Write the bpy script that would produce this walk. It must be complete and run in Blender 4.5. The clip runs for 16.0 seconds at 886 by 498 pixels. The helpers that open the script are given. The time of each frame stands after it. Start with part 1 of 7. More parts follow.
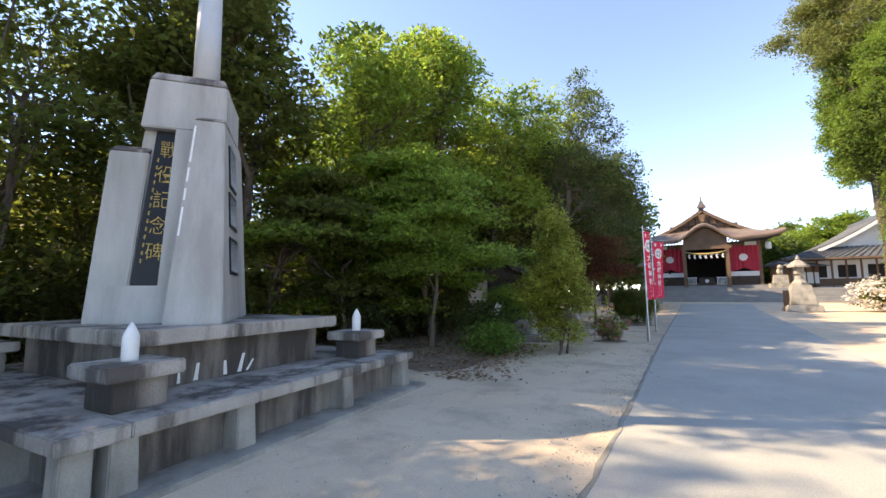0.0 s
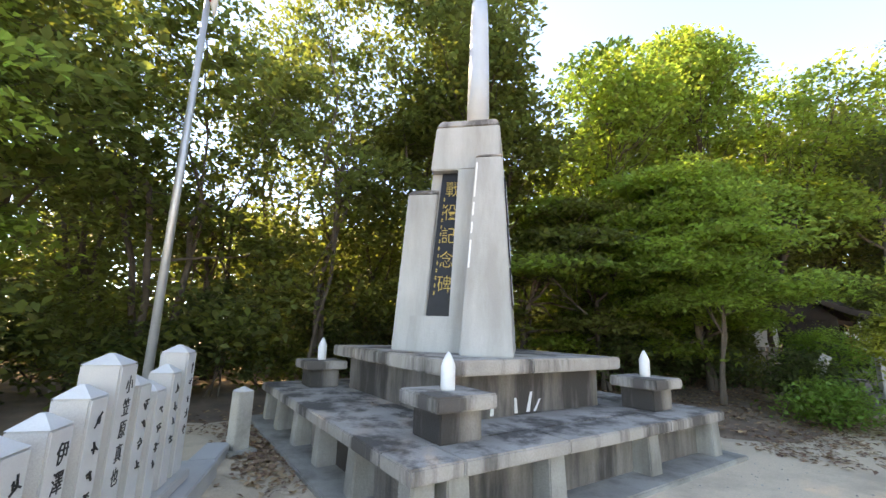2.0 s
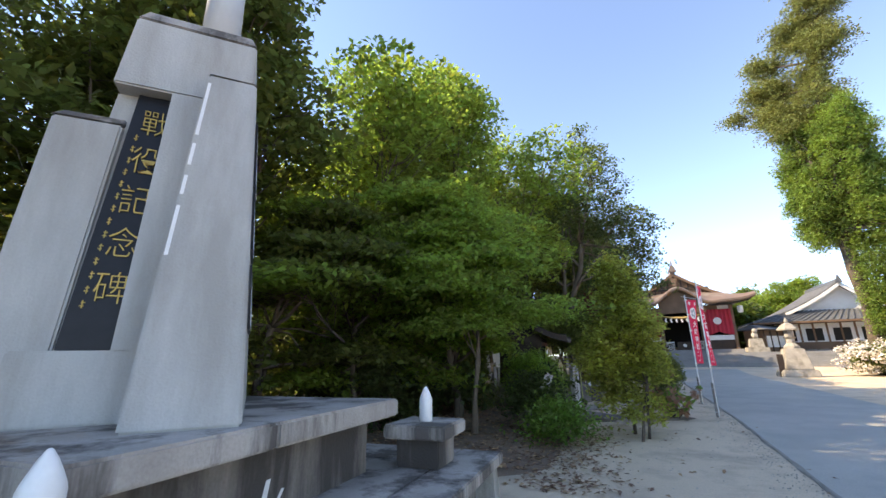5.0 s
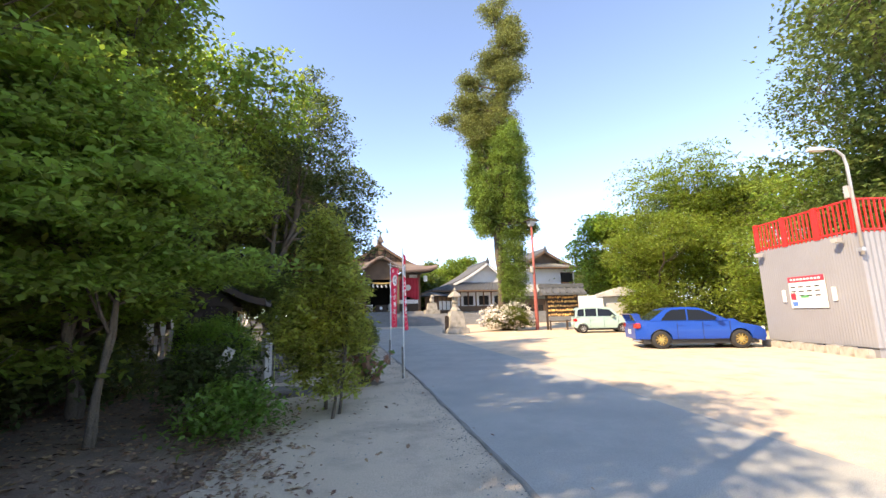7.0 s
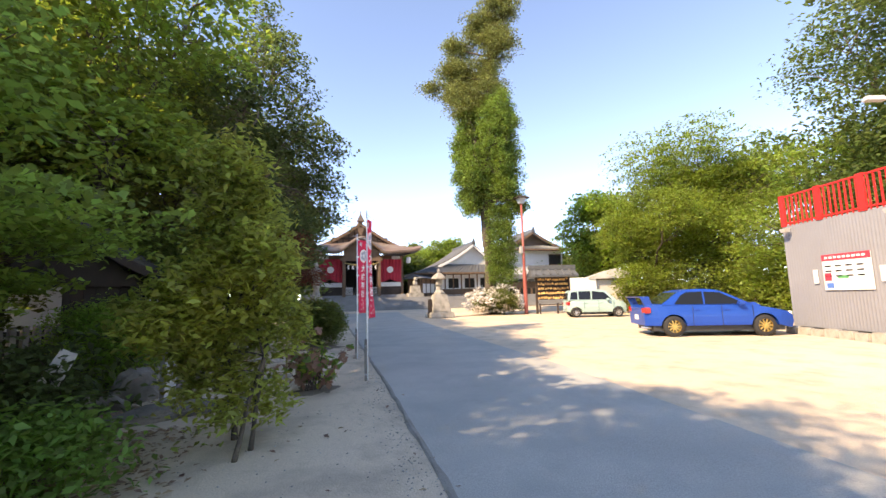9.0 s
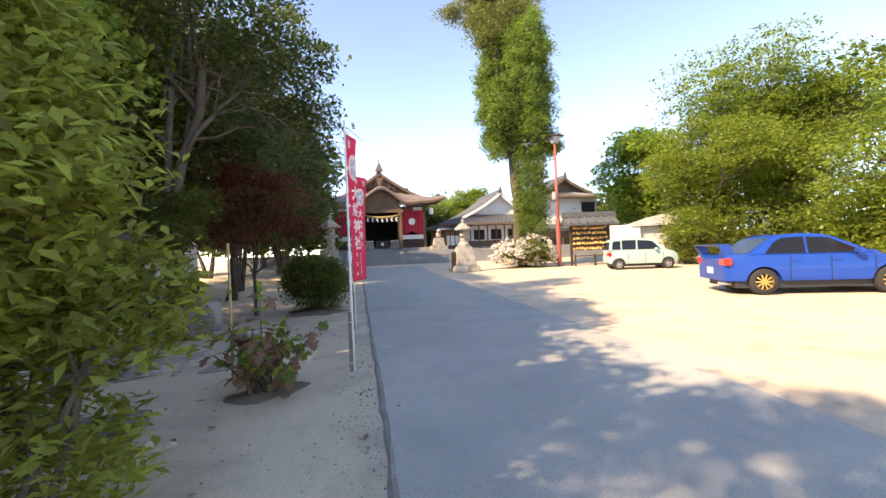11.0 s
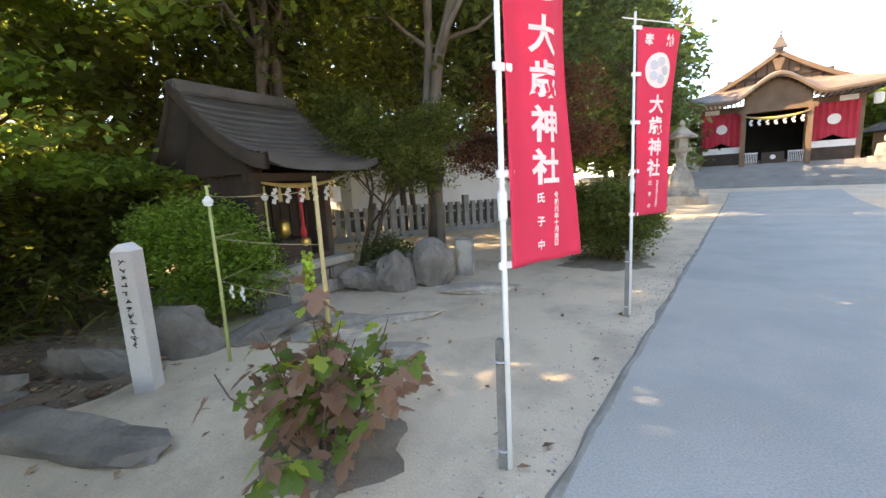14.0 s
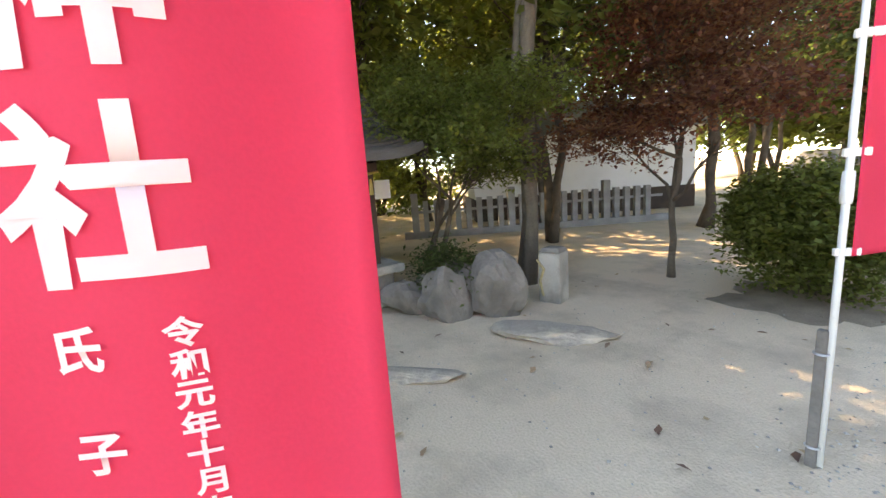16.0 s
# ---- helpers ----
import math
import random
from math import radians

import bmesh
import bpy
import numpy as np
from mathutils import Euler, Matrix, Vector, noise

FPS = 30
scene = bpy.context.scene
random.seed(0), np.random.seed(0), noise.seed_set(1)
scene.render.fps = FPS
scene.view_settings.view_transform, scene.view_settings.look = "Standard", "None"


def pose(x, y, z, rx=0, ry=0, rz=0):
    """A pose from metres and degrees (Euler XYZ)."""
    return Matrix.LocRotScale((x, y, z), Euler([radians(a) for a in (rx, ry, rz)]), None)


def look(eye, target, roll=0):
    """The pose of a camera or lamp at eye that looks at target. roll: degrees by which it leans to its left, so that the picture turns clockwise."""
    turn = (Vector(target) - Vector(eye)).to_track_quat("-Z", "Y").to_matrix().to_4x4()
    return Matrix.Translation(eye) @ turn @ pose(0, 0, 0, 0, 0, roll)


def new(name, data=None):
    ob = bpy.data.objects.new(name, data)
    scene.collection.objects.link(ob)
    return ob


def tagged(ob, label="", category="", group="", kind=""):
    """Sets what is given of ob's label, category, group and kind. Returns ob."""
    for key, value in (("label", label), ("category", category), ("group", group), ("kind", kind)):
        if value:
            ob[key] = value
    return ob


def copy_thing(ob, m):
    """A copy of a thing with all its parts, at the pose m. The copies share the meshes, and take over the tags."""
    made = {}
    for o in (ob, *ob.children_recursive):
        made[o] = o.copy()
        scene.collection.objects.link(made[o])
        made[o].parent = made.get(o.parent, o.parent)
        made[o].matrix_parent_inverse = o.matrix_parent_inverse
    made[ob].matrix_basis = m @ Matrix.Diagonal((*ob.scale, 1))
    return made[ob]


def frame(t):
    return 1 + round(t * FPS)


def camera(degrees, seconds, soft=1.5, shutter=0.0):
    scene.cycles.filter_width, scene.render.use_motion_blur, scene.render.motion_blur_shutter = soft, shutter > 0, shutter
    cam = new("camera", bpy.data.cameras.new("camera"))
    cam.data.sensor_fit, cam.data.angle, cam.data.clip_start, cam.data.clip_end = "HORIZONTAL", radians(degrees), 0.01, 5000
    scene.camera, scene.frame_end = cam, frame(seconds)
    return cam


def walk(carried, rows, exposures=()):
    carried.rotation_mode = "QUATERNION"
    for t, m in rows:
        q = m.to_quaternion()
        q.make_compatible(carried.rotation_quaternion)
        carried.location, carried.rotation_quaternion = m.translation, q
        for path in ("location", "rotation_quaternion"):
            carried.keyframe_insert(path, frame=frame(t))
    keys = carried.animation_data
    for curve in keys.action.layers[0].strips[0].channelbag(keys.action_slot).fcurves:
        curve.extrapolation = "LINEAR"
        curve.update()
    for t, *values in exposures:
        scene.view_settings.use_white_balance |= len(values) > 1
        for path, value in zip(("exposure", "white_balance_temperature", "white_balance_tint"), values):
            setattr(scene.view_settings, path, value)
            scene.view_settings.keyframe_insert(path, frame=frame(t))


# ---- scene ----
cam = camera(94.5, 16.0)
PATH = [
    (0, (-1.188, 0.513, 1.263), (-2.072, 2.294, 1.477), -0.5),
    (0.5, (-1.273, 0.459, 1.259), (-2.557, 1.97, 1.514), 0.2),
    (1, (-1.439, 0.412, 1.246), (-2.938, 1.703, 1.536), 0.5),
    (1.5, (-1.734, 0.405, 1.226), (-3.327, 1.572, 1.546), 1.1),
    (2, (-2.13, 0.406, 1.235), (-3.757, 1.505, 1.615), 1.8),
    (2.5, (-2.484, 0.431, 1.243), (-4.084, 1.521, 1.744), 2.0),
    (3, (-2.746, 0.48, 1.301), (-4.215, 1.526, 2.168), 2.1),
    (3.5, (-2.981, 0.628, 1.318), (-4.385, 1.649, 2.312), 3.5),
    (4, (-3.154, 0.807, 1.319), (-4.518, 2.009, 2.153), 1.6),
    (4.5, (-3.328, 1.112, 1.314), (-4.41, 2.656, 1.983), -0.9),
    (5, (-3.377, 1.574, 1.288), (-4.055, 3.382, 1.809), -1.0),
    (7.3, (-3.228, 3.24, 1.419), (-2.545, 5.1, 1.692), -1.7),
    (7.5, (-3.151, 3.431, 1.416), (-2.442, 5.285, 1.66), -1.7),
    (8, (-2.89, 3.993, 1.403), (-2.155, 5.84, 1.626), -1.3),
    (8.2, (-2.801, 4.215, 1.402), (-2.069, 6.062, 1.637), -1.4),
    (10.5, (-1.735, 6.823, 1.386), (-1.18, 8.738, 1.538), -1.7),
    (11, (-1.511, 7.413, 1.385), (-0.953, 9.333, 1.391), -2.4),
    (11.5, (-1.226, 7.934, 1.405), (-0.807, 9.887, 1.314), -2.0),
    (12, (-1.039, 8.448, 1.455), (-0.816, 10.433, 1.35), -3.0),
    (12.5, (-0.819, 9.002, 1.494), (-0.709, 10.998, 1.443), -3.6),
    (13, (-0.6, 9.609, 1.482), (-0.629, 11.608, 1.425), -4.0),
    (13.5, (-0.499, 10.157, 1.483), (-0.947, 12.099, 1.324), -3.2),
    (14, (-0.455, 10.614, 1.462), (-1.498, 12.293, 1.153), -3.0),
    (14.5, (-0.401, 11.139, 1.421), (-1.656, 12.63, 0.973), -2.6),
    (15, (-0.358, 11.717, 1.435), (-1.487, 13.339, 1.133), -3.6),
    (15.3, (-0.355, 12.049, 1.481), (-1.657, 13.531, 1.151), -3.1),
    (15.5, (-0.4, 12.231, 1.47), (-1.794, 13.628, 1.15), -3.4),
    (16, (-0.571, 12.704, 1.523), (-2.183, 13.834, 1.17), -4.1),
]
walk(cam, [(t, look(eye, target, roll)) for t, eye, target, roll in PATH], exposures=[(0, 2.3, 8800, 14), (1.5, 2.95, 11000, 13), (2.5, 3.15, 11000, 13), (3.5, 2.7, 9600, 12), (4.5, 2.35, 8700, 13), (5, 2.35, 8500, 13), (8, 2.25, 8800, 16), (10.5, 2.3, 9200, 17), (11.5, 2.38, 9200, 17), (12.5, 2.42, 8400, 14), (13.5, 2.9, 9000, 13), (14.5, 3.5, 12400, 15), (15.5, 3.5, 12400, 15), (16, 3.5, 12000, 15)])

# ---- world and sun ----
SUN_DIR = Vector((-0.72, -0.245, 0.65)).normalized()
world = bpy.data.worlds.new("sky")
scene.world = world
world.use_nodes = True
wn = world.node_tree
wn.nodes.clear()
sky_tex = wn.nodes.new("ShaderNodeTexSky")
sky_tex.sky_type = "NISHITA"
sky_tex.sun_disc = False
sky_tex.sun_elevation = radians(40.5)
sky_tex.sun_rotation = radians(251.2)
sky_tex.altitude = 5000
sky_tex.air_density, sky_tex.dust_density, sky_tex.ozone_density = 1.0, 0.12, 3.2
wbg = wn.nodes.new("ShaderNodeBackground")
wbg.inputs["Strength"].default_value = 0.15
wout = wn.nodes.new("ShaderNodeOutputWorld")
wn.links.new(sky_tex.outputs[0], wbg.inputs[0])
wn.links.new(wbg.outputs[0], wout.inputs[0])

sun_data = bpy.data.lights.new("sun", "SUN")
sun_data.energy, sun_data.angle, sun_data.color = 2.0, radians(0.6), (1.0, 0.90, 0.74)
sun = new("sun", sun_data)
sun.matrix_world = look(SUN_DIR * 60, (0, 0, 0))


# ---- materials ----
def mat(name, color, color2=None, rough=0.8, metal=0.0, scale=3.0, fine=40.0, bump=0.2, contrast=0.5,
        island=0.0, obj_random=0.0, stain=None, stain_scale=1.2, stain_amount=0.0, streak=False,
        translucent=0.0, spec=0.5, coat=0.0, stain_from=0.47, stain_to=0.66, relief=0.0):
    """A node material with two scales of variation, optional stains and optional per-piece variation."""
    m = bpy.data.materials.new(name)
    m.use_nodes = True
    nt = m.node_tree
    n, li = nt.nodes, nt.links
    b = n["Principled BSDF"]
    geo = n.new("ShaderNodeNewGeometry")
    tc = n.new("ShaderNodeTexCoord")
    vec = tc.outputs["Object"]
    big = n.new("ShaderNodeTexNoise")
    big.inputs["Scale"].default_value, big.inputs["Detail"].default_value = scale, 5
    li.new(vec, big.inputs["Vector"])
    small = n.new("ShaderNodeTexNoise")
    small.inputs["Scale"].default_value, small.inputs["Detail"].default_value = fine, 3
    li.new(vec, small.inputs["Vector"])
    c2 = color2 or tuple(min(1, v * (1 - 0.45 * contrast)) for v in color)
    ramp = n.new("ShaderNodeMapRange")
    ramp.inputs["From Min"].default_value, ramp.inputs["From Max"].default_value = 0.3, 0.7
    li.new(big.outputs["Fac"], ramp.inputs["Value"])
    mix = n.new("ShaderNodeMix")
    mix.data_type = "RGBA"
    mix.inputs["A"].default_value, mix.inputs["B"].default_value = (*color, 1), (*c2, 1)
    li.new(ramp.outputs["Result"], mix.inputs["Factor"])
    out = mix.outputs["Result"]
    hsv = n.new("ShaderNodeHueSaturation")
    val = n.new("ShaderNodeMapRange")
    val.inputs["To Min"].default_value, val.inputs["To Max"].default_value = 1 - 0.35 * contrast, 1 + 0.35 * contrast
    li.new(small.outputs["Fac"], val.inputs["Value"])
    li.new(val.outputs["Result"], hsv.inputs["Value"])
    li.new(out, hsv.inputs["Color"])
    out = hsv.outputs["Color"]
    if stain_amount > 0:
        sn = n.new("ShaderNodeTexNoise")
        sn.inputs["Scale"].default_value, sn.inputs["Detail"].default_value = stain_scale, 6
        sn.inputs["Roughness"].default_value = 0.65
        if streak:
            mp = n.new("ShaderNodeMapping")
            mp.inputs["Scale"].default_value = (1, 1, 0.16)
            li.new(vec, mp.inputs["Vector"])
            li.new(mp.outputs[0], sn.inputs["Vector"])
        else:
            li.new(vec, sn.inputs["Vector"])
        sr = n.new("ShaderNodeMapRange")
        sr.inputs["From Min"].default_value, sr.inputs["From Max"].default_value = stain_from, stain_to
        sr.inputs["To Max"].default_value = stain_amount
        li.new(sn.outputs["Fac"], sr.inputs["Value"])
        sm = n.new("ShaderNodeMix")
        sm.data_type = "RGBA"
        sm.inputs["B"].default_value = (*(stain or (0.05, 0.05, 0.045)), 1)
        li.new(out, sm.inputs["A"])
        li.new(sr.outputs["Result"], sm.inputs["Factor"])
        out = sm.outputs["Result"]
    if island > 0 or obj_random > 0:
        rnd = geo.outputs["Random Per Island"]
        if obj_random > 0:
            rnd = n.new("ShaderNodeObjectInfo").outputs["Random"]
        amount = max(island, obj_random)
        h2 = n.new("ShaderNodeHueSaturation")
        vr = n.new("ShaderNodeMapRange")
        vr.inputs["To Min"].default_value, vr.inputs["To Max"].default_value = 1 - amount, 1 + amount
        li.new(rnd, vr.inputs["Value"])
        hr = n.new("ShaderNodeMapRange")
        hr.inputs["To Min"].default_value, hr.inputs["To Max"].default_value = 0.5 - 0.04 * amount, 0.5 + 0.04 * amount
        li.new(rnd, hr.inputs["Value"])
        li.new(vr.outputs["Result"], h2.inputs["Value"])
        li.new(hr.outputs["Result"], h2.inputs["Hue"])
        li.new(out, h2.inputs["Color"])
        out = h2.outputs["Color"]
    li.new(out, b.inputs["Base Color"])
    b.inputs["Roughness"].default_value, b.inputs["Metallic"].default_value = rough, metal
    b.inputs["Specular IOR Level"].default_value = spec
    b.inputs["Coat Weight"].default_value = coat
    b.inputs["Coat Roughness"].default_value = 0.05
    if relief > 0:
        mid = n.new("ShaderNodeTexNoise")
        mid.inputs["Scale"].default_value, mid.inputs["Detail"].default_value = 5.0, 6
        li.new(vec, mid.inputs["Vector"])
        add = n.new("ShaderNodeMath")
        add.operation = "MULTIPLY_ADD"
        add.inputs[1].default_value = relief * 4
        li.new(mid.outputs["Fac"], add.inputs[0])
        li.new(small.outputs["Fac"], add.inputs[2])
    if bump > 0:
        bp = n.new("ShaderNodeBump")
        bp.inputs["Strength"].default_value, bp.inputs["Distance"].default_value = bump, 0.02
        li.new(add.outputs[0] if relief > 0 else small.outputs["Fac"], bp.inputs["Height"])
        li.new(bp.outputs[0], b.inputs["Normal"])
    if translucent > 0:
        tr = n.new("ShaderNodeBsdfTranslucent")
        lift = n.new("ShaderNodeHueSaturation")
        lift.inputs["Value"].default_value, lift.inputs["Saturation"].default_value = 1.6, 1.1
        li.new(out, lift.inputs["Color"])
        li.new(lift.outputs["Color"], tr.inputs["Color"])
        ms = n.new("ShaderNodeMixShader")
        ms.inputs[0].default_value = translucent
        li.new(b.outputs[0], ms.inputs[1])
        li.new(tr.outputs[0], ms.inputs[2])
        li.new(ms.outputs[0], n["Material Output"].inputs["Surface"])
    return m


SAND = mat("sand", (0.71, 0.565, 0.415), (0.62, 0.49, 0.355), rough=0.95, scale=0.35, fine=60, bump=0.45, contrast=0.6, relief=0.5,
           stain=(0.42, 0.335, 0.25), stain_scale=1.3, stain_amount=0.75)
PAVING = mat("paving", (0.455, 0.44, 0.395), (0.375, 0.365, 0.33), rough=0.85, scale=0.7, fine=70, bump=0.4, contrast=0.95,
             stain=(0.33, 0.335, 0.31), stain_scale=0.9, stain_amount=0.7)
KERB_EDGE = mat("concrete_edge", (0.36, 0.33, 0.285), rough=0.95, scale=4, fine=60, bump=0.5, stain=(0.16, 0.145, 0.11), stain_amount=0.6, stain_scale=3)
LITTER_SOIL = mat("leaf_litter_soil", (0.27, 0.19, 0.135), (0.16, 0.115, 0.088), rough=1.0, scale=2.5, fine=50, bump=0.7, contrast=0.8)
DRY_LEAF = mat("dry_leaf", (0.36, 0.21, 0.125), (0.23, 0.14, 0.09), rough=0.85, island=0.5, bump=0.0)
CONCRETE = mat("weathered_concrete", (0.47, 0.47, 0.45), (0.40, 0.40, 0.385), rough=0.9, scale=1.6, fine=70, bump=0.2, contrast=0.25,
               stain=(0.25, 0.235, 0.21), stain_scale=2.4, stain_amount=0.6, streak=True, stain_from=0.42, stain_to=0.66)
SLAB = mat("stained_concrete_slab", (0.46, 0.42, 0.38), (0.31, 0.28, 0.25), rough=0.9, scale=2.2, fine=60, bump=0.35, contrast=0.55,
           stain=(0.055, 0.047, 0.042), stain_scale=2.4, stain_amount=0.85, streak=True, stain_from=0.45, stain_to=0.58)
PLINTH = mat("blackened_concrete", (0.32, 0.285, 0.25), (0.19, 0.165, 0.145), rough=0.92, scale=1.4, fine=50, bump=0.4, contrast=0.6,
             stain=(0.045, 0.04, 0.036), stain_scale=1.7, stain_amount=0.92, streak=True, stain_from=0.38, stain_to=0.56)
LEG = mat("leg_concrete", (0.40, 0.38, 0.34), (0.27, 0.25, 0.22), rough=0.9, scale=3, fine=60, bump=0.35, contrast=0.5,
          stain=(0.11, 0.10, 0.085), stain_scale=2.4, stain_amount=0.6, streak=True)
WHITE_PAINT = mat("white_paint", (0.80, 0.80, 0.79), (0.70, 0.70, 0.69), rough=0.5, scale=6, bump=0.05, contrast=0.15)
GREY_PAINT = mat("pale_grey_paint", (0.46, 0.51, 0.57), (0.40, 0.45, 0.51), rough=0.4, scale=3, bump=0.05, contrast=0.15,
                 stain=(0.40, 0.42, 0.42), stain_scale=3, stain_amount=0.35, streak=True)
BLACK_STONE = mat("polished_black_stone", (0.018, 0.019, 0.022), rough=0.35, scale=8, bump=0.03, contrast=0.4, spec=0.2)
GOLD_LETTER = mat("gilt_letter", (0.60, 0.40, 0.10), rough=0.45, metal=0.35, scale=9, bump=0.1, contrast=0.4)
GRANITE = mat("speckled_granite", (0.50, 0.49, 0.47), (0.42, 0.41, 0.40), rough=0.75, scale=3, fine=220, bump=0.1, contrast=0.75)
GRANITE_TOP = mat("dressed_granite_top", (0.63, 0.63, 0.62), rough=0.7, scale=4, fine=200, bump=0.08, contrast=0.4)
GRANITE_OLD = mat("old_granite", (0.44, 0.41, 0.36), (0.30, 0.28, 0.25), rough=0.9, scale=2.5, fine=90, bump=0.4, contrast=0.6,
                  stain=(0.10, 0.095, 0.075), stain_amount=0.5, stain_scale=3)
INK = mat("black_paint", (0.02, 0.02, 0.02), rough=0.6, bump=0.0, contrast=0.2)
BARK = mat("bark", (0.13, 0.10, 0.075), (0.07, 0.055, 0.042), rough=0.95, scale=5, fine=45, bump=0.9, contrast=0.8)
BARK_PALE = mat("pale_bark", (0.26, 0.23, 0.19), (0.15, 0.13, 0.10), rough=0.95, scale=4, fine=35, bump=0.7, contrast=0.7)


def leaf_mat(name, a, b, translucent=0.45, island=0.45, rough=0.5):
    return mat(name, a, b, rough=rough, scale=0.9, fine=6, bump=0.0, contrast=0.5, island=island, translucent=translucent, spec=0.35)


LEAF_GROVE = leaf_mat("grove_leaf", (0.155, 0.175, 0.05), (0.105, 0.13, 0.04), translucent=0.58)
LEAF_BRIGHT = leaf_mat("bright_leaf", (0.25, 0.31, 0.07), (0.16, 0.225, 0.058), translucent=0.6)
LEAF_MAPLE = leaf_mat("maple_leaf", (0.25, 0.32, 0.075), (0.165, 0.235, 0.06), translucent=0.68)
LEAF_DARK = leaf_mat("dark_leaf", (0.10, 0.13, 0.045), (0.07, 0.095, 0.036), translucent=0.5)
LEAF_YELLOW = leaf_mat("yellow_green_leaf", (0.37, 0.37, 0.09), (0.21, 0.25, 0.07), translucent=0.6)
LEAF_RED = leaf_mat("dark_red_leaf", (0.19, 0.065, 0.042), (0.12, 0.06, 0.035))
LEAF_BUSH = leaf_mat("bush_leaf", (0.19, 0.30, 0.07), (0.12, 0.21, 0.055), translucent=0.55)
LEAF_CEDAR = leaf_mat("cedar_leaf", (0.21, 0.285, 0.07), (0.13, 0.195, 0.055), translucent=0.4)
LEAF_CEDAR_OLD = leaf_mat("old_cedar_leaf", (0.22, 0.235, 0.085), (0.15, 0.17, 0.065), translucent=0.35)
LEAF_SUNNY = leaf_mat("sunny_yellow_leaf", (0.235, 0.285, 0.06), (0.15, 0.20, 0.05), translucent=0.55)
LEAF_FAR = leaf_mat("far_leaf", (0.15, 0.19, 0.055), (0.10, 0.14, 0.045))


# ---- building helpers ----
def mesh_from(name, verts, faces, material, smooth=False):
    me = bpy.data.meshes.new(name)
    me.from_pydata([tuple(v) for v in verts], [], faces)
    me.materials.append(material)
    if smooth:
        me.polygons.foreach_set("use_smooth", [True] * len(me.polygons))
    me.update()
    return me


def quads_mesh(name, verts, material):
    """verts: (n, 4, 3) array, one quad each."""
    n = len(verts)
    me = bpy.data.meshes.new(name)
    me.vertices.add(n * 4)
    me.vertices.foreach_set("co", np.asarray(verts, np.float32).ravel())
    me.loops.add(n * 4)
    me.loops.foreach_set("vertex_index", np.arange(n * 4, dtype=np.int32))
    me.polygons.add(n)
    me.polygons.foreach_set("loop_start", np.arange(0, n * 4, 4, dtype=np.int32))
    me.polygons.foreach_set("loop_total", np.full(n, 4, dtype=np.int32))
    me.materials.append(material)
    me.update(calc_edges=True)
    return me


def thing(name, label, category, x=0, y=0, z=0, rz=0, group="", kind=""):
    ob = new(name)
    ob.empty_display_size = 0.2
    ob.matrix_world = pose(x, y, z, 0, 0, rz)
    return tagged(ob, label, category, group, kind)


def part(name, bm, material, parent, label="", smooth=False, bevel=0.0):
    if isinstance(bm, bmesh.types.BMesh):
        if bevel > 0:
            bmesh.ops.bevel(bm, geom=bm.edges[:], offset=bevel, segments=2, affect="EDGES", clamp_overlap=True)
        bmesh.ops.recalc_face_normals(bm, faces=bm.faces[:])
        me = bpy.data.meshes.new(name)
        bm.to_mesh(me)
        bm.free()
        me.materials.append(material)
        if smooth:
            me.polygons.foreach_set("use_smooth", [True] * len(me.polygons))
    else:
        me = bm
    ob = new(name, me)
    if parent is not None:
        ob.parent = parent
    if label:
        ob["label"] = label
    return ob


def solid(name, bm, material, label="", category="", kind="", group="", smooth=False, bevel=0.0):
    return tagged(part(name, bm, material, None, "", smooth, bevel), label, category, group, kind)


def tbox(bm, b, t, z0, z1):
    """A tapered box: b and t are (x0, x1, y0, y1) at z0 and z1."""
    vs = [bm.verts.new(p) for p in ((b[0], b[2], z0), (b[1], b[2], z0), (b[1], b[3], z0), (b[0], b[3], z0),
                                    (t[0], t[2], z1), (t[1], t[2], z1), (t[1], t[3], z1), (t[0], t[3], z1))]
    for f in ((3, 2, 1, 0), (4, 5, 6, 7), (0, 1, 5, 4), (1, 2, 6, 5), (2, 3, 7, 6), (3, 0, 4, 7)):
        bm.faces.new([vs[i] for i in f])
    return bm


def box(bm, x0, x1, y0, y1, z0, z1):
    return tbox(bm, (x0, x1, y0, y1), (x0, x1, y0, y1), z0, z1)


def boxm(x0, x1, y0, y1, z0, z1):
    return box(bmesh.new(), x0, x1, y0, y1, z0, z1)


def obox(bm, c, ax, half):
    """A box round c with axes from the matrix ax and half sizes."""
    vs = []
    for sz in (-1, 1):
        for sx, sy in ((-1, -1), (1, -1), (1, 1), (-1, 1)):
            vs.append(bm.verts.new(Vector(c) + ax @ Vector((sx * half[0], sy * half[1], sz * half[2]))))
    for f in ((3, 2, 1, 0), (4, 5, 6, 7), (0, 1, 5, 4), (1, 2, 6, 5), (2, 3, 7, 6), (3, 0, 4, 7)):
        bm.faces.new([vs[i] for i in f])
    return bm


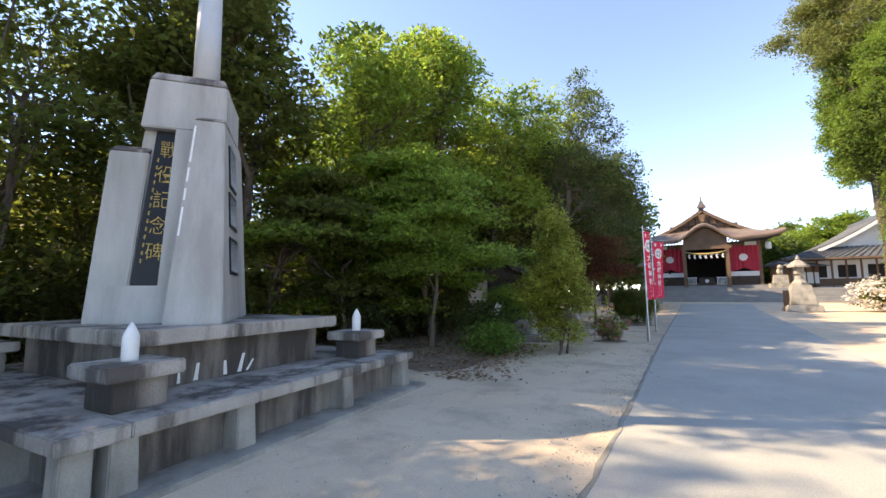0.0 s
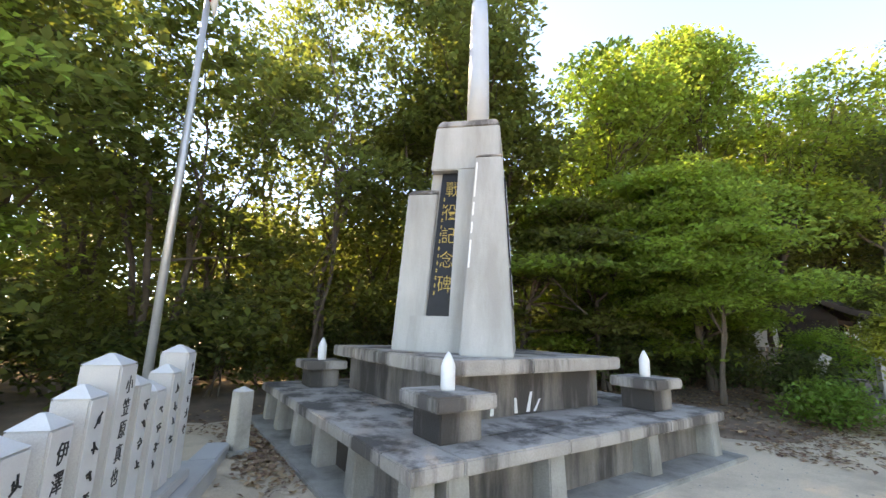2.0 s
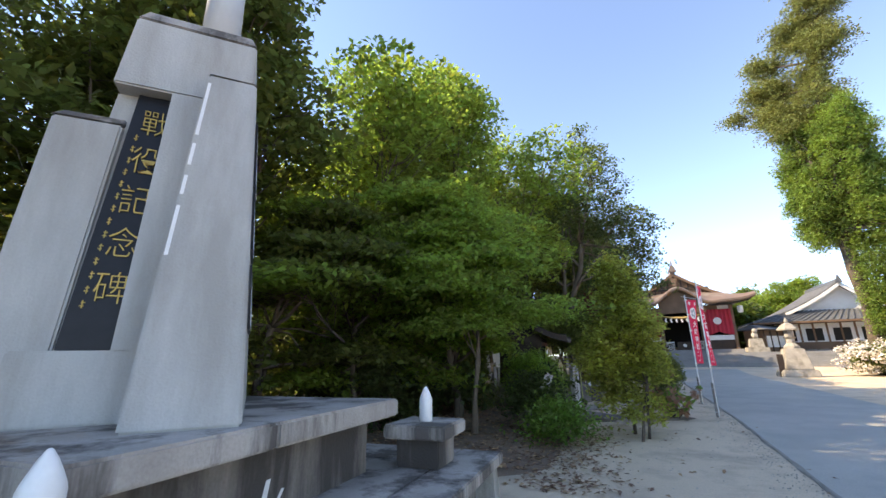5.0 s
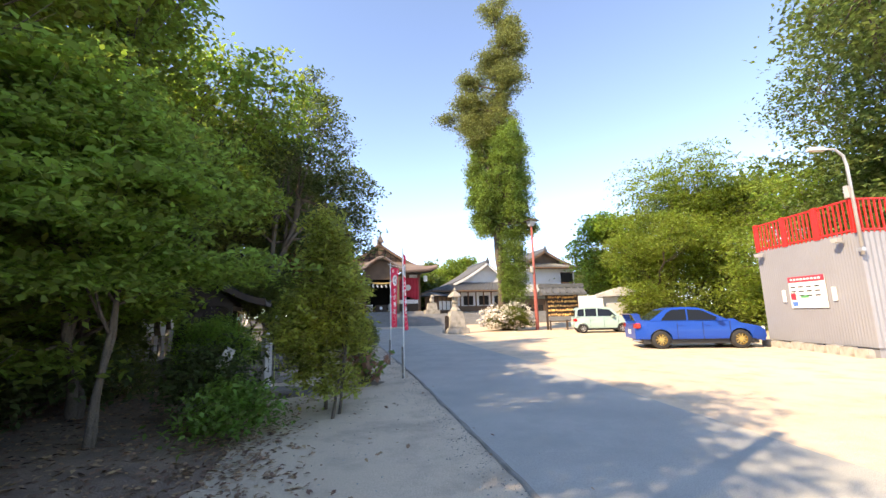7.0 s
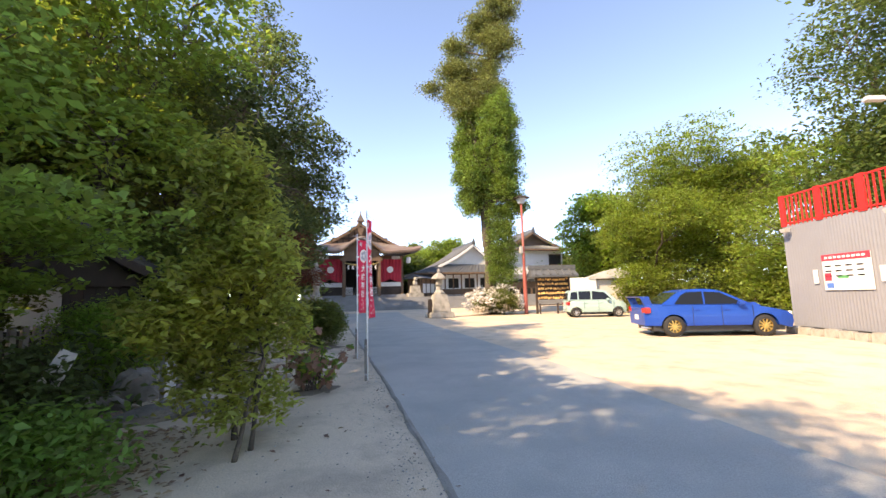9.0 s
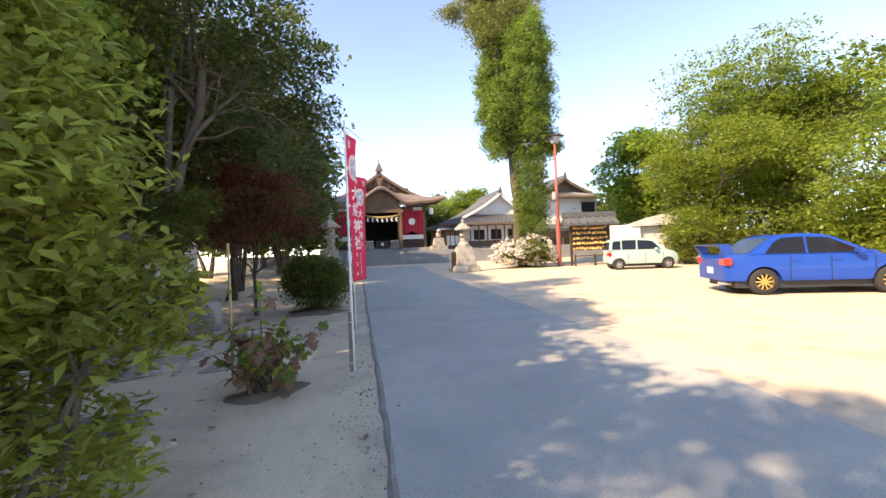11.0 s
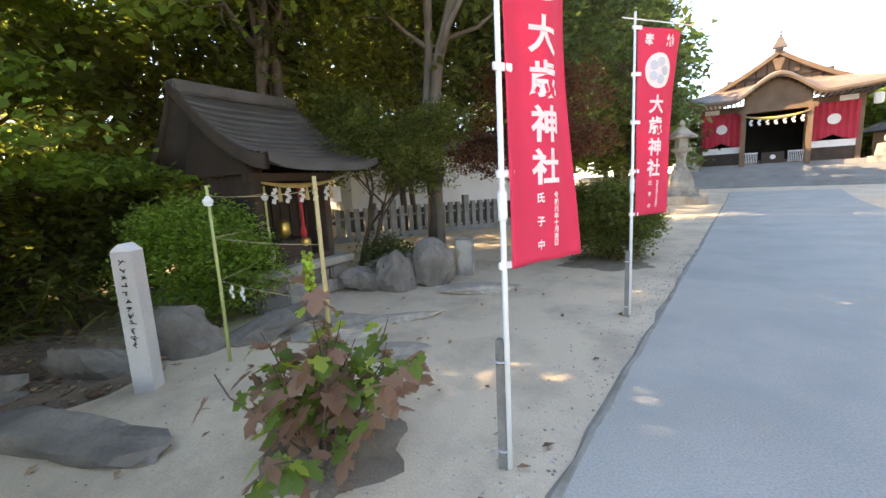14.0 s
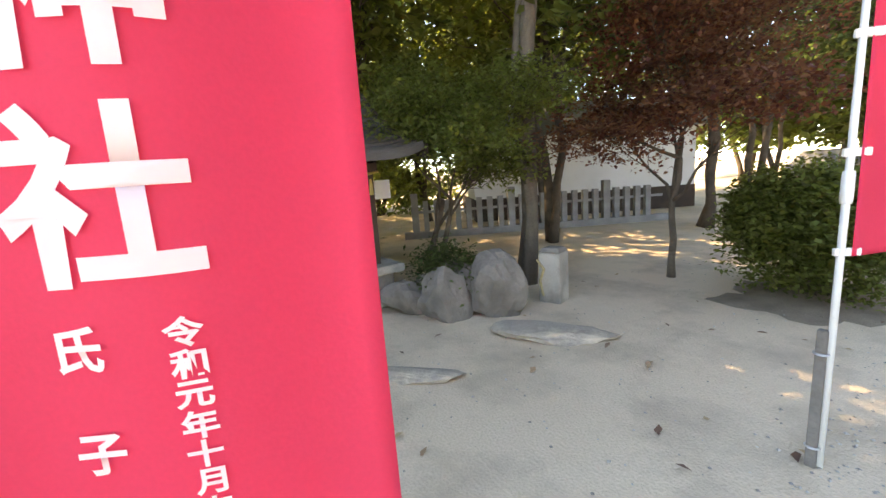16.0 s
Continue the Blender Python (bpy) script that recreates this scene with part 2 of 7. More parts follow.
def tube(bm, pts, radii, sides=8, cap=True):
    """A tube along points with a radius at each."""
    rings = []
    for i, p in enumerate(pts):
        d = (Vector(pts[min(i + 1, len(pts) - 1)]) - Vector(pts[max(i - 1, 0)])).normalized()
        u = d.orthogonal().normalized() if i == 0 else (u - d * u.dot(d)).normalized()
        w = d.cross(u)
        rings.append([bm.verts.new(Vector(p) + radii[i] * (math.cos(a) * u + math.sin(a) * w))
                      for a in (2 * math.pi * k / sides for k in range(sides))])
    for a, b in zip(rings, rings[1:]):
        for k in range(sides):
            bm.faces.new((a[k], a[(k + 1) % sides], b[(k + 1) % sides], b[k]))
    if cap:
        bm.faces.new(rings[0][::-1])
        bm.faces.new(rings[-1])
    return bm


def tubem(pts, radii, sides=8):
    return tube(bmesh.new(), pts, radii, sides)


def lathe(profile, sides=20, caps=True):
    """A body of revolution round z from (radius, z) pairs."""
    bm = bmesh.new()
    rings = [[bm.verts.new((r * math.cos(2 * math.pi * k / sides), r * math.sin(2 * math.pi * k / sides), z)) for k in range(sides)]
             for r, z in profile]
    for a, b in zip(rings, rings[1:]):
        for k in range(sides):
            bm.faces.new((a[k], a[(k + 1) % sides], b[(k + 1) % sides], b[k]))
    if caps:
        bm.faces.new(rings[0][::-1])
        bm.faces.new(rings[-1])
    return bm


def text_mesh(body, size, material, depth=0.004, bold=0.0, squash=1.0):
    """Letters as a mesh lying in the xz plane, facing -y, centred on the origin."""
    cu = bpy.data.curves.new("text", "FONT")
    cu.body, cu.size, cu.extrude, cu.offset = body, size, depth, bold
    cu.align_x, cu.align_y = "CENTER", "CENTER"
    cu.resolution_u = 3
    ob = bpy.data.objects.new("text", cu)
    scene.collection.objects.link(ob)
    bpy.context.view_layer.update()
    me = bpy.data.meshes.new_from_object(ob.evaluated_get(bpy.context.evaluated_depsgraph_get()))
    bpy.data.objects.remove(ob)
    xs = [v.co.x for v in me.vertices]
    ys = [v.co.y for v in me.vertices]
    cx, cy = (min(xs) + max(xs)) / 2, (min(ys) + max(ys)) / 2
    me.transform(Matrix.Rotation(math.pi / 2, 4, "X") @ Matrix.Diagonal((squash, 1, 1, 1)) @ Matrix.Translation((-cx, -cy, 0)))
    me.materials.clear()
    me.materials.append(material)
    return me


RNG = np.random.default_rng(7)


def leaves(centres, normals_up, length, width, jitter=0.6, droop=0.25, rng=RNG):
    """Folded leaf quads round the centres: (n, 4, 3)."""
    n = len(centres)
    yaw = rng.uniform(0, 2 * np.pi, n)
    pitch = rng.normal(-droop, jitter * 0.6, n)
    d = np.stack([np.cos(yaw) * np.cos(pitch), np.sin(yaw) * np.cos(pitch), np.sin(pitch)], 1)
    side = np.stack([-np.sin(yaw), np.cos(yaw), rng.normal(0, jitter, n)], 1)
    side -= (side * d).sum(1, keepdims=True) * d
    side /= np.linalg.norm(side, axis=1, keepdims=True)
    up = np.cross(d, side)
    s = rng.uniform(0.65, 1.25, n)[:, None]
    ln, w = length * s, width * s
    p0 = centres - d * ln * 0.5
    p2 = centres + d * ln * 0.5 - up * ln * 0.08
    m = centres - d * ln * 0.06 + up * ln * 0.06
    return np.stack([p0, m + side * w * 0.5, p2, m - side * w * 0.5], 1)


def clump_points(lobes, clumps, per, spread, flat, rng, shell=0.55, taper=0.0):
    """Leaf places: clumps on and in ellipsoid lobes (x, y, z, rx, ry, rz), with flattened sprays round each."""
    vol = np.array([(l[3] * l[4] * l[5]) ** (2 / 3) for l in lobes])
    pick = rng.choice(len(lobes), clumps, p=vol / vol.sum())
    L = np.array(lobes, float)[pick]
    v = rng.normal(size=(clumps, 3))
    v /= np.linalg.norm(v, axis=1, keepdims=True)
    r = rng.uniform(shell, 1.06, clumps)[:, None]
    c = L[:, :3] + v * r * L[:, 3:]
    size = rng.uniform(0.6, 1.5, clumps)
    idx = np.repeat(np.arange(clumps), per)
    off = rng.normal(size=(len(idx), 3))
    off /= np.linalg.norm(off, axis=1, keepdims=True)
    off *= (rng.random(len(idx)) ** 0.45)[:, None] * np.array([spread, spread, spread * flat]) * 1.7 * size[idx][:, None]
    tilt = v[idx]
    off[:, 2] -= 0.35 * (off[:, 0] * tilt[:, 0] + off[:, 1] * tilt[:, 1])
    return c[idx] + off


def limb_path(p0, p1, rng, bend=0.12, steps=6):
    p0, p1 = np.array(p0, float), np.array(p1, float)
    ln = np.linalg.norm(p1 - p0)
    wob = np.cumsum(rng.normal(0, bend * ln / steps, (steps + 1, 3)), 0)
    t = np.linspace(0, 1, steps + 1)[:, None]
    wob = wob - wob[:1] - t * (wob[-1] - wob[0])
    return [tuple(p) for p in p0 + (p1 - p0) * t + wob]


def tree(label, x, y, lobes, clumps, per, leaf, material, bark=None, trunks=1, trunk_r=0.12, seed=1, spread=0.28, flat=0.45,
         shell=0.5, name="tree", category="tree", crown_label="", twigs=10, base=(0, 0), fork=0.45, lean=0.3, group="", jitter=0.6):
    """A tree at (x, y): tapered trunks that fork into limbs, twigs and a crown of leaf sprays; lobes are relative to the foot."""
    rng = np.random.default_rng(seed)
    t = thing(name, label, category, x, y, ground_height(x, y), 0, group)
    bark = bark or BARK
    top = max(l[2] for l in lobes)
    bm = bmesh.new()
    for k in range(trunks):
        a = rng.uniform(0, 2 * np.pi)
        foot = (rng.normal(0, 0.12 * (trunks > 1)) + base[0], rng.normal(0, 0.12 * (trunks > 1)) + base[1], -0.05)
        l0 = lobes[k % len(lobes)]
        head = (l0[0] * lean + rng.normal(0, 0.2), l0[1] * lean + rng.normal(0, 0.2), top * fork)
        pts = limb_path(foot, head, rng, 0.10)
        rr = trunk_r * (1 if trunks == 1 else rng.uniform(0.6, 1.0))
        tube(bm, pts, [rr * (1.25 if i == 0 else 1 - 0.35 * i / 6) for i in range(7)], 8)
        for l in lobes[k::trunks]:
            tip = (l[0], l[1], l[2] + 0.25 * l[5])
            pts2 = limb_path(pts[rng.integers(4, 7)], tip, rng, 0.16)
            tube(bm, pts2, [rr * 0.5 * (1 - 0.85 * i / 6) for i in range(7)], 6)
            for _ in range(twigs):
                v = rng.normal(size=3)
                v /= np.linalg.norm(v)
                e = np.array(l[:3]) + v * np.array(l[3:]) * 0.85
                s = pts2[rng.integers(2, 7)]
                r0 = max(0.006, rr * 0.16)
                tube(bm, limb_path(s, e, rng, 0.2, 4), [r0 * (1 - 0.8 * i / 4) for i in range(5)], 4)
    part("trunk", bm, bark, t, smooth=True)
    pts = clump_points(lobes, clumps, per, spread, flat, rng, shell)
    pts = pts[pts[:, 2] > 0.03]
    part("crown", quads_mesh("crown", leaves(pts, None, leaf[0], leaf[1], rng=rng, jitter=jitter), material), None, t, crown_label)
    return t


# ---- ground, road, woodland floor ----
def road_left(y):
    return -1.93 + 0.0795 * y


def road_right(y):
    return 1.02 + 0.124 * y


def ground_height(x, y):
    """The ground lies lower beside the memorial and rises gently towards the shrine steps."""
    return -0.13 * min(1, max(0, (12 - y) / 6)) + 0.3 * min(1, max(0, (y - 34) / 8.5))


xs = sorted({-600, -200, -60, 60, 200, 600, *np.arange(-30, 41, 2.0)})
ys = sorted({-600, -200, -60, 120, 300, 600, *np.arange(-30, 71, 2.0), 34.0, 42.5})
gv = [(x, y, ground_height(x, y)) for y in ys for x in xs]
gf = [(j * len(xs) + i, j * len(xs) + i + 1, (j + 1) * len(xs) + i + 1, (j + 1) * len(xs) + i)
      for j in range(len(ys) - 1) for i in range(len(xs) - 1)]
tagged(new("ground", mesh_from("ground", gv, gf, SAND)), "pale sandy gravel forecourt with scattered dapples", "ground", kind="structure")

rv, rf = [], []
stops = [-40, -20, -8, 0, 6, 12, 18, 24, 30, 34, 39.5]
for y in stops:
    for x in (road_left(y), (road_left(y) + road_right(y)) / 2, road_right(y)):
        rv.append((x, y, ground_height(x, y) + 0.014))
for j in range(len(stops) - 1):
    for i in range(2):
        a = j * 3 + i
        rf.append((a, a + 1, a + 4, a + 3))
tagged(new("road", mesh_from("road", rv, rf, PAVING)), "smooth grey paved approach road to the shrine", "road", kind="structure")

# the crumbly gutter along the paving's edge
bm = bmesh.new()
edge_rng = np.random.default_rng(3)
n_edge = 150
row = []
for k in range(n_edge):
    y = -6 + k * 0.3
    w = 0.02 + 0.04 * edge_rng.random()
    x = road_left(y) + edge_rng.normal(0, 0.006)
    z = ground_height(x, y)
    row.append([bm.verts.new(p) for p in ((x - w, y, z + 0.004), (x - w * 0.4, y, z + 0.012 + 0.012 * edge_rng.random()),
                                          (x + 0.012, y, z + 0.020), (x + 0.02, y, z + 0.012))])
for a, b in zip(row, row[1:]):
    for i in range(3):
        bm.faces.new((a[i], b[i], b[i + 1], a[i + 1]))
solid("road_edging", bm, KERB_EDGE, "rough narrow cement edging along the paving", "edging", kind="structure")

# woodland floor: a bumpy mat of soil with an uneven margin
def soil_patch(name, x0, x1, y0, y1, edge, step=0.4, seed=5):
    rng = np.random.default_rng(seed)
    nx, ny = int((x1 - x0) / step) + 1, int((y1 - y0) / step) + 1
    vv, ff, inside = [], [], []
    for j in range(ny):
        for i in range(nx):
            x, y = x0 + i * step, y0 + j * step
            d = edge(x, y) + 0.35 * noise.noise((x * 0.9, y * 0.9, 1.0))
            h = min(0.16, max(-0.05, 0.12 * d)) + 0.03 * noise.noise((x * 2, y * 2, 0))
            vv.append((x + rng.uniform(-0.1, 0.1), y + rng.uniform(-0.1, 0.1), h + ground_height(x, y)))
            inside.append(d > -0.5)
    for j in range(ny - 1):
        for i in range(nx - 1):
            q = (j * nx + i, j * nx + i + 1, (j + 1) * nx + i + 1, (j + 1) * nx + i)
            if any(inside[k] for k in q):
                ff.append(q)
    return tagged(new(name, mesh_from(name, vv, ff, LITTER_SOIL, True)), "dark woodland soil under fallen leaves", "soil", kind="structure")


def wood_edge(x, y):
    """Positive inside the wood."""
    if y < 7.0:
        return min(-9.0 - x, 6.0)
    if y < 9.5:
        return -4.3 - x + 0.10 * (y - 7)
    return -4.35 - x


soil_patch("soil", -24, -3.6, -14, 12.4, wood_edge)

# fallen leaves on the soil and at the plinth's foot
lr = np.random.default_rng(11)
pts = np.concatenate([
    np.stack([lr.uniform(-8.6, -4.3, 4200), lr.uniform(7.0, 12.4, 4200), np.full(4200, 0.0)], 1),
    np.stack([lr.normal(-7.2, 0.7, 900), lr.normal(1.45, 0.16, 900), np.full(900, 0.0)], 1),
    np.stack([lr.uniform(-9.4, -8.0, 500), lr.uniform(-0.5, 2.5, 500), np.full(500, 0.0)], 1),
    np.stack([lr.normal(-4.0, 0.35, 1300), lr.uniform(6.6, 10.8, 1300), np.full(1300, 0.0)], 1),
    np.stack([lr.uniform(-3.9, -0.9, 110), lr.uniform(6.0, 19.0, 110), np.full(110, 0.0)], 1)])
for p in pts:
    d = wood_edge(p[0], p[1]) + 0.35 * noise.noise((p[0] * 0.9, p[1] * 0.9, 1.0))
    p[2] = max(0.0, min(0.16, 0.12 * d) + 0.03 * noise.noise((p[0] * 2, p[1] * 2, 0))) + lr.uniform(0.008, 0.03) + ground_height(p[0], p[1])
tagged(new("fallen_leaves", quads_mesh("fallen_leaves", leaves(pts, None, 0.075, 0.04, jitter=0.25, droop=0.0, rng=lr), DRY_LEAF)),
       "brown dry fallen leaves scattered on the ground", "leaves", kind="stuff")

# small stones and grit lying on the sand
PEBBLE = mat("pebble", (0.42, 0.39, 0.35), (0.28, 0.26, 0.23), rough=0.9, island=0.4, bump=0.1)
pr = np.random.default_rng(13)
n_p = 2600
px, py = pr.uniform(-4.2, -0.4, n_p), pr.uniform(2.0, 20.0, n_p)
near_edge = pr.random(n_p) < 0.5
px = np.where(near_edge, -1.93 + 0.0795 * py - np.abs(pr.normal(0, 0.22, n_p)) - 0.05, px)
size = pr.uniform(0.004, 0.013, n_p)
octa = np.array([(1, 0, 0), (0, 1, 0), (-1, 0, 0), (0, -1, 0), (0, 0, 0.8), (0, 0, -0.4)])
pv = (octa[None] * size[:, None, None] * pr.uniform(0.7, 1.3, (n_p, 6, 1)) + np.stack([px, py, size * 0.3 + np.array([ground_height(a, b) for a, b in zip(px, py)])], 1)[:, None]).reshape(-1, 3)
pf = [(6 * k + a, 6 * k + b, 6 * k + c) for k in range(n_p) for a, b, c in ((0, 1, 4), (1, 2, 4), (2, 3, 4), (3, 0, 4))]
tagged(new("pebbles", mesh_from("pebbles", pv, pf, PEBBLE)), "small grey stones scattered over the sand", "pebbles", kind="stuff")


# ---- the war memorial ----
X0, X1, Y0, Y1 = -8.75, -4.435, 1.776, 6.004      # lower slab
SZ, UZ = 0.385, 0.955                               # tops of the lower and the upper slab
memorial_base = thing("stepped_plinth", "stepped stained concrete base with slab tops on short legs", "plinth", 0, 0, 0)
part("footing", boxm(X0 - 0.12, X1 + 0.14, Y0 - 0.14, Y1 + 0.16, -0.3, -0.085), LEG, memorial_base, "low concrete footing", bevel=0.012)
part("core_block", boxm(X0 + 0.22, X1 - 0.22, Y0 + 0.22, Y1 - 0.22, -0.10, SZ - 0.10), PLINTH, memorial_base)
mx = (X0 + X1) / 2
slabs = [(X0, -4.86, Y0, Y0 + 0.75), (-4.855, X1, Y0, Y0 + 0.42), (-4.855, X1, Y0 + 0.425, 3.25), (-4.855, X1, 3.255, 4.8), (-4.855, X1, 4.805, Y1),
         (X0, X0 + 0.75, Y0 + 0.755, Y1), (X0 + 0.755, -4.86, 5.4, Y1), (X0 + 0.755, -4.86, Y0 + 0.755, 5.395)]
for s in slabs:
    part("slab", boxm(*s, SZ - 0.105, SZ), SLAB, memorial_base, bevel=0.012)
for x in (-5.45, -6.3, -7.1, -7.9, -8.58):
    part("leg", tbox(bmesh.new(), (x - 0.09, x + 0.09, Y0 + 0.03, Y0 + 0.24), (x - 0.08, x + 0.08, Y0 + 0.05, Y0 + 0.24), -0.10, SZ - 0.1), LEG, memorial_base, bevel=0.01)
for y in (2.18, 3.15, 4.55, 5.85):
    part("leg", tbox(bmesh.new(), (X1 - 0.24, X1 - 0.03, y - 0.1, y + 0.1), (X1 - 0.24, X1 - 0.05, y - 0.09, y + 0.09), -0.10, SZ - 0.1), LEG, memorial_base, bevel=0.01)
part("leg", tbox(bmesh.new(), (X1 - 0.25, X1 - 0.07, Y0 + 0.05, Y0 + 0.24), (X1 - 0.25, X1 - 0.08, Y0 + 0.06, Y0 + 0.24), -0.10, SZ - 0.1), LEG, memorial_base, bevel=0.01)
UX0, UX1, UY0, UY1 = -8.02, -5.155, 2.534, 5.103
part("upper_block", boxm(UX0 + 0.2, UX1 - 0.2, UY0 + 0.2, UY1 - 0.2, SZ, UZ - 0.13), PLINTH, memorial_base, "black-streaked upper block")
for s in ((UX0, -7.0, UY0, UY1), (-6.995, UX1, UY0, 3.6), (-6.995, UX1, 3.605, UY1)):
    part("upper_slab", boxm(*s, UZ - 0.14, UZ), SLAB, memorial_base, bevel=0.014)

ped = None
for k, (x, y) in enumerate(((-4.98, 2.42), (-4.98, 5.32), (-8.15, 2.42), (-8.15, 5.32))):
    if ped is None:
        ped = thing("shell_pedestal", "small stained concrete pedestal on the memorial's lower slab", "pedestal", x, y, SZ, 0, "memorial pedestals")
        part("block", boxm(-0.2, 0.2, -0.2, 0.2, 0.0, 0.24), PLINTH, ped, bevel=0.01)
        part("cap", boxm(-0.29, 0.29, -0.29, 0.29, 0.24, 0.355), SLAB, ped, bevel=0.014)
        shell = thing("shell_ornament", "white-painted pointed shell standing on a pedestal", "ornament", x, y, SZ + 0.355, 0, "memorial shells")
        part("shell_body", lathe([(0.057, 0), (0.06, 0.02), (0.06, 0.19), (0.055, 0.21), (0.045, 0.235), (0.027, 0.275), (0.009, 0.305), (0.004, 0.308)], 18), WHITE_PAINT, shell, smooth=True)
    else:
        copy_thing(ped, pose(x, y, SZ))
        copy_thing(shell, pose(x, y, SZ + 0.355))

# the tower stands at 45 degrees to its base: local x to the right of its face, local -y towards the viewer
tower = thing("memorial_tower", "tall tapered grey concrete war memorial with a wing and a buttress", "monument", -6.585, 3.82, UZ, 45)
H = 3.05
NZ0, NZ1 = 0.42, 2.32     # niche bottom and top


def lerp(a, b, t):
    return tuple(p + (q - p) * t for p, q in zip(a, b))


CB, CT = (-0.62, 0.52, -0.74, 0.55), (-0.37, 0.47, -0.52, 0.40)    # core at the foot and the head


def core(z):
    return lerp(CB, CT, z / H)


def core_piece(z0, z1, xa=None, xb=None, front=0.0):
    a, b = core(z0), core(z1)
    f = lambda q, z: (q[0] if xa is None else xa(z), q[1] if xb is None else xb(z), q[2] + front, q[3])
    return tbox(bmesh.new(), f(a, z0), f(b, z1), z0, z1)


niche_l = lambda z: core(z)[0] + 0.17 - 0.05 * z / H
niche_r = lambda z: -0.12 + 0.08 * z / H
part("foot_block", core_piece(0, NZ0), CONCRETE, tower, bevel=0.012)
part("niche_back", core_piece(NZ0, NZ1, None, niche_r, 0.16), CONCRETE, tower)
part("front_strip", core_piece(NZ0, NZ1, niche_r), CONCRETE, tower)
part("head_block", core_piece(NZ1, H - 0.10), CONCRETE, tower, bevel=0.014)
a, b = core(H - 0.10), core(H)
part("coping", tbox(bmesh.new(), (a[0] - 0.0, a[1] + 0.0, a[2] - 0.0, a[3] + 0.0), (a[0] + 0.05, a[1] - 0.05, a[2] + 0.05, a[3] - 0.05), H - 0.095, H + 0.015), SLAB, tower, "weathered coping", bevel=0.01)
part("wing", tbox(bmesh.new(), (-0.84, -0.455, -0.60, 0.40), (-0.74, -0.34, -0.50, 0.28), 0, 2.02), CONCRETE, tower, bevel=0.014)
part("wing_cap", tbox(bmesh.new(), (-0.75, -0.34, -0.50, 0.28), (-0.70, -0.34, -0.43, 0.22), 2.025, 2.10), SLAB, tower, bevel=0.008)
part("buttress", tbox(bmesh.new(), (0.10, 0.66, -1.24, 0.60), (0.20, 0.52, -0.86, 0.46), 0, 2.36), CONCRETE, tower, bevel=0.014)
part("buttress_cap", tbox(bmesh.new(), (0.20, 0.52, -0.86, 0.40), (0.215, 0.505, -0.76, 0.36), 2.365, 2.43), SLAB, tower, bevel=0.008)
bmr = bmesh.new()
for z0, z1 in ((0.95, 1.28), (1.36, 1.5), (1.58, 1.75), (1.82, 2.28)):
    bmq = lambda z: (0.10 + 0.10 * z / 2.36 + 0.012, -1.24 + 0.38 * z / 2.36 - 0.0025)
    (xa, ya), (xb, yb) = bmq(z0), bmq(z1)
    tbox(bmr, (xa, xa + 0.02, ya, ya + 0.01), (xb, xb + 0.02, yb, yb + 0.01), z0, z1)
part("paint_streak", bmr, WHITE_PAINT, tower, "pale lime runs down the edge")

# the inscription: black stone with gilt characters
def plaque_axes(z0, z1, front):
    y0, y1 = core(z0)[2] + front, core(z1)[2] + front
    return y0, y1


y0, y1 = plaque_axes(NZ0, NZ1, 0.16)
bmp = tbox(bmesh.new(), (niche_l(NZ0) + 0.01, niche_r(NZ0) - 0.005, y0 - 0.05, y0 + 0.02), (niche_l(NZ1) + 0.01, niche_r(NZ1) - 0.005, y1 - 0.05, y1 + 0.02), NZ0 + 0.004, NZ1 - 0.004)
inscription = part("inscription_stone", bmp, BLACK_STONE, tower, "polished black inscription stone", bevel=0.004)
slope = math.degrees(math.atan2(y1 - y0, NZ1 - NZ0))
for i, ch in enumerate("戰役記念碑"):
    z = 2.08 - i * 0.315
    t = (z - NZ0) / (NZ1 - NZ0)
    cx = (niche_l(z) + niche_r(z)) / 2 + 0.045
    ob = part("character", text_mesh(ch, 0.235, GOLD_LETTER, 0.005, -0.0035, 0.8), None, inscription, "gilt character")
    ob.matrix_basis = pose(cx, y0 + (y1 - y0) * t - 0.058, z, -slope, 0, 2)
for i in range(14):
    z = 1.95 - i * 0.095
    t = (z - NZ0) / (NZ1 - NZ0)
    bmi = bmesh.new()
    box(bmi, -0.009, 0.013, -0.004, 0.0, 0.0, 0.006)
    box(bmi, -0.013, 0.009, -0.004, 0.0, -0.022, -0.016)
    box(bmi, -0.003, 0.003, -0.004, 0.0, -0.035, 0.016)
    ob = part("small_character", bmi, GOLD_LETTER, inscription)
    ob.matrix_basis = pose(niche_l(z) + 0.075, y0 + (y1 - y0) * t - 0.053, z, -slope, 0, 0)
# plaques on the side of the buttress
for z0, z1, ya, yb in ((0.55, 1.0, -0.75, -0.2), (1.12, 1.55, -0.72, -0.2), (1.62, 2.15, -0.66, -0.2)):
    side = lambda z: 0.66 - 0.14 * z / 2.36
    pl = part("side_plaque", tbox(bmesh.new(), (side(z0) - 0.01, side(z0) + 0.018, ya, yb), (side(z1) - 0.01, side(z1) + 0.018, ya, yb), z0, z1), BLACK_STONE, tower, "black stone name plaque", bevel=0.003)
    bml = bmesh.new()
    for k in range(7):
        yy = ya + 0.05 + k * (yb - ya - 0.1) / 6
        tbox(bml, (side(z0) + 0.016, side(z0) + 0.021, yy - 0.008, yy + 0.008), (side(z1) + 0.016, side(z1) + 0.021, yy - 0.008, yy + 0.008), z0 + 0.04, z1 - 0.04)
    part("lettering", bml, GREY_PAINT, pl)

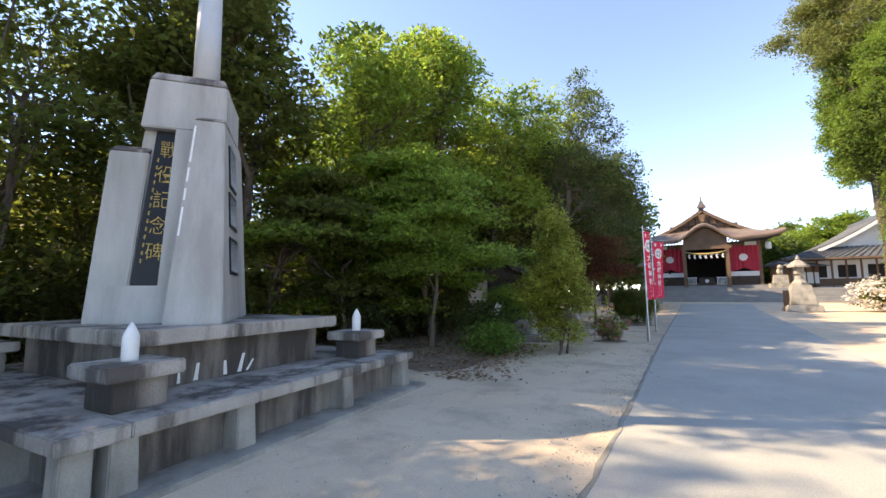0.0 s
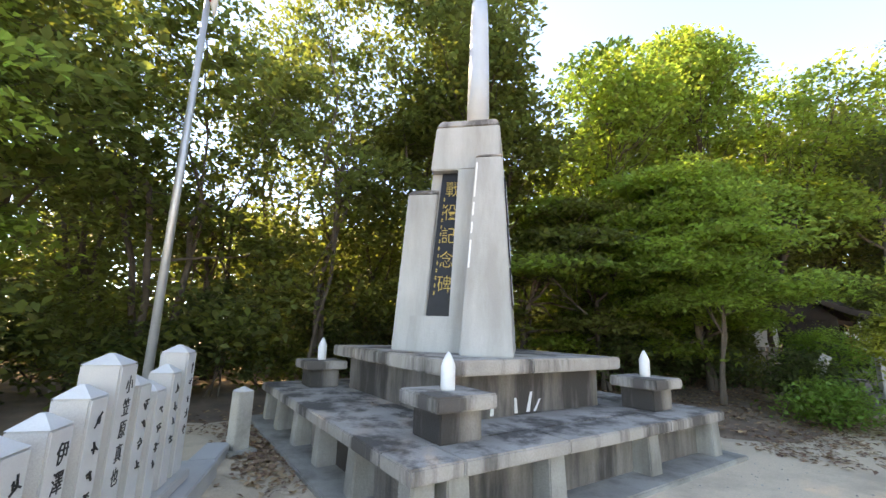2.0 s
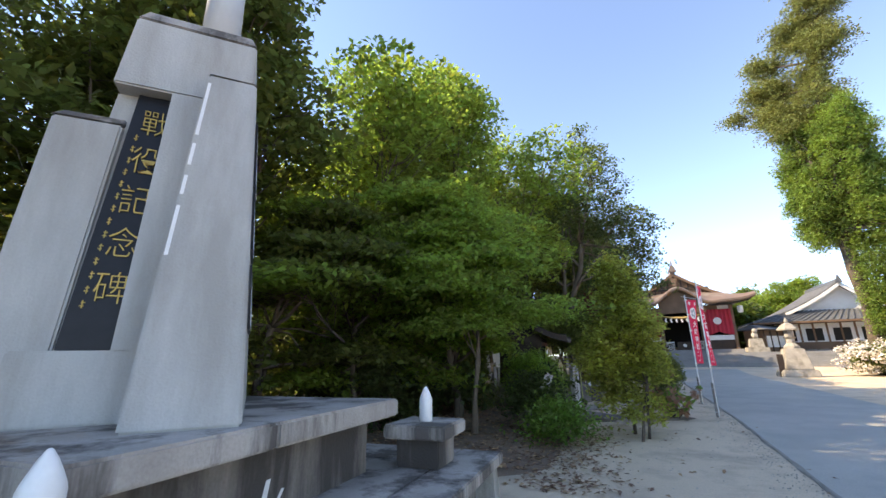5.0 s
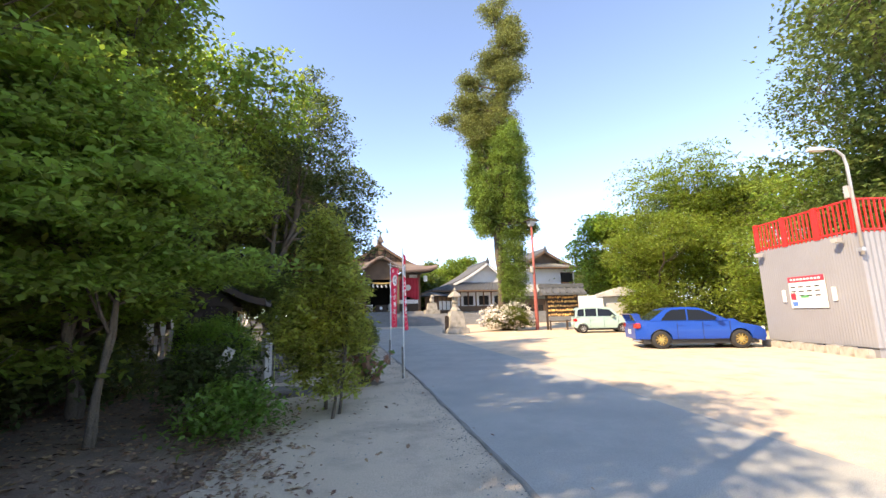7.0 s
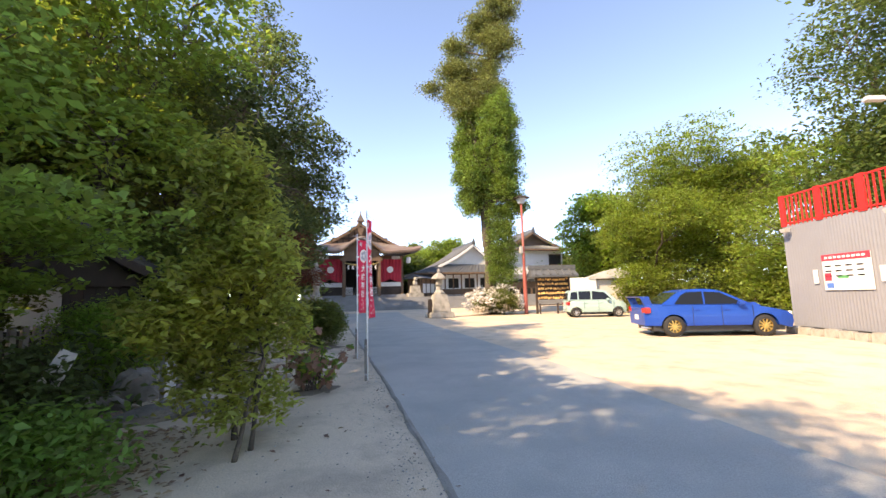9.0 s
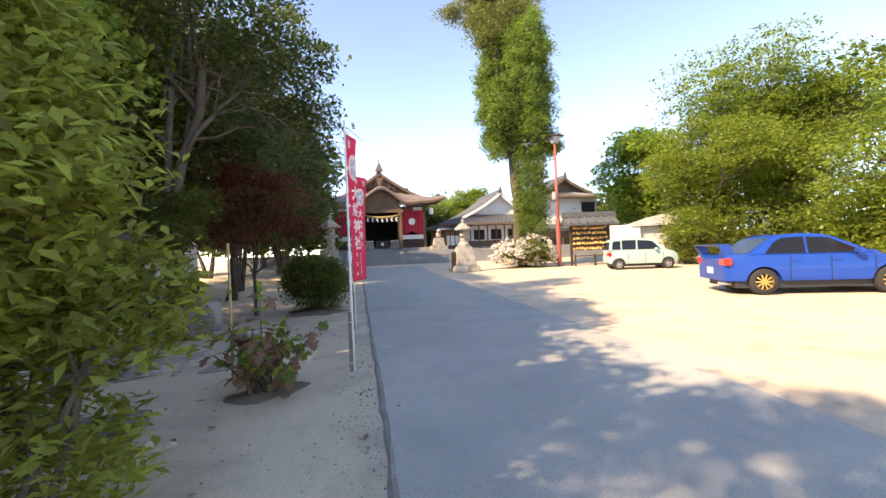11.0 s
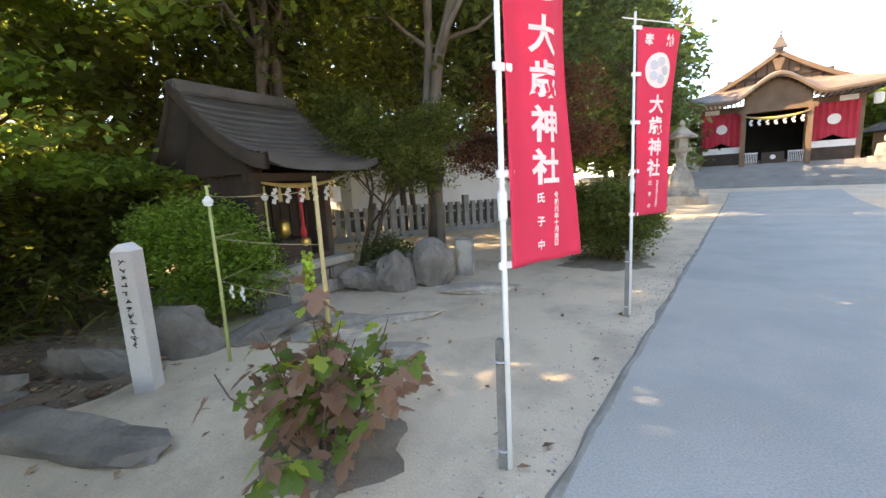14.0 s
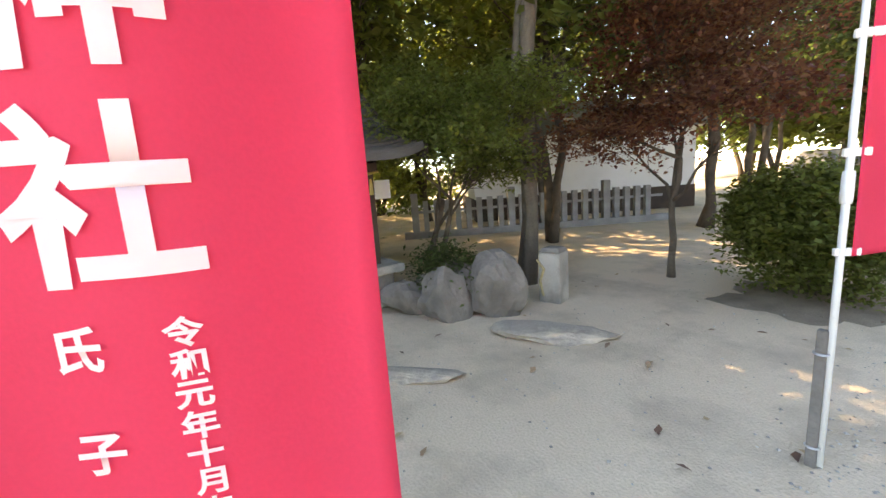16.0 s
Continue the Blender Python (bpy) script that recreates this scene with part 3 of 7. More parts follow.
mast = thing("memorial_mast", "tall pale grey tapered metal mast on the memorial", "mast", -6.40, 3.83, UZ + H + 0.012)
part("base_ring", lathe([(0.19, 0), (0.19, 0.03), (0.165, 0.04)], 20), GREY_PAINT, mast, smooth=False)
part("lower_tube", lathe([(0.162, 0.03), (0.152, 0.9), (0.135, 1.75), (0.118, 2.1)], 24), GREY_PAINT, mast, smooth=True)
part("upper_tube", lathe([(0.118, 2.1), (0.088, 2.45), (0.078, 3.5), (0.076, 3.52)], 24), GREY_PAINT, mast, smooth=True)
part("mast_cap", lathe([(0.082, 3.50), (0.086, 3.52), (0.084, 3.60), (0.05, 3.62)], 24), LEG, mast, smooth=True)

# pale flaked figures on the upper block
for k, (y, w, h, lean) in enumerate(((3.05, 0.03, 0.10, 0), (3.22, 0.045, 0.17, 0.02), (3.55, 0.045, 0.15, -0.01), (3.72, 0.05, 0.2, 0.05), (3.82, 0.035, 0.12, 0.08))):
    bmf = bmesh.new()
    xf = UX1 - 0.2
    tbox(bmf, (xf, xf + 0.004, y - w / 2, y + w / 2), (xf, xf + 0.004, y - w / 3 + lean, y + w / 3 + lean), SZ + 0.02, SZ + 0.02 + h)
    part("lime_patch", bmf, WHITE_PAINT, memorial_base, "flaked pale patch", bevel=0.0)


# ---- trees ----
def grove(seed):
    rng = np.random.default_rng(seed)
    spots = [(-10.4, 0.4), (-10.2, 2.9), (-10.0, 5.4), (-9.6, -2.2), (-12.2, 1.4), (-12.4, 4.4), (-11.8, -3.8), (-14.2, -0.8), (-14.0, 3.0),
             (-9.0, -5.0), (-11.5, 7.2), (-14.5, 6.5), (-8.2, -8.5), (-13, -8)]
    for i, (x, y) in enumerate(spots):
        h = 9.4 + rng.uniform(-0.6, 0.9) + 0.25 * max(0, min(y, 6))
        if x < -11 and y > 4:
            h = 5.4
        if x == -9.6:
            h = 8.2
        if x == -14.2:
            h = 7.6
        if x < -10.3 and -0.5 < y < 2:
            h = 7.4
        lobes = []
        for _ in range(9):
            lobes.append((rng.normal(0, 1.1), rng.normal(0, 1.1), rng.uniform(0.32, 0.92) * h, rng.uniform(0.9, 1.5), rng.uniform(0.9, 1.5), rng.uniform(0.7, 1.1)))
        lobes.append((0, 0, 0.93 * h, 1.2, 1.2, 0.9))
        lobes.append((rng.normal(0.6, 0.4), rng.normal(0, 0.8), 0.14 * h, 1.0, 1.2, 0.8))
        tree("slim dark broadleaf tree in the dense wood", x, y, lobes, 340 if x in (-10.2, -10.0) else 230, 40, (0.16, 0.085), LEAF_GROVE, trunks=3, trunk_r=0.075, seed=100 + i,
             spread=0.3, flat=0.45, shell=0.4, fork=0.5, group="woodland trees", twigs=5)


grove(4)
# bright crowns and layered maples beside the memorial
def round_tree(label, x, y, top, r, seed, clumps, material, low=0.3, n=9, leaf=(0.16, 0.085), group="woodland trees", trunk_r=0.13, name="tree", per=30, spread=0.28, flat=0.45):
    rng = np.random.default_rng(seed)
    lobes = [(rng.normal(0, 0.5) * r, rng.normal(0, 0.5) * r, rng.uniform(low, 0.86) * top, rng.uniform(0.45, 0.65) * r, rng.uniform(0.45, 0.65) * r, rng.uniform(0.4, 0.55) * r)
             for _ in range(n)] + [(0, 0, top - 0.5 * r, 0.6 * r, 0.6 * r, 0.5 * r)]
    return tree(label, x, y, lobes, clumps, per, leaf, material, trunks=2, trunk_r=trunk_r, seed=seed + 1, group=group, name=name, spread=spread, flat=flat)


SUNNY = "bright green round broadleaf tree in sunlight"
round_tree(SUNNY, -7.5, 11.9, 9.9, 2.1, 31, 760, LEAF_BRIGHT, 0.4)
round_tree(SUNNY, -6.4, 14.9, 9.2, 2.3, 33, 520, LEAF_BRIGHT, 0.45)
round_tree(SUNNY, -8.3, 9.3, 8.7, 1.9, 41, 540, LEAF_BRIGHT, 0.4)
round_tree("slim dark broadleaf tree leaning over the memorial", -8.8, 5.8, 9.9, 2.2, 43, 640, LEAF_GROVE, 0.5)
round_tree(SUNNY, -9.6, 9.6, 5.4, 1.7, 35, 420, LEAF_BRIGHT, 0.35)
round_tree("green broadleaf tree at the wood's edge", -8.4, 16.2, 9.5, 2.6, 37, 560, LEAF_GROVE, 0.3)
tree("pale spreading tree with open light foliage", -7.9, -2.3, [(0, 0, 4.2, 1.3, 1.3, 0.5), (1, 0.6, 3.2, 1.3, 1.2, 0.4), (0.6, -0.8, 5.2, 1.4, 1.2, 0.5), (-0.6, 0.6, 2.2, 1.2, 1.2, 0.4), (0.8, -0.2, 6.3, 1.3, 1.3, 0.5)],
     420, 30, (0.12, 0.06), LEAF_MAPLE, trunks=2, trunk_r=0.07, seed=39, spread=0.26, flat=0.3, shell=0.2, group="woodland trees")
for k, (x, y, s, m) in enumerate(((-7.3, 8.2, 1.0, LEAF_MAPLE), (-6.3, 10.2, 0.95, LEAF_MAPLE), (-8.2, 11.6, 1.15, LEAF_MAPLE), (-8.6, 6.9, 1.0, LEAF_GROVE), (-5.55, 8.55, 1.1, LEAF_MAPLE))):
    rng = np.random.default_rng(60 + k)
    w = 0.9 if k < 4 else 0.42
    lobes = [(rng.normal(0, w) * s, rng.normal(0, w) * s, z * s, rng.uniform(0.9, 1.4) * s, rng.uniform(0.9, 1.4) * s, 0.16 * s)
             for z in ((1.1, 1.5, 1.9, 2.3, 2.7, 3.1, 3.5, 3.9, 4.3, 1.7, 2.5, 3.3) if k < 4 else (1.75, 2.0, 2.3, 2.6, 2.9, 3.2, 3.5, 3.8, 4.1))]
    tree("spreading maple with foliage in flat layers", x, y, lobes, 430 if k < 4 else 560, 44 if k < 4 else 60, (0.13, 0.08) if k < 4 else (0.095, 0.055), m, trunks=2, trunk_r=0.08 if k < 4 else 0.04, seed=40 + k, spread=0.30, flat=0.16, shell=0.2,
         group="layered maples")


# shrubs and saplings that fill the foot of the wood
def shrub(label, x, y, r, h, seed, material, leaf=(0.09, 0.05), clumps=120, per=40, name="shrub", base_z=0.12, group="woodland shrubs", spread=0.2, flat=0.6, shell=0.5):
    rng = np.random.default_rng(seed)
    lobes = [(rng.normal(0, 0.4) * r, rng.normal(0, 0.4) * r, base_z + rng.uniform(0.4, 0.68) * h, 0.6 * r, 0.6 * r, 0.34 * h) for _ in range(5)]
    lobes.append((0, 0, base_z + 0.45 * h, 0.85 * r, 0.85 * r, 0.45 * h))
    return tree(label, x, y, lobes, clumps, per, leaf, material, trunks=3, trunk_r=0.025, seed=seed + 1, spread=spread, flat=flat, shell=shell,
                name=name, category="shrub", group=group, twigs=3)


rng = np.random.default_rng(77)
for k in range(30):
    u = k / 29
    if k % 2 == 0:
        x, y = -9.9 - rng.uniform(0, 1.6), -6.5 + 14 * u
    else:
        x, y = -6.4 - rng.uniform(0, 2.8), 8.6 + 5.2 * u
    shrub("dark leafy undergrowth at the foot of the wood", x, y, rng.uniform(0.7, 1.1), rng.uniform(1.0, 2.2), 300 + k, LEAF_DARK if k % 3 else LEAF_GROVE, (0.13, 0.07), 70, 36)
# the deep wood behind, coarser
for k in range(16):
    x, y = -17.5 - 4 * (k % 2) + rng.normal(0, 0.6), -10 + 2.2 * k
    h = rng.uniform(4.5, 6.0)
    lobes = [(rng.normal(0, 1.3), rng.normal(0, 1.3), z * h, rng.uniform(1.4, 2.0), rng.uniform(1.4, 2.0), 1.2) for z in (0.12, 0.25, 0.4, 0.55, 0.7, 0.85)]
    tree("tall broadleaf tree filling out the deep wood", x, y, lobes, 200, 30, (0.30, 0.17), LEAF_GROVE, trunks=2, trunk_r=0.12, seed=400 + k, spread=0.5, flat=0.5, shell=0.3, group="deep wood", twigs=2)
# two unseen tall trees, added to shade the ground by the memorial and road
for k, (x, y, h) in enumerate(((-21.5, -4.8, 19.5), (-20.0, -7.8, 18.5))):
    lobes = [(rng.normal(0, 1.2), rng.normal(0, 1.2), z * h, rng.uniform(1.5, 2.2), rng.uniform(1.5, 2.2), 1.3) for z in (0.3, 0.45, 0.55, 0.62, 0.7, 0.77, 0.84, 0.9, 0.95)]
    tree("tall broadleaf tree filling out the deep wood", x, y, lobes, 170, 30, (0.30, 0.17), LEAF_GROVE, trunks=1, trunk_r=0.25, seed=440 + k, spread=0.55, flat=0.5, shell=0.3, group="deep wood", twigs=2)
# tall trees along the approach behind the small shrine
BARK_MID = mat("mid_bark", (0.15, 0.125, 0.10), (0.09, 0.075, 0.058), rough=0.95, scale=4, fine=35, bump=0.7, contrast=0.7)
T1 = "tall spreading evergreen with bare inner limbs"
tree(T1, -4.35, 16.75, [(0.2, 0.2, 7.6, 1.5, 1.5, 0.9), (1.9, -0.2, 5.6, 1.3, 1.3, 0.8), (2.3, 1.0, 4.6, 1.1, 1.2, 0.7), (-1.2, 0.4, 6.6, 1.5, 1.5, 0.9), (0.8, 1.8, 6.2, 1.5, 1.4, 0.9),
     (0.7, -1.4, 6.0, 1.4, 1.2, 0.7), (-1.6, -1.2, 5.2, 1.4, 1.4, 0.7), (1.4, 0.8, 8.6, 1.0, 1.0, 0.6), (2.6, 0.2, 3.7, 0.7, 0.9, 0.4), (2.5, 1.8, 5.2, 0.8, 0.8, 0.6), (2.3, 2.0, 6.6, 0.85, 0.85, 0.7), (1.9, 2.0, 7.9, 0.8, 0.8, 0.6), (1.2, 1.7, 9.6, 0.7, 0.7, 0.45), (1.0, 1.6, 10.4, 0.4, 0.4, 0.3)], 580, 38, (0.13, 0.065), LEAF_DARK, BARK_MID, trunks=2, trunk_r=0.12, seed=501,
     spread=0.28, flat=0.4, shell=0.4, twigs=9, fork=0.5, group="trees along the approach")
for k, (x, y, top, r) in enumerate(((-6.2, 19.5, 9.6, 2.8), (-4.5, 22.5, 9.4, 2.6), (-8.6, 22.0, 10, 3.0), (-5.0, 26.5, 10.5, 2.9), (-9.5, 27.5, 12.5, 3.2), (-6.0, 32, 12.5, 3.2))):
    round_tree(T1, x, y, top, r, 510 + 2 * k, 460, LEAF_DARK if k % 2 else LEAF_GROVE, 0.42, group="trees along the approach", leaf=(0.2, 0.10), per=34, spread=0.34)
for k, (x, y) in enumerate(((-11.5, 12.5), (-11.0, 16.5), (-12.5, 20.5), (-13.5, 25), (-14, 30))):
    round_tree("tall broadleaf tree filling out the deep wood", x, y, 8.6, 3.0, 540 + 2 * k, 300, LEAF_GROVE, 0.15, group="deep wood", leaf=(0.24, 0.13), per=32, spread=0.42, n=11)
# by the path
LEAF_LIGHT_BUSH = leaf_mat("light_bush_leaf", (0.25, 0.36, 0.08), (0.16, 0.26, 0.06), translucent=0.6)
tree("small yellow-green evergreen bush tree beside the path", -3.08, 9.85, [(0.1, 0, 0.55, 0.5, 0.5, 0.35), (0, 0, 1.5, 0.62, 0.62, 0.7), (0.1, 0.1, 2.2, 0.5, 0.5, 0.6), (0.05, 0, 2.85, 0.32, 0.32, 0.42), (0.4, 0.25, 1.3, 0.45, 0.45, 0.4), (-0.4, -0.2, 1.4, 0.45, 0.45, 0.4), (0.35, -0.35, 1.8, 0.4, 0.4, 0.4), (-0.3, 0.35, 1.0, 0.4, 0.4, 0.35)],
     400, 36, (0.105, 0.045), LEAF_YELLOW, trunks=3, trunk_r=0.03, seed=561, spread=0.13, flat=0.7, shell=0.45, twigs=8, group="path bushes")
shrub("low bright-leaved shrub at the wood's margin", -4.15, 9.1, 0.6, 0.7, 571, LEAF_BUSH, (0.095, 0.045), 80, 34, base_z=0.02, group="path bushes")
shrub("low dark shrub at the wood's margin", -4.7, 9.9, 0.7, 1.2, 573, LEAF_DARK, (0.10, 0.05), 80, 34, base_z=0.05, group="path bushes")
shrub("clipped round green azalea bush beside the marker", -5.15, 13.05, 0.95, 1.45, 575, LEAF_LIGHT_BUSH, (0.055, 0.03), 420, 40, base_z=0.05, group="path bushes", spread=0.12, flat=0.8, shell=0.75)
shrub("clipped round green azalea bush beside the road", -1.72, 18.2, 0.9, 1.4, 577, LEAF_GROVE, (0.065, 0.038), 720, 42, base_z=0.03, group="path bushes", spread=0.12, flat=0.8, shell=0.75)
shrub("small dark shrub among rocks", -4.5, 15.5, 0.45, 0.55, 579, LEAF_DARK, (0.07, 0.03), 90, 34, base_z=0.15, group="path bushes")
shrub("strappy green undergrowth beside fallen leaves", -6.3, 11.7, 0.6, 0.7, 581, LEAF_GROVE, (0.30, 0.03), 40, 14, base_z=0.05, group="path bushes")
tree("cloud-pruned dark camellia over the small shrine", -5.1, 15.75, [(0.3, -0.1, 2.2, 0.85, 0.85, 0.42), (0.95, -0.1, 1.9, 0.6, 0.65, 0.33), (-0.4, 0.1, 2.7, 0.75, 0.75, 0.36), (0.5, 0.6, 1.65, 0.6, 0.55, 0.3), (1.1, 0.5, 2.4, 0.6, 0.6, 0.3), (-0.1, -0.5, 2.0, 0.5, 0.5, 0.3)],
     620, 40, (0.065, 0.036), LEAF_GROVE, trunks=2, trunk_r=0.06, seed=585, spread=0.15, flat=0.5, shell=0.45, group="path bushes")
tree("small maple with dark red foliage", -3.13, 18.13, [(0, 0.2, 2.6, 1.2, 1.2, 0.55), (0.8, -0.4, 2.1, 1.0, 0.9, 0.35), (-1.0, 0.4, 2.2, 1.1, 1.1, 0.4), (0.3, 0.9, 3.2, 1.1, 1.1, 0.5), (-0.6, -0.6, 1.8, 1.0, 0.9, 0.3), (-0.3, 0.2, 3.4, 0.8, 0.8, 0.4)],
     520, 44, (0.07, 0.04), LEAF_RED, trunks=1, trunk_r=0.05, seed=591, spread=0.2, flat=0.3, shell=0.3, group="path bushes")
# across the forecourt
round_tree("large sunlit broadleaf tree behind the parked cars", 24.0, 25.0, 13.6, 5.0, 601, 2500, LEAF_SUNNY, 0.1, n=18, leaf=(0.20, 0.10), group="forecourt trees", trunk_r=0.3, per=36, spread=0.62, flat=0.22)
round_tree("low sunlit drooping tree behind the parked cars", 20.9, 26.2, 8.4, 2.7, 603, 1000, LEAF_SUNNY, 0.1, n=10, leaf=(0.19, 0.09), group="forecourt trees", trunk_r=0.2, spread=0.5, flat=0.25, per=34)
round_tree("dark green tree behind the shed", 24.6, 36.0, 10.8, 3.3, 605, 800, LEAF_MAPLE, 0.25, leaf=(0.34, 0.18), group="forecourt trees", trunk_r=0.2, spread=0.6)
round_tree("large broadleaf tree behind the metal-clad wall", 17.6, 11.0, 15.0, 4.6, 607, 2300, LEAF_FAR, 0.22, n=12, leaf=(0.22, 0.11), group="forecourt trees", trunk_r=0.3, spread=0.55)
round_tree("large broadleaf tree behind the metal-clad wall", 22.0, 16.5, 8.6, 3.6, 609, 1100, LEAF_BRIGHT, 0.12, n=12, leaf=(0.24, 0.11), group="forecourt trees", trunk_r=0.3, spread=0.55)
round_tree("large broadleaf tree behind the metal-clad wall", 23.0, 5.0, 14.0, 5.0, 611, 900, LEAF_MAPLE, 0.2, n=11, leaf=(0.34, 0.18), group="forecourt trees", trunk_r=0.3, spread=0.6)
for k, (x, y, h, r) in enumerate(((12.5, 66, 8.6, 3.2), (17, 72, 10.5, 4), (22, 68, 9, 3.5), (-6.5, 44, 13, 4.2), (-4.6, 39, 12, 3.3), (-4.0, 34.5, 11, 2.7), (-3.5, 52, 8.5, 3.5), (30, 60, 9, 4), (-9, 38, 13, 4), (31, 44, 8, 3.5), (33, 30, 12, 5), (36, 20, 13, 5), (12, 58, 7.0, 2.5), (27, 52, 6.5, 2.6))):
    round_tree("distant green tree behind the buildings", x, y, h, r, 620 + 2 * k, 320, LEAF_FAR, 0.2, n=8, leaf=(0.5, 0.3), group="distant trees", trunk_r=0.2, per=24, spread=0.7)
for k, (x, y, h, r) in enumerate(((17.2, 62, 9.4, 2.6), (20.4, 63, 10.0, 2.7), (13.6, 60, 7.6, 2.5), (11.0, 57, 6.4, 2.0), (32.5, 50, 7.0, 2.4))):
    round_tree("sunlit green tree behind the shrine office", x, y, h, r, 660 + 2 * k, 420, LEAF_BRIGHT, 0.25, n=8, leaf=(0.34, 0.18), group="distant trees", trunk_r=0.2, per=26, spread=0.5)
for k, (x, y) in enumerate(((19.6, 24.4), (21.3, 22.9), (23.2, 21.4), (25.2, 20.0), (18.6, 26.3), (24.4, 18.0))):
    shrub("dark leafy shrub under the forecourt trees", x, y, 1.5, 2.3, 680 + 2 * k, LEAF_DARK if k % 2 else LEAF_GROVE, (0.18, 0.09), 150, 36, base_z=0.05, group="forecourt shrubs", spread=0.3)
# the great cedar: a dense tufted lower crown, an older ragged head that leans out over the forecourt
rng = np.random.default_rng(9)
AX, AY = 0.89, -0.455                     # along the crown's broad side
low_lobes = [(u * AX, u * AY, z, w, w, h) for u, z, w, h in
             ((0.3, 8.6, 1.3, 0.9), (0.5, 9.8, 1.7, 1.0), (0.3, 11.2, 1.9, 1.0), (0.4, 12.6, 1.9, 1.0), (0.3, 14.0, 1.8, 1.0), (0.4, 15.4, 1.6, 1.0), (0.9, 16.6, 1.2, 0.8), (-1.2, 9.2, 1.2, 1.1), (-1.5, 10.8, 1.2, 1.0), (-1.3, 12.4, 1.2, 0.9))]
for k in range(62):
    z = 8.2 + 8.4 * k / 61
    a, w = rng.uniform(0, 6.28), rng.uniform(1.75, 2.3) * (1.0 if z < 15 else 0.8)
    low_lobes.append((0.1 * AX + w * math.cos(a), 0.1 * AY + w * math.sin(a), z, rng.uniform(0.4, 0.75), rng.uniform(0.4, 0.75), rng.uniform(0.45, 0.8)))
cedar = tree("very tall old cedar with tufted columns of foliage", 12.0, 33.7, low_lobes, 1900, 46, (0.21, 0.085), LEAF_CEDAR, BARK, trunks=1, trunk_r=0.5, seed=701, spread=0.30, flat=0.85, shell=0.8, twigs=2, lean=0.1, fork=0.75, group="cedar")
head_lobes = [(u * (0.85 if u < -2 else 1.0) * AX + rng.normal(0, 0.3), u * AY + rng.normal(0, 0.6), z, 1.12 * w, 1.12 * w, 1.45 * h) for u, z, w, h in
              ((-1.6, 14.4, 1.1, 0.7), (-2.4, 16.2, 1.2, 0.7), (-3.3, 17.4, 1.0, 0.45), (-4.0, 18.6, 0.9, 0.35), (-2.2, 18.2, 1.4, 0.8), (-3.0, 20.0, 1.2, 0.5), (-1.0, 17.2, 1.5, 0.9), (-1.6, 20.4, 1.5, 0.9),
               (-2.6, 22.3, 1.3, 0.6), (-1.2, 23.4, 1.3, 0.8), (0.5, 18.4, 1.4, 0.9), (0.9, 20.0, 1.2, 0.9), (0.4, 21.8, 1.4, 0.9), (1.2, 23.6, 1.2, 0.9), (0.6, 25.4, 1.4, 0.9), (1.3, 27.0, 1.0, 0.8), (0.3, 28.2, 0.9, 0.8), (1.9, 22.2, 0.7, 0.5), (2.0, 24.6, 0.7, 0.5), (0.9, 29.6, 0.6, 0.6))]
pts = clump_points(head_lobes, 1750, 40, 0.38, 0.6, rng, 0.15)
part("upper_crown", quads_mesh("upper_crown", leaves(pts, None, 0.22, 0.085, rng=rng), LEAF_CEDAR_OLD), None, cedar, "ragged olive upper crown")
bm = bmesh.new()
tube(bm, limb_path((0.1, 0, 10), (0.6, -0.3, 29.5), rng, 0.04), [0.36, 0.32, 0.28, 0.23, 0.17, 0.11, 0.05], 8)
for l in head_lobes:
    tube(bm, limb_path((0.3, -0.15, max(11, l[2] - 1.2)), (l[0], l[1], l[2]), rng, 0.12), [0.12, 0.10, 0.085, 0.07, 0.055, 0.04, 0.02], 6)
part("upper_trunk", bm, BARK, cedar, smooth=True)
tree("ivy covering the cedar's lower trunk", 12.3, 33.3, [(0.25, -0.2, z, 1.05, 1.0, 0.9) for z in (3.0, 3.9, 4.8, 5.7, 6.6, 7.4)], 560, 36, (0.15, 0.09), LEAF_CEDAR, trunks=1, trunk_r=0.1, seed=703, spread=0.3, flat=0.8, shell=0.75, name="ivy", category="ivy", twigs=1)
wb = shrub("spreading bush covered in white blossom", 11.7, 32.4, 1.9, 1.8, 711, LEAF_GROVE, (0.2, 0.1), 260, 30, base_z=0.05, group="blossom bush", spread=0.3, flat=0.5)
BLOSSOM = mat("white_blossom", (0.78, 0.74, 0.68), (0.68, 0.62, 0.56), rough=0.7, bump=0.0, island=0.12, translucent=0.2)
rngb = np.random.default_rng(712)
lobes = [(rngb.normal(0, 0.6), rngb.normal(-0.2, 0.6), rngb.uniform(0.6, 1.5), 1.2, 1.2, 0.75) for _ in range(8)]
pts = clump_points(lobes, 300, 20, 0.20, 0.4, rngb, 0.9)
pts = pts[pts[:, 2] > 0.1]
part("blossom", quads_mesh("blossom", leaves(pts, None, 0.15, 0.12, rng=rngb), BLOSSOM), None, wb, "white blossom")


# ---- stone name posts by the memorial ----
def brush_marks(bm, rng, n, z_top, pitch, size, y=-0.003):
    """A column of brushed characters that cannot be read: a few bars each."""
    for i in range(n):
        zc = z_top - i * pitch
        for _ in range(4):
            a = rng.choice([0.0, 0.0, math.pi / 2, 0.8, -0.7]) + rng.normal(0, 0.15)
            ln, w = size * rng.uniform(0.25, 0.5), size * rng.uniform(0.05, 0.085)
            ax = Matrix.Rotation(a, 3, "Y")
            obox(bm, (rng.normal(0, size * 0.16), y, zc + rng.normal(0, size * 0.2)), ax, (ln, 0.002, w))
    return bm


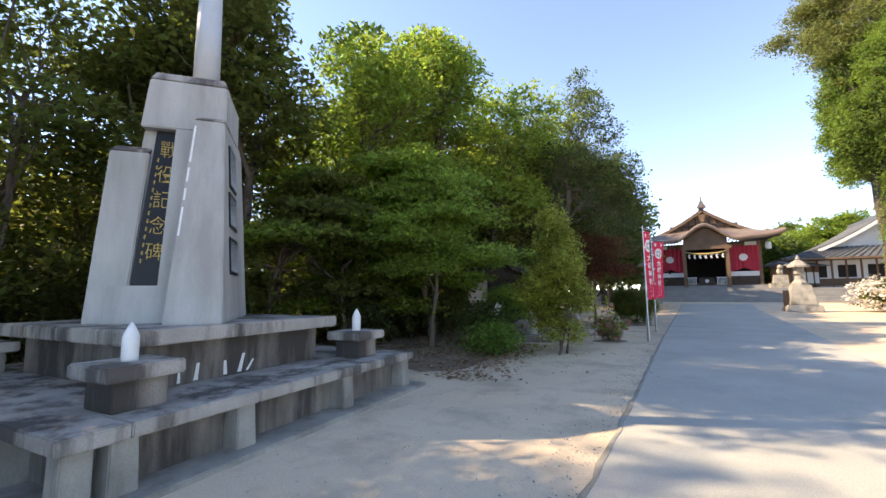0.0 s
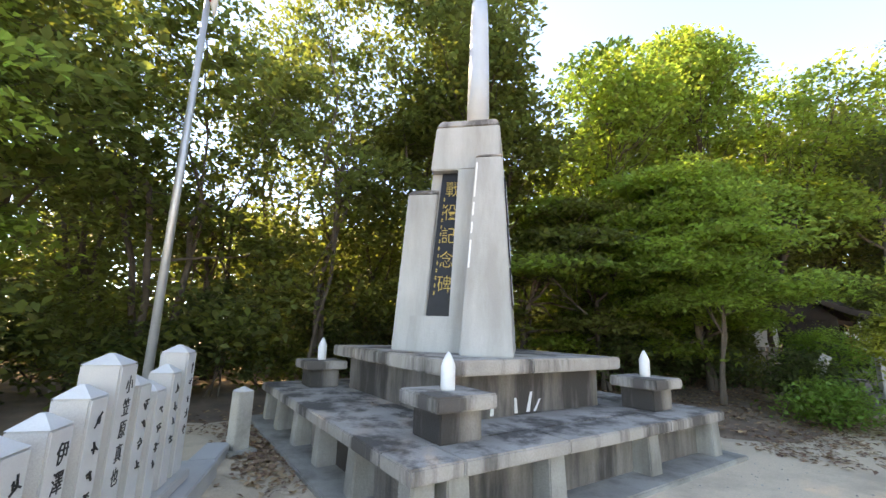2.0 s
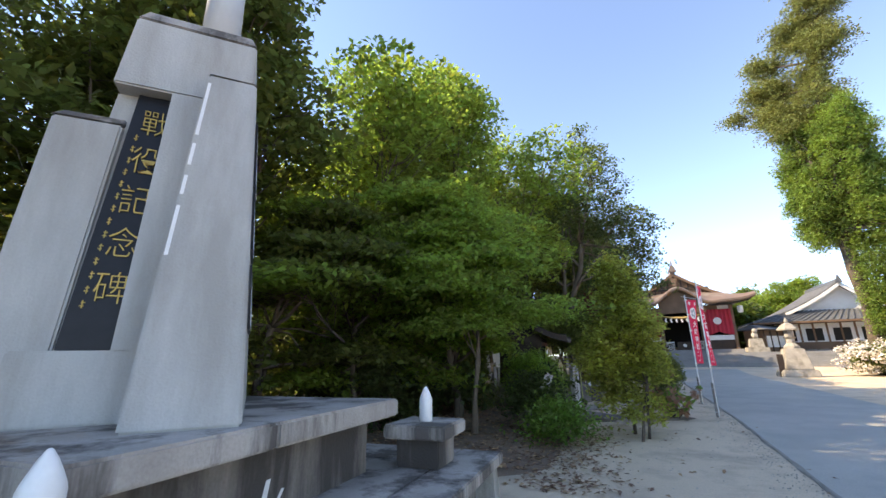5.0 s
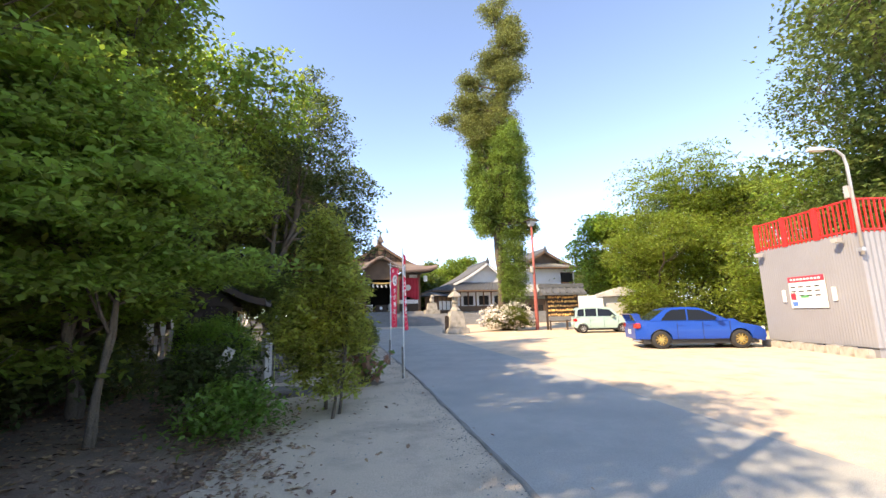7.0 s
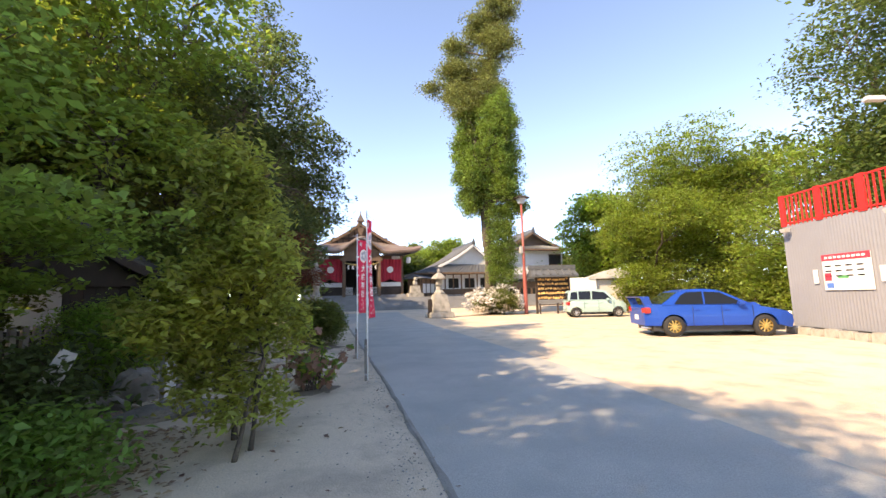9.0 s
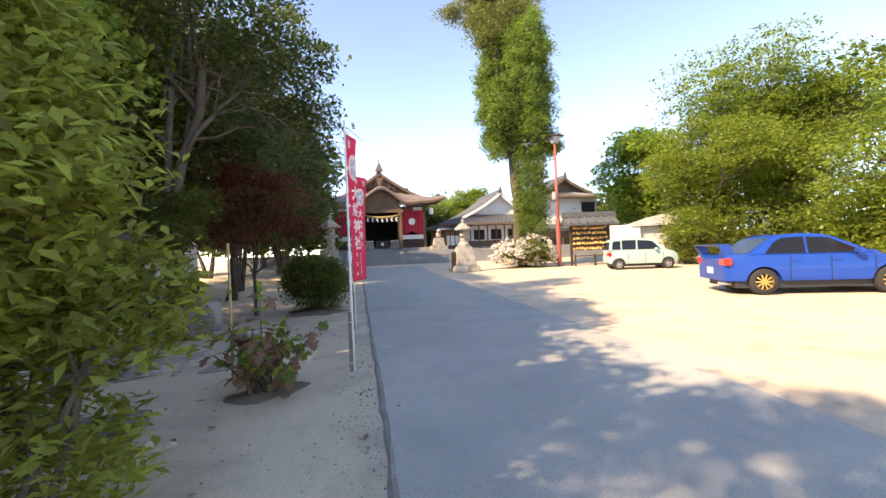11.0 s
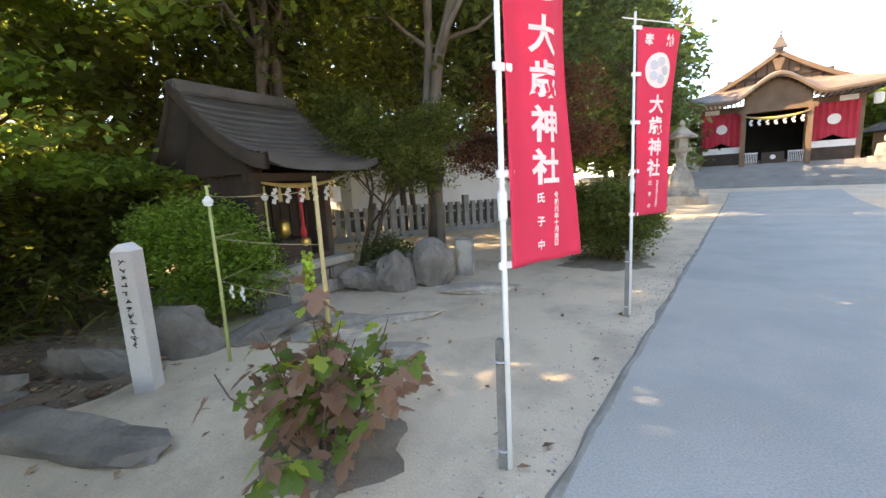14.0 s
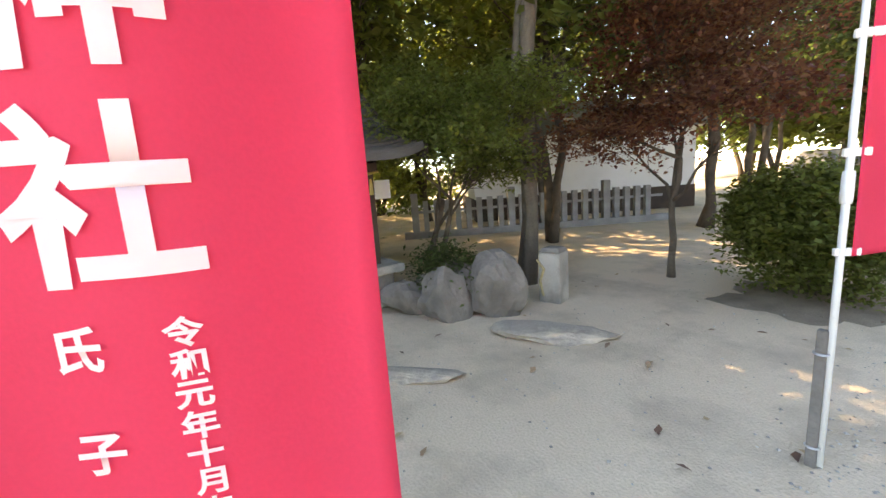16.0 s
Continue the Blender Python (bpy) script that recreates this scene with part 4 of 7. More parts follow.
post_dir = Vector((0.940, -0.341, 0))
post_rot = math.degrees(math.atan2(-0.341, 0.940)) + 180
first = Vector((-5.99, 0.69, 0))
heights = [1.01, 0.885, 0.80, 0.87, 1.01, 0.88, 0.80, 0.77, 0.80, 0.83, 0.83, 0.85, 0.83, 0.83]
fence_plinth = thing("fence_plinth", "long low grey granite kerb under the name posts", "kerb", first.x, first.y, 0, post_rot)
part("kerb_stone", boxm(-4.3, 0.62, -0.12, 0.36, -0.25, 0.02), GRANITE, fence_plinth, bevel=0.01)
part("kerb_stone", boxm(-4.2, 0.16, -0.02, 0.30, 0.02, 0.10), GRANITE, fence_plinth, bevel=0.01)
for k, h in enumerate(heights):
    wide = 0.095 if h > 0.95 else 0.08
    p = first + post_dir * 0.258 * k
    q = thing("name_post", "square grey granite post with painted name and pyramid top", "stone post", p.x, p.y, 0.15, post_rot, "granite name posts")
    part("shaft", boxm(-wide, wide, 0.03, 0.03 + 2 * wide, -0.05, h - 0.17), GRANITE, q, bevel=0.008)
    part("dressed_face", boxm(-wide + 0.008, wide - 0.008, 0.0268, 0.031, -0.04, h - 0.18), GRANITE_TOP, q, "pale dressed front face")
    z = h - 0.17
    bm = tbox(bmesh.new(), (-wide, wide, 0.03, 0.03 + 2 * wide), (-0.012, 0.012, 0.018 + wide, 0.042 + wide), z, z + 0.055)
    part("pyramid_top", bm, GRANITE_TOP, q)
    rngp = np.random.default_rng(900 + k)
    name = {4: "小笠原真也", 6: "伊澤憲"}.get(k)
    if name:
        for i, ch in enumerate(name):
            ob = part("painted_character", text_mesh(ch, 0.10, INK, 0.002, 0.0, 0.8), None, q, "black brushed character")
            ob.matrix_basis = pose(0.02, 0.0255, z - 0.11 - 0.118 * i, 0, 0, 0)
        continue
    for i in range(5 if h > 0.95 else 4):
        ob = part("painted_character", brush_marks(bmesh.new(), rngp, 1, 0.0, 0.1, 0.062), INK, q, "black brushed character")
        ob.matrix_basis = pose(0.02, 0.0265, z - 0.12 - 0.115 * i, 0, 0, 0)
sp = thing("small_stone_post", "short square granite post with pointed top", "stone post", -7.2, 1.27, -0.12, 20)
part("shaft", tbox(bmesh.new(), (-0.085, 0.085, -0.085, 0.085), (-0.08, 0.08, -0.08, 0.08), 0.03, 0.62), GRANITE_OLD, sp, bevel=0.008)
part("pointed_top", tbox(bmesh.new(), (-0.08, 0.08, -0.08, 0.08), (-0.01, 0.01, -0.01, 0.01), 0.62, 0.665), GRANITE_TOP, sp)
part("foot_stone", boxm(-0.15, 0.15, -0.15, 0.15, -0.03, 0.035), GRANITE_OLD, sp, bevel=0.01)
edge_stone = thing("edging_stone", "flat grey granite edging slab beside the name posts", "kerb", -7.0, 1.0, -0.12, post_rot)
part("stone", boxm(-0.3, 0.3, -0.12, 0.12, -0.03, 0.10), GRANITE, edge_stone, bevel=0.012)

STEEL = mat("galvanised_steel", (0.55, 0.56, 0.57), rough=0.45, metal=0.6, scale=4, bump=0.05, contrast=0.3)
flagpole = thing("flagpole", "tall thin weathered steel flagpole with a furled flag", "flagpole", -8.35, 0.38, 0)
part("pole", tubem([(0, 0, -0.25), (0, 0, 3.2), (0, 0, 6.4)], [0.058, 0.05, 0.04], 12), STEEL, flagpole, smooth=True)
part("pole_cap", lathe([(0.05, 6.4), (0.075, 6.42), (0.075, 6.5), (0.03, 6.54)], 12), STEEL, flagpole, smooth=True)
FLAG_WHITE = mat("flag_cloth", (0.75, 0.74, 0.72), rough=0.8, scale=5, bump=0.05, contrast=0.2, translucent=0.3)
FLAG_CRIMSON = mat("flag_red_cloth", (0.55, 0.03, 0.05), rough=0.8, scale=5, bump=0.05, contrast=0.2, translucent=0.3)
part("furled_flag", tubem([(0.06, 0.04, 6.3), (0.09, 0.07, 6.05), (0.08, 0.07, 5.8), (0.10, 0.1, 5.5)], [0.015, 0.05, 0.065, 0.015], 8), FLAG_WHITE, flagpole, smooth=True)
part("flag_disc_fold", tubem([(0.09, 0.0, 6.1), (0.12, 0.03, 5.9), (0.10, 0.03, 5.7)], [0.01, 0.04, 0.015], 8), FLAG_CRIMSON, flagpole, smooth=True)

# ---- banners beside the road ----
BANNER = mat("crimson_banner_cloth", (0.80, 0.055, 0.135), (0.74, 0.048, 0.12), rough=0.75, scale=2, fine=160, bump=0.08, contrast=0.15, translucent=0.35)
BANNER_WHITE = mat("banner_white_dye", (0.86, 0.85, 0.85), (0.80, 0.79, 0.80), rough=0.75, scale=6, bump=0.03, contrast=0.1, translucent=0.3)
POLE_WHITE = mat("white_plastic_pole", (0.78, 0.79, 0.78), rough=0.4, scale=6, bump=0.03, contrast=0.15)
STAKE = mat("grey_wooden_stake", (0.23, 0.21, 0.19), (0.14, 0.125, 0.11), rough=0.9, scale=6, fine=40, bump=0.5, contrast=0.6)
CW, CH = 0.55, 1.80


def sway(u, v, amount):
    """The cloth's bow off its plane at u across and v down from the top."""
    return amount * (0.11 * math.sin(3.0 * v + 1.2) * u + 0.05 * u * math.sin(7.5 * u + 2.2 * v) + 0.03 * v * math.sin(9 * u - 2 * v))


def drape(me, amount, off, twist=0.0):
    for v in me.vertices:
        u, w = v.co.x / CW, (CH - v.co.z) / CH
        v.co.y += sway(u, w, amount) + off
        v.co.x *= 1 - 0.05 * w * amount
        c, q = math.cos(twist * w), math.sin(twist * w)
        v.co.x, v.co.y = c * v.co.x - q * v.co.y, q * v.co.x + c * v.co.y
    return me


def dense(me):
    """Cuts up large letter faces so that they bend with the cloth."""
    bm = bmesh.new()
    bm.from_mesh(me)
    bmesh.ops.triangulate(bm, faces=bm.faces[:])
    long = [e for e in bm.edges if e.calc_length() > 0.05]
    for _ in range(2):
        if long:
            bmesh.ops.subdivide_edges(bm, edges=long, cuts=1)
            bmesh.ops.triangulate(bm, faces=bm.faces[:])
            long = [e for e in bm.edges if e.calc_length() > 0.05]
    bm.to_mesh(me)
    bm.free()
    return me


def banner(x, y, direction, amount, low=1.05, turn=0.0):
    twist = radians(turn)
    b = thing("banner", "crimson shrine banner with white lettering on a white pole", "banner", x, y, 0, math.degrees(math.atan2(direction[1], direction[0])), "roadside banners")
    part("pole", tubem([(0, 0, 0), (0, 0, 1.3), (0, 0, 2.98)], [0.016, 0.015, 0.011], 10), POLE_WHITE, b, smooth=True)
    part("pole_joint", lathe([(0.02, 1.28), (0.023, 1.30), (0.023, 1.40), (0.02, 1.42)], 10), POLE_WHITE, b, smooth=True)
    part("cross_arm", tubem([(-0.14, 0, low + CH + 0.07), (0.64, 0.005, low + CH + 0.03)], [0.006, 0.005], 6), POLE_WHITE, b)
    nx, nz = 22, 60
    vv = [(CW * i / nx, 0, CH * j / nz) for j in range(nz + 1) for i in range(nx + 1)]
    ff = [(j * (nx + 1) + i, j * (nx + 1) + i + 1, (j + 1) * (nx + 1) + i + 1, (j + 1) * (nx + 1) + i) for j in range(nz) for i in range(nx)]
    cloth = part("cloth", drape(mesh_from("cloth", vv, ff, BANNER, True), amount, 0, twist), None, b)
    cloth.location = (0.03, 0, low)
    m = cloth.modifiers.new("thickness", "SOLIDIFY")
    m.thickness, m.offset = 0.003, 0
    def letter(name, body, size, cx, cz, squash=1.0):
        me = text_mesh(body, size, BANNER_WHITE, 0.0, 0.006 * size / 0.2, squash)
        me.transform(Matrix.Translation((cx * CW, 0, CH - cz * CH)))
        for off in (-0.0065, 0.0065):
            m2 = me.copy()
            part(name, drape(dense(m2), amount, off, twist), None, cloth)
    letter("character", "奉", 0.115, 0.27, 0.06)
    letter("character", "納", 0.115, 0.72, 0.06)
    for i, ch in enumerate("大歳神社"):
        letter("character", ch, 0.18, 0.50, 0.39 + i * 0.115, 1.05)
    for i, ch in enumerate("氏子中"):
        letter("character", ch, 0.052, 0.42, 0.82 + i * 0.066)
    for i, ch in enumerate("令和元年十月吉日"):
        letter("character", ch, 0.034, 0.61, 0.815 + i * 0.0195, 1.15)
    bm = bmesh.new()
    ring = [(0.5 * CW + 0.165 * math.cos(a), -0.0065, CH - 0.215 * CH + 0.165 * math.sin(a)) for a in (2 * math.pi * k / 40 for k in range(40))]
    cv = bm.verts.new((0.5 * CW, -0.0065, CH - 0.215 * CH))
    inner = [bm.verts.new(((p[0] + cv.co.x) / 2, -0.0065, (p[2] + cv.co.z) / 2)) for p in ring]
    outer = [bm.verts.new(p) for p in ring]
    for k in range(40):
        bm.faces.new((cv, inner[k], inner[(k + 1) % 40]))
        bm.faces.new((inner[k], outer[k], outer[(k + 1) % 40], inner[(k + 1) % 40]))
    me = bpy.data.meshes.new("crest_disc")
    bm.to_mesh(me)
    bm.free()
    me.materials.append(BANNER_WHITE)
    part("crest_disc", drape(me, amount, 0, twist), None, cloth, "white crest disc")
    for k in range(5):
        a = 2 * math.pi * k / 5
        me = mesh_from("crest_petal", [(0.5 * CW + 0.075 * math.cos(a) + 0.045 * math.cos(c), -0.0095, CH - 0.215 * CH + 0.085 * math.sin(a) + 0.045 * math.sin(c)) for c in (2 * math.pi * j / 12 for j in range(12))],
                       [tuple(range(12))], GREY_PAINT)
        part("crest_petal", drape(me, amount, 0, twist), None, cloth)
    for z in (low + 0.0, low + 0.43, low + 0.9, low + 1.35, low + CH - 0.03):
        part("loop", boxm(-0.03, 0.075, -0.009, 0.009, z, z + 0.035), POLE_WHITE, b, bevel=0.003)
    st = thing("banner_stake", "short grey wooden stake tied to the banner pole", "stake", x - 0.028, y - 0.012, 0, 0, "banner stakes")
    part("stake", tbox(bmesh.new(), (-0.022, 0.022, -0.022, 0.022), (-0.02, 0.02, -0.02, 0.02), -0.05, 0.70), STAKE, st, bevel=0.004)
    part("tie_wire", lathe([(0.03, 0.10), (0.034, 0.105), (0.03, 0.11)], 10), STEEL, st)
    part("tie_wire", lathe([(0.03, 0.58), (0.034, 0.585), (0.03, 0.59)], 10), STEEL, st)
    return b


banner(-1.222, 12.393, (0.46, 0.89), 0.8, turn=10)
banner(-1.003, 15.143, (0.71, 0.70), 0.5, turn=21)

# ---- marker, bamboo and ropes ----
PALE_WOOD = mat("weathered_white_wood", (0.60, 0.58, 0.55), (0.48, 0.46, 0.44), rough=0.85, scale=3, fine=60, bump=0.2, contrast=0.3)
marker = thing("marker_post", "square pale weathered marker post with painted writing", "marker post", -4.07, 11.95, 0, 38)
part("shaft", boxm(-0.075, 0.075, -0.075, 0.075, -0.05, 1.10), PALE_WOOD, marker, bevel=0.006)
part("pitched_top", tbox(bmesh.new(), (-0.075, 0.075, -0.075, 0.075), (-0.01, 0.01, -0.075, 0.075), 1.10, 1.155), WHITE_PAINT, marker)
rngm = np.random.default_rng(41)
for i in range(12):
    ob = part("painted_character", brush_marks(bmesh.new(), rngm, 1, 0.0, 0.05, 0.042), INK, marker, "faded ink character")
    ob.location = (0, -0.0765, 1.02 - 0.058 * i)
BAMBOO = mat("green_bamboo", (0.42, 0.46, 0.16), (0.36, 0.38, 0.15), rough=0.45, scale=5, bump=0.1, contrast=0.4)
BAMBOO_TAN = mat("dry_bamboo", (0.56, 0.44, 0.20), (0.47, 0.36, 0.17), rough=0.5, scale=5, bump=0.1, contrast=0.4)
ROPE = mat("straw_rope", (0.50, 0.40, 0.22), rough=0.95, scale=30, bump=0.5, contrast=0.6)
PAPER = mat("white_paper", (0.85, 0.85, 0.84), rough=0.8, bump=0.03, contrast=0.1, translucent=0.3)
for x, y, mtl, lab in ((-3.965, 12.55, BAMBOO, "slim green bamboo pole with a white paper knot"), (-2.535, 12.45, BAMBOO_TAN, "slim dry yellow bamboo pole holding thin rope"),
                       (-4.9, 13.75, BAMBOO, "slim green bamboo pole with a white paper knot")):
    q = thing("bamboo_pole", lab, "bamboo pole", x, y, 0, 0, "bamboo poles")
    part("culm", tubem([(0, 0, -0.05), (0.005, 0.0, 0.8), (0.0, 0.0, 1.56)], [0.016, 0.015, 0.013], 10), mtl, q, smooth=True)
    for z in (0.3, 0.62, 0.93, 1.22, 1.48):
        part("node_ring", lathe([(0.0155, z - 0.006), (0.0195, z), (0.0155, z + 0.006)], 10), mtl, q, smooth=True)
    if mtl is BAMBOO:
        part("paper_knot", tubem([(0.02, -0.01, 1.47), (0.03, -0.02, 1.43), (0.025, -0.02, 1.39)], [0.015, 0.045, 0.03], 8), PAPER, q)
def sag(a, b, d, n=10):
    return [tuple(np.array(a) * (1 - t) + np.array(b) * t - np.array((0, 0, 4 * d * t * (1 - t)))) for t in np.linspace(0, 1, n)]
ropes = thing("rope_line", "three thin straw ropes strung between bamboo poles", "rope", -3.25, 12.5, 0)
for z in (1.47, 1.12, 0.74):
    for a, b in (((-3.965, 12.55), (-2.535, 12.45)), ((-3.965, 12.55), (-4.9, 13.75))):
        pts = [(p[0] + 3.25, p[1] - 12.5, p[2]) for p in sag((*a, z), (*b, z), 0.02)]
        part("rope", tubem(pts, [0.0035] * 10, 5), ROPE, ropes)
for t, z in ((0.14, 0.73), (0.26, 0.73)):
    x, y = -3.965 + 1.43 * t + 3.25, 12.55 - 0.1 * t - 12.5
    bmz = bmesh.new()
    for i in range(3):
        obox(bmz, (x + 0.012 * (-1) ** i, y - 0.006, z - 0.03 - 0.035 * i), Matrix.Rotation(0.25 * (-1) ** i, 3, "Y"), (0.018, 0.0015, 0.022))
    part("paper_streamer", bmz, PAPER, ropes, "folded white paper streamer")

# ---- red-leaved hydrangea in front ----
LEAF_HYD = leaf_mat("hydrangea_leaf", (0.40, 0.25, 0.16), (0.30, 0.17, 0.12), translucent=0.45)
LEAF_LIME = leaf_mat("young_lime_leaf", (0.42, 0.52, 0.10), (0.30, 0.40, 0.08), translucent=0.5)
hyd = thing("hydrangea", "leggy oak-leaved hydrangea with bronze and lime leaves", "shrub", -2.12, 11.98, 0)
rngh = np.random.default_rng(55)
bm = bmesh.new()
tips = []
for k in range(22):
    a, r, h = rngh.uniform(0, 6.28), rngh.uniform(0.12, 0.62), rngh.uniform(0.3, 0.74)
    tips.append((r * math.cos(a), r * math.sin(a), h))
    part("stem", tubem(limb_path((rngh.normal(0, 0.04), rngh.normal(0, 0.04), -0.02), tips[-1], rngh, 0.12), [0.008, 0.0075, 0.007, 0.006, 0.005, 0.004, 0.003], 5), BARK, hyd)
tips.append((-0.05, 0.05, 0.95))
tube(bm, limb_path((0, 0, -0.02), tips[-1], rngh, 0.08), [0.009, 0.0085, 0.008, 0.007, 0.006, 0.004, 0.003], 5)
part("stem", bm, BARK, hyd)


def lobed_leaf(bm, c, yaw, pitch, size, rng):
    ax = Euler((rng.normal(0, 0.35), pitch, yaw)).to_matrix()
    prof = [(0, 0), (0.25, 0.2), (0.22, 0.36), (0.5, 0.42), (0.46, 0.2), (0.72, 0.26), (1.0, 0)]
    mid = [bm.verts.new(Vector(c) + ax @ Vector((size * x, 0, -0.12 * size * x * x))) for x in (0, 0.35, 0.7, 1.0)]
    for s in (1, -1):
        e = [bm.verts.new(Vector(c) + ax @ Vector((size * x, s * size * y, 0.10 * size * y - 0.15 * size * x * x))) for x, y in prof[1:6]]
        fs = [(mid[0], e[0], e[1], mid[1]), (mid[1], e[1], e[2], e[3]), (mid[1], e[3], mid[2]), (mid[2], e[3], e[4]), (mid[2], e[4], mid[3])]
        for f in fs:
            bm.faces.new(f if s > 0 else f[::-1])


for nm, count, mtl, size in (("bronze_leaf", 200, LEAF_HYD, 0.15), ("green_leaf", 140, LEAF_BUSH, 0.13), ("lime_leaf", 60, LEAF_LIME, 0.11)):
    for _ in range(count):
        bm = bmesh.new()
        t = tips[rngh.integers(len(tips))]
        f = rngh.uniform(0.45, 1.03)
        c = (t[0] * f + rngh.normal(0, 0.05), t[1] * f + rngh.normal(0, 0.05), max(0.05, t[2] * f + rngh.normal(0, 0.03)))
        lobed_leaf(bm, c, rngh.uniform(0, 6.28), rngh.uniform(0.0, 0.9), size * rngh.uniform(0.7, 1.2), rngh)
        part(nm, bm, mtl, hyd)
bm = bmesh.new()
for i in range(26):
    z = 0.95 + 0.008 * i
    a = i * 2.4
    obox(bm, (-0.05 + 0.02 * math.cos(a), 0.05 + 0.02 * math.sin(a), z), Euler((a, a * 0.7, a)).to_matrix(), (0.009, 0.009, 0.009))
part("flower_bud", bm, LEAF_LIME, hyd, "pale unopened flower spike")
mound = soil_patch("planting_soil", -2.9, -1.4, 11.3, 12.7, lambda x, y: 0.38 - math.hypot((x + 2.12) * 0.9, y - 11.98), 0.1, 8)
mound2 = soil_patch("bush_soil", -2.9, -0.6, 17.0, 19.4, lambda x, y: 0.8 - math.hypot(x + 1.72, y - 18.2), 0.15, 9)
DRY_SOIL = mat("dry_sandy_soil", (0.32, 0.255, 0.19), (0.20, 0.155, 0.118), rough=1.0, scale=3, fine=60, bump=0.7, contrast=0.7)
for o in (mound, mound2):
    o.data.materials[0] = DRY_SOIL

# ---- rocks ----
ROCK = mat("grey_rock", (0.25, 0.22, 0.19), (0.155, 0.135, 0.118), rough=0.9, scale=2.5, fine=25, bump=0.7, contrast=0.7, stain=(0.09, 0.085, 0.07), stain_amount=0.5, stain_scale=3)


DUSTY_STONE = mat("dusty_stone", (0.38, 0.33, 0.275), (0.28, 0.24, 0.20), rough=0.95, scale=3, fine=40, bump=0.5, contrast=0.6, stain=(0.56, 0.47, 0.37), stain_amount=0.8, stain_scale=4)


def rock(x, y, sx, sy, sz, rz, seed, label="rough grey landscape rock half sunk in sand", sink=0.3, group="landscape rocks"):
    r = np.random.default_rng(seed)
    bm = bmesh.new()
    bmesh.ops.create_icosphere(bm, subdivisions=3, radius=1)
    o = Vector(r.uniform(-50, 50, 3))
    planes = [(Vector(r.normal(size=3)).normalized(), r.uniform(0.38, 0.8)) for _ in range(12)]
    for v in bm.verts:
        d = v.co.normalized()
        rad = 1.0
        for pn, pd in planes:
            c = d.dot(pn)
            if c > 0.01:
                rad = min(rad, pd / c)
        rad *= 1 + 0.16 * noise.noise(d * 2.5 + o) + 0.035 * noise.noise(d * 7 + o)
        v.co = Vector((d.x * sx, d.y * sy, d.z * sz)) * rad
    bm.normal_update()
    ob = solid("rock", bm, ROCK, label, "rock", group=group)
    ob.matrix_world = pose(x, y, sz * (0.7 - sink), 0, 0, rz)
    return ob


for i, (x, y, sx, sy, sz, rz) in enumerate(((-4.55, 12.45, 0.62, 0.20, 0.34, 40), (-4.75, 11.85, 0.5, 0.2, 0.24, 35), (-3.75, 11.3, 0.95, 0.28, 0.14, 22), (-5.05, 11.1, 0.8, 0.35, 0.2, 30), (-4.2, 13.1, 0.45, 0.3, 0.2, 50),
                                            (-3.75, 13.7, 0.5, 0.3, 0.05, 60), (-4.1, 15.1, 0.42, 0.3, 0.5, 20), (-4.6, 15.0, 0.35, 0.3, 0.35, 60), (-3.7, 15.6, 0.35, 0.25, 0.55, 10), (-2.95, 15.55, 0.6, 0.32, 0.10, 25), (-3.55, 13.4, 0.6, 0.26, 0.09, 32), (-3.2, 14.15, 0.45, 0.2, 0.055, 38), (-4.35, 13.55, 0.5, 0.3, 0.16, 40), (-4.35, 15.35, 0.5, 0.3, 0.42, 30),
                                            (-2.75, 13.35, 0.4, 0.26, 0.035, 30), (-3.0, 10.9, 0.5, 0.12, 0.08, 15))):
    o = rock(x, y, sx, sy, sz, rz, 200 + i, "flat dusty stone sunk level with the sand" if sz < 0.12 else "rough grey landscape rock half sunk in sand")
    if sz < 0.12:
        o.data.materials[0] = DUSTY_STONE
old_post = thing("old_stone_post", "short square stone post with straw rope wound round", "stone post", -3.62, 16.38, 0, 15)
part("shaft", tbox(bmesh.new(), (-0.13, 0.13, -0.13, 0.13), (-0.125, 0.125, -0.125, 0.125), -0.03, 0.58), GRANITE_OLD, old_post, bevel=0.012)
part("top", tbox(bmesh.new(), (-0.135, 0.135, -0.135, 0.135), (-0.09, 0.09, -0.09, 0.09), 0.58, 0.63), ROCK, old_post, bevel=0.01)
part("rope", tubem([(-0.14, -0.145, 0.5), (-0.05, -0.15, 0.4), (-0.1, -0.15, 0.25), (-0.06, -0.15, 0.08)], [0.012, 0.018, 0.016, 0.012], 6), ROPE, old_post)

# weathered boards on leaning stakes at the wood's margin
ls = thing("leaning_sign", "weathered grey sign boards on crooked leaning stakes", "sign", -4.55, 9.9, 0.03, 25)
part("stake", tubem([(0, 0, -0.1), (0.03, 0.02, 0.4), (0.1, 0.02, 0.95)], [0.02, 0.018, 0.016], 6), STAKE, ls)
part("stake", tubem([(-0.35, 0.1, -0.1), (0.0, 0.04, 0.75)], [0.015, 0.012], 6), STAKE, ls)
for k, (x, z, r) in enumerate(((0.06, 0.82, 28), (0.13, 0.78, 22))):
    o = part("board", boxm(-0.035, 0.035, -0.008, 0.008, -0.17, 0.17), PALE_WOOD, ls, "bare weathered board", bevel=0.003)
    o.matrix_basis = pose(x, -0.03 - 0.02 * k, z, 0, r, 0)


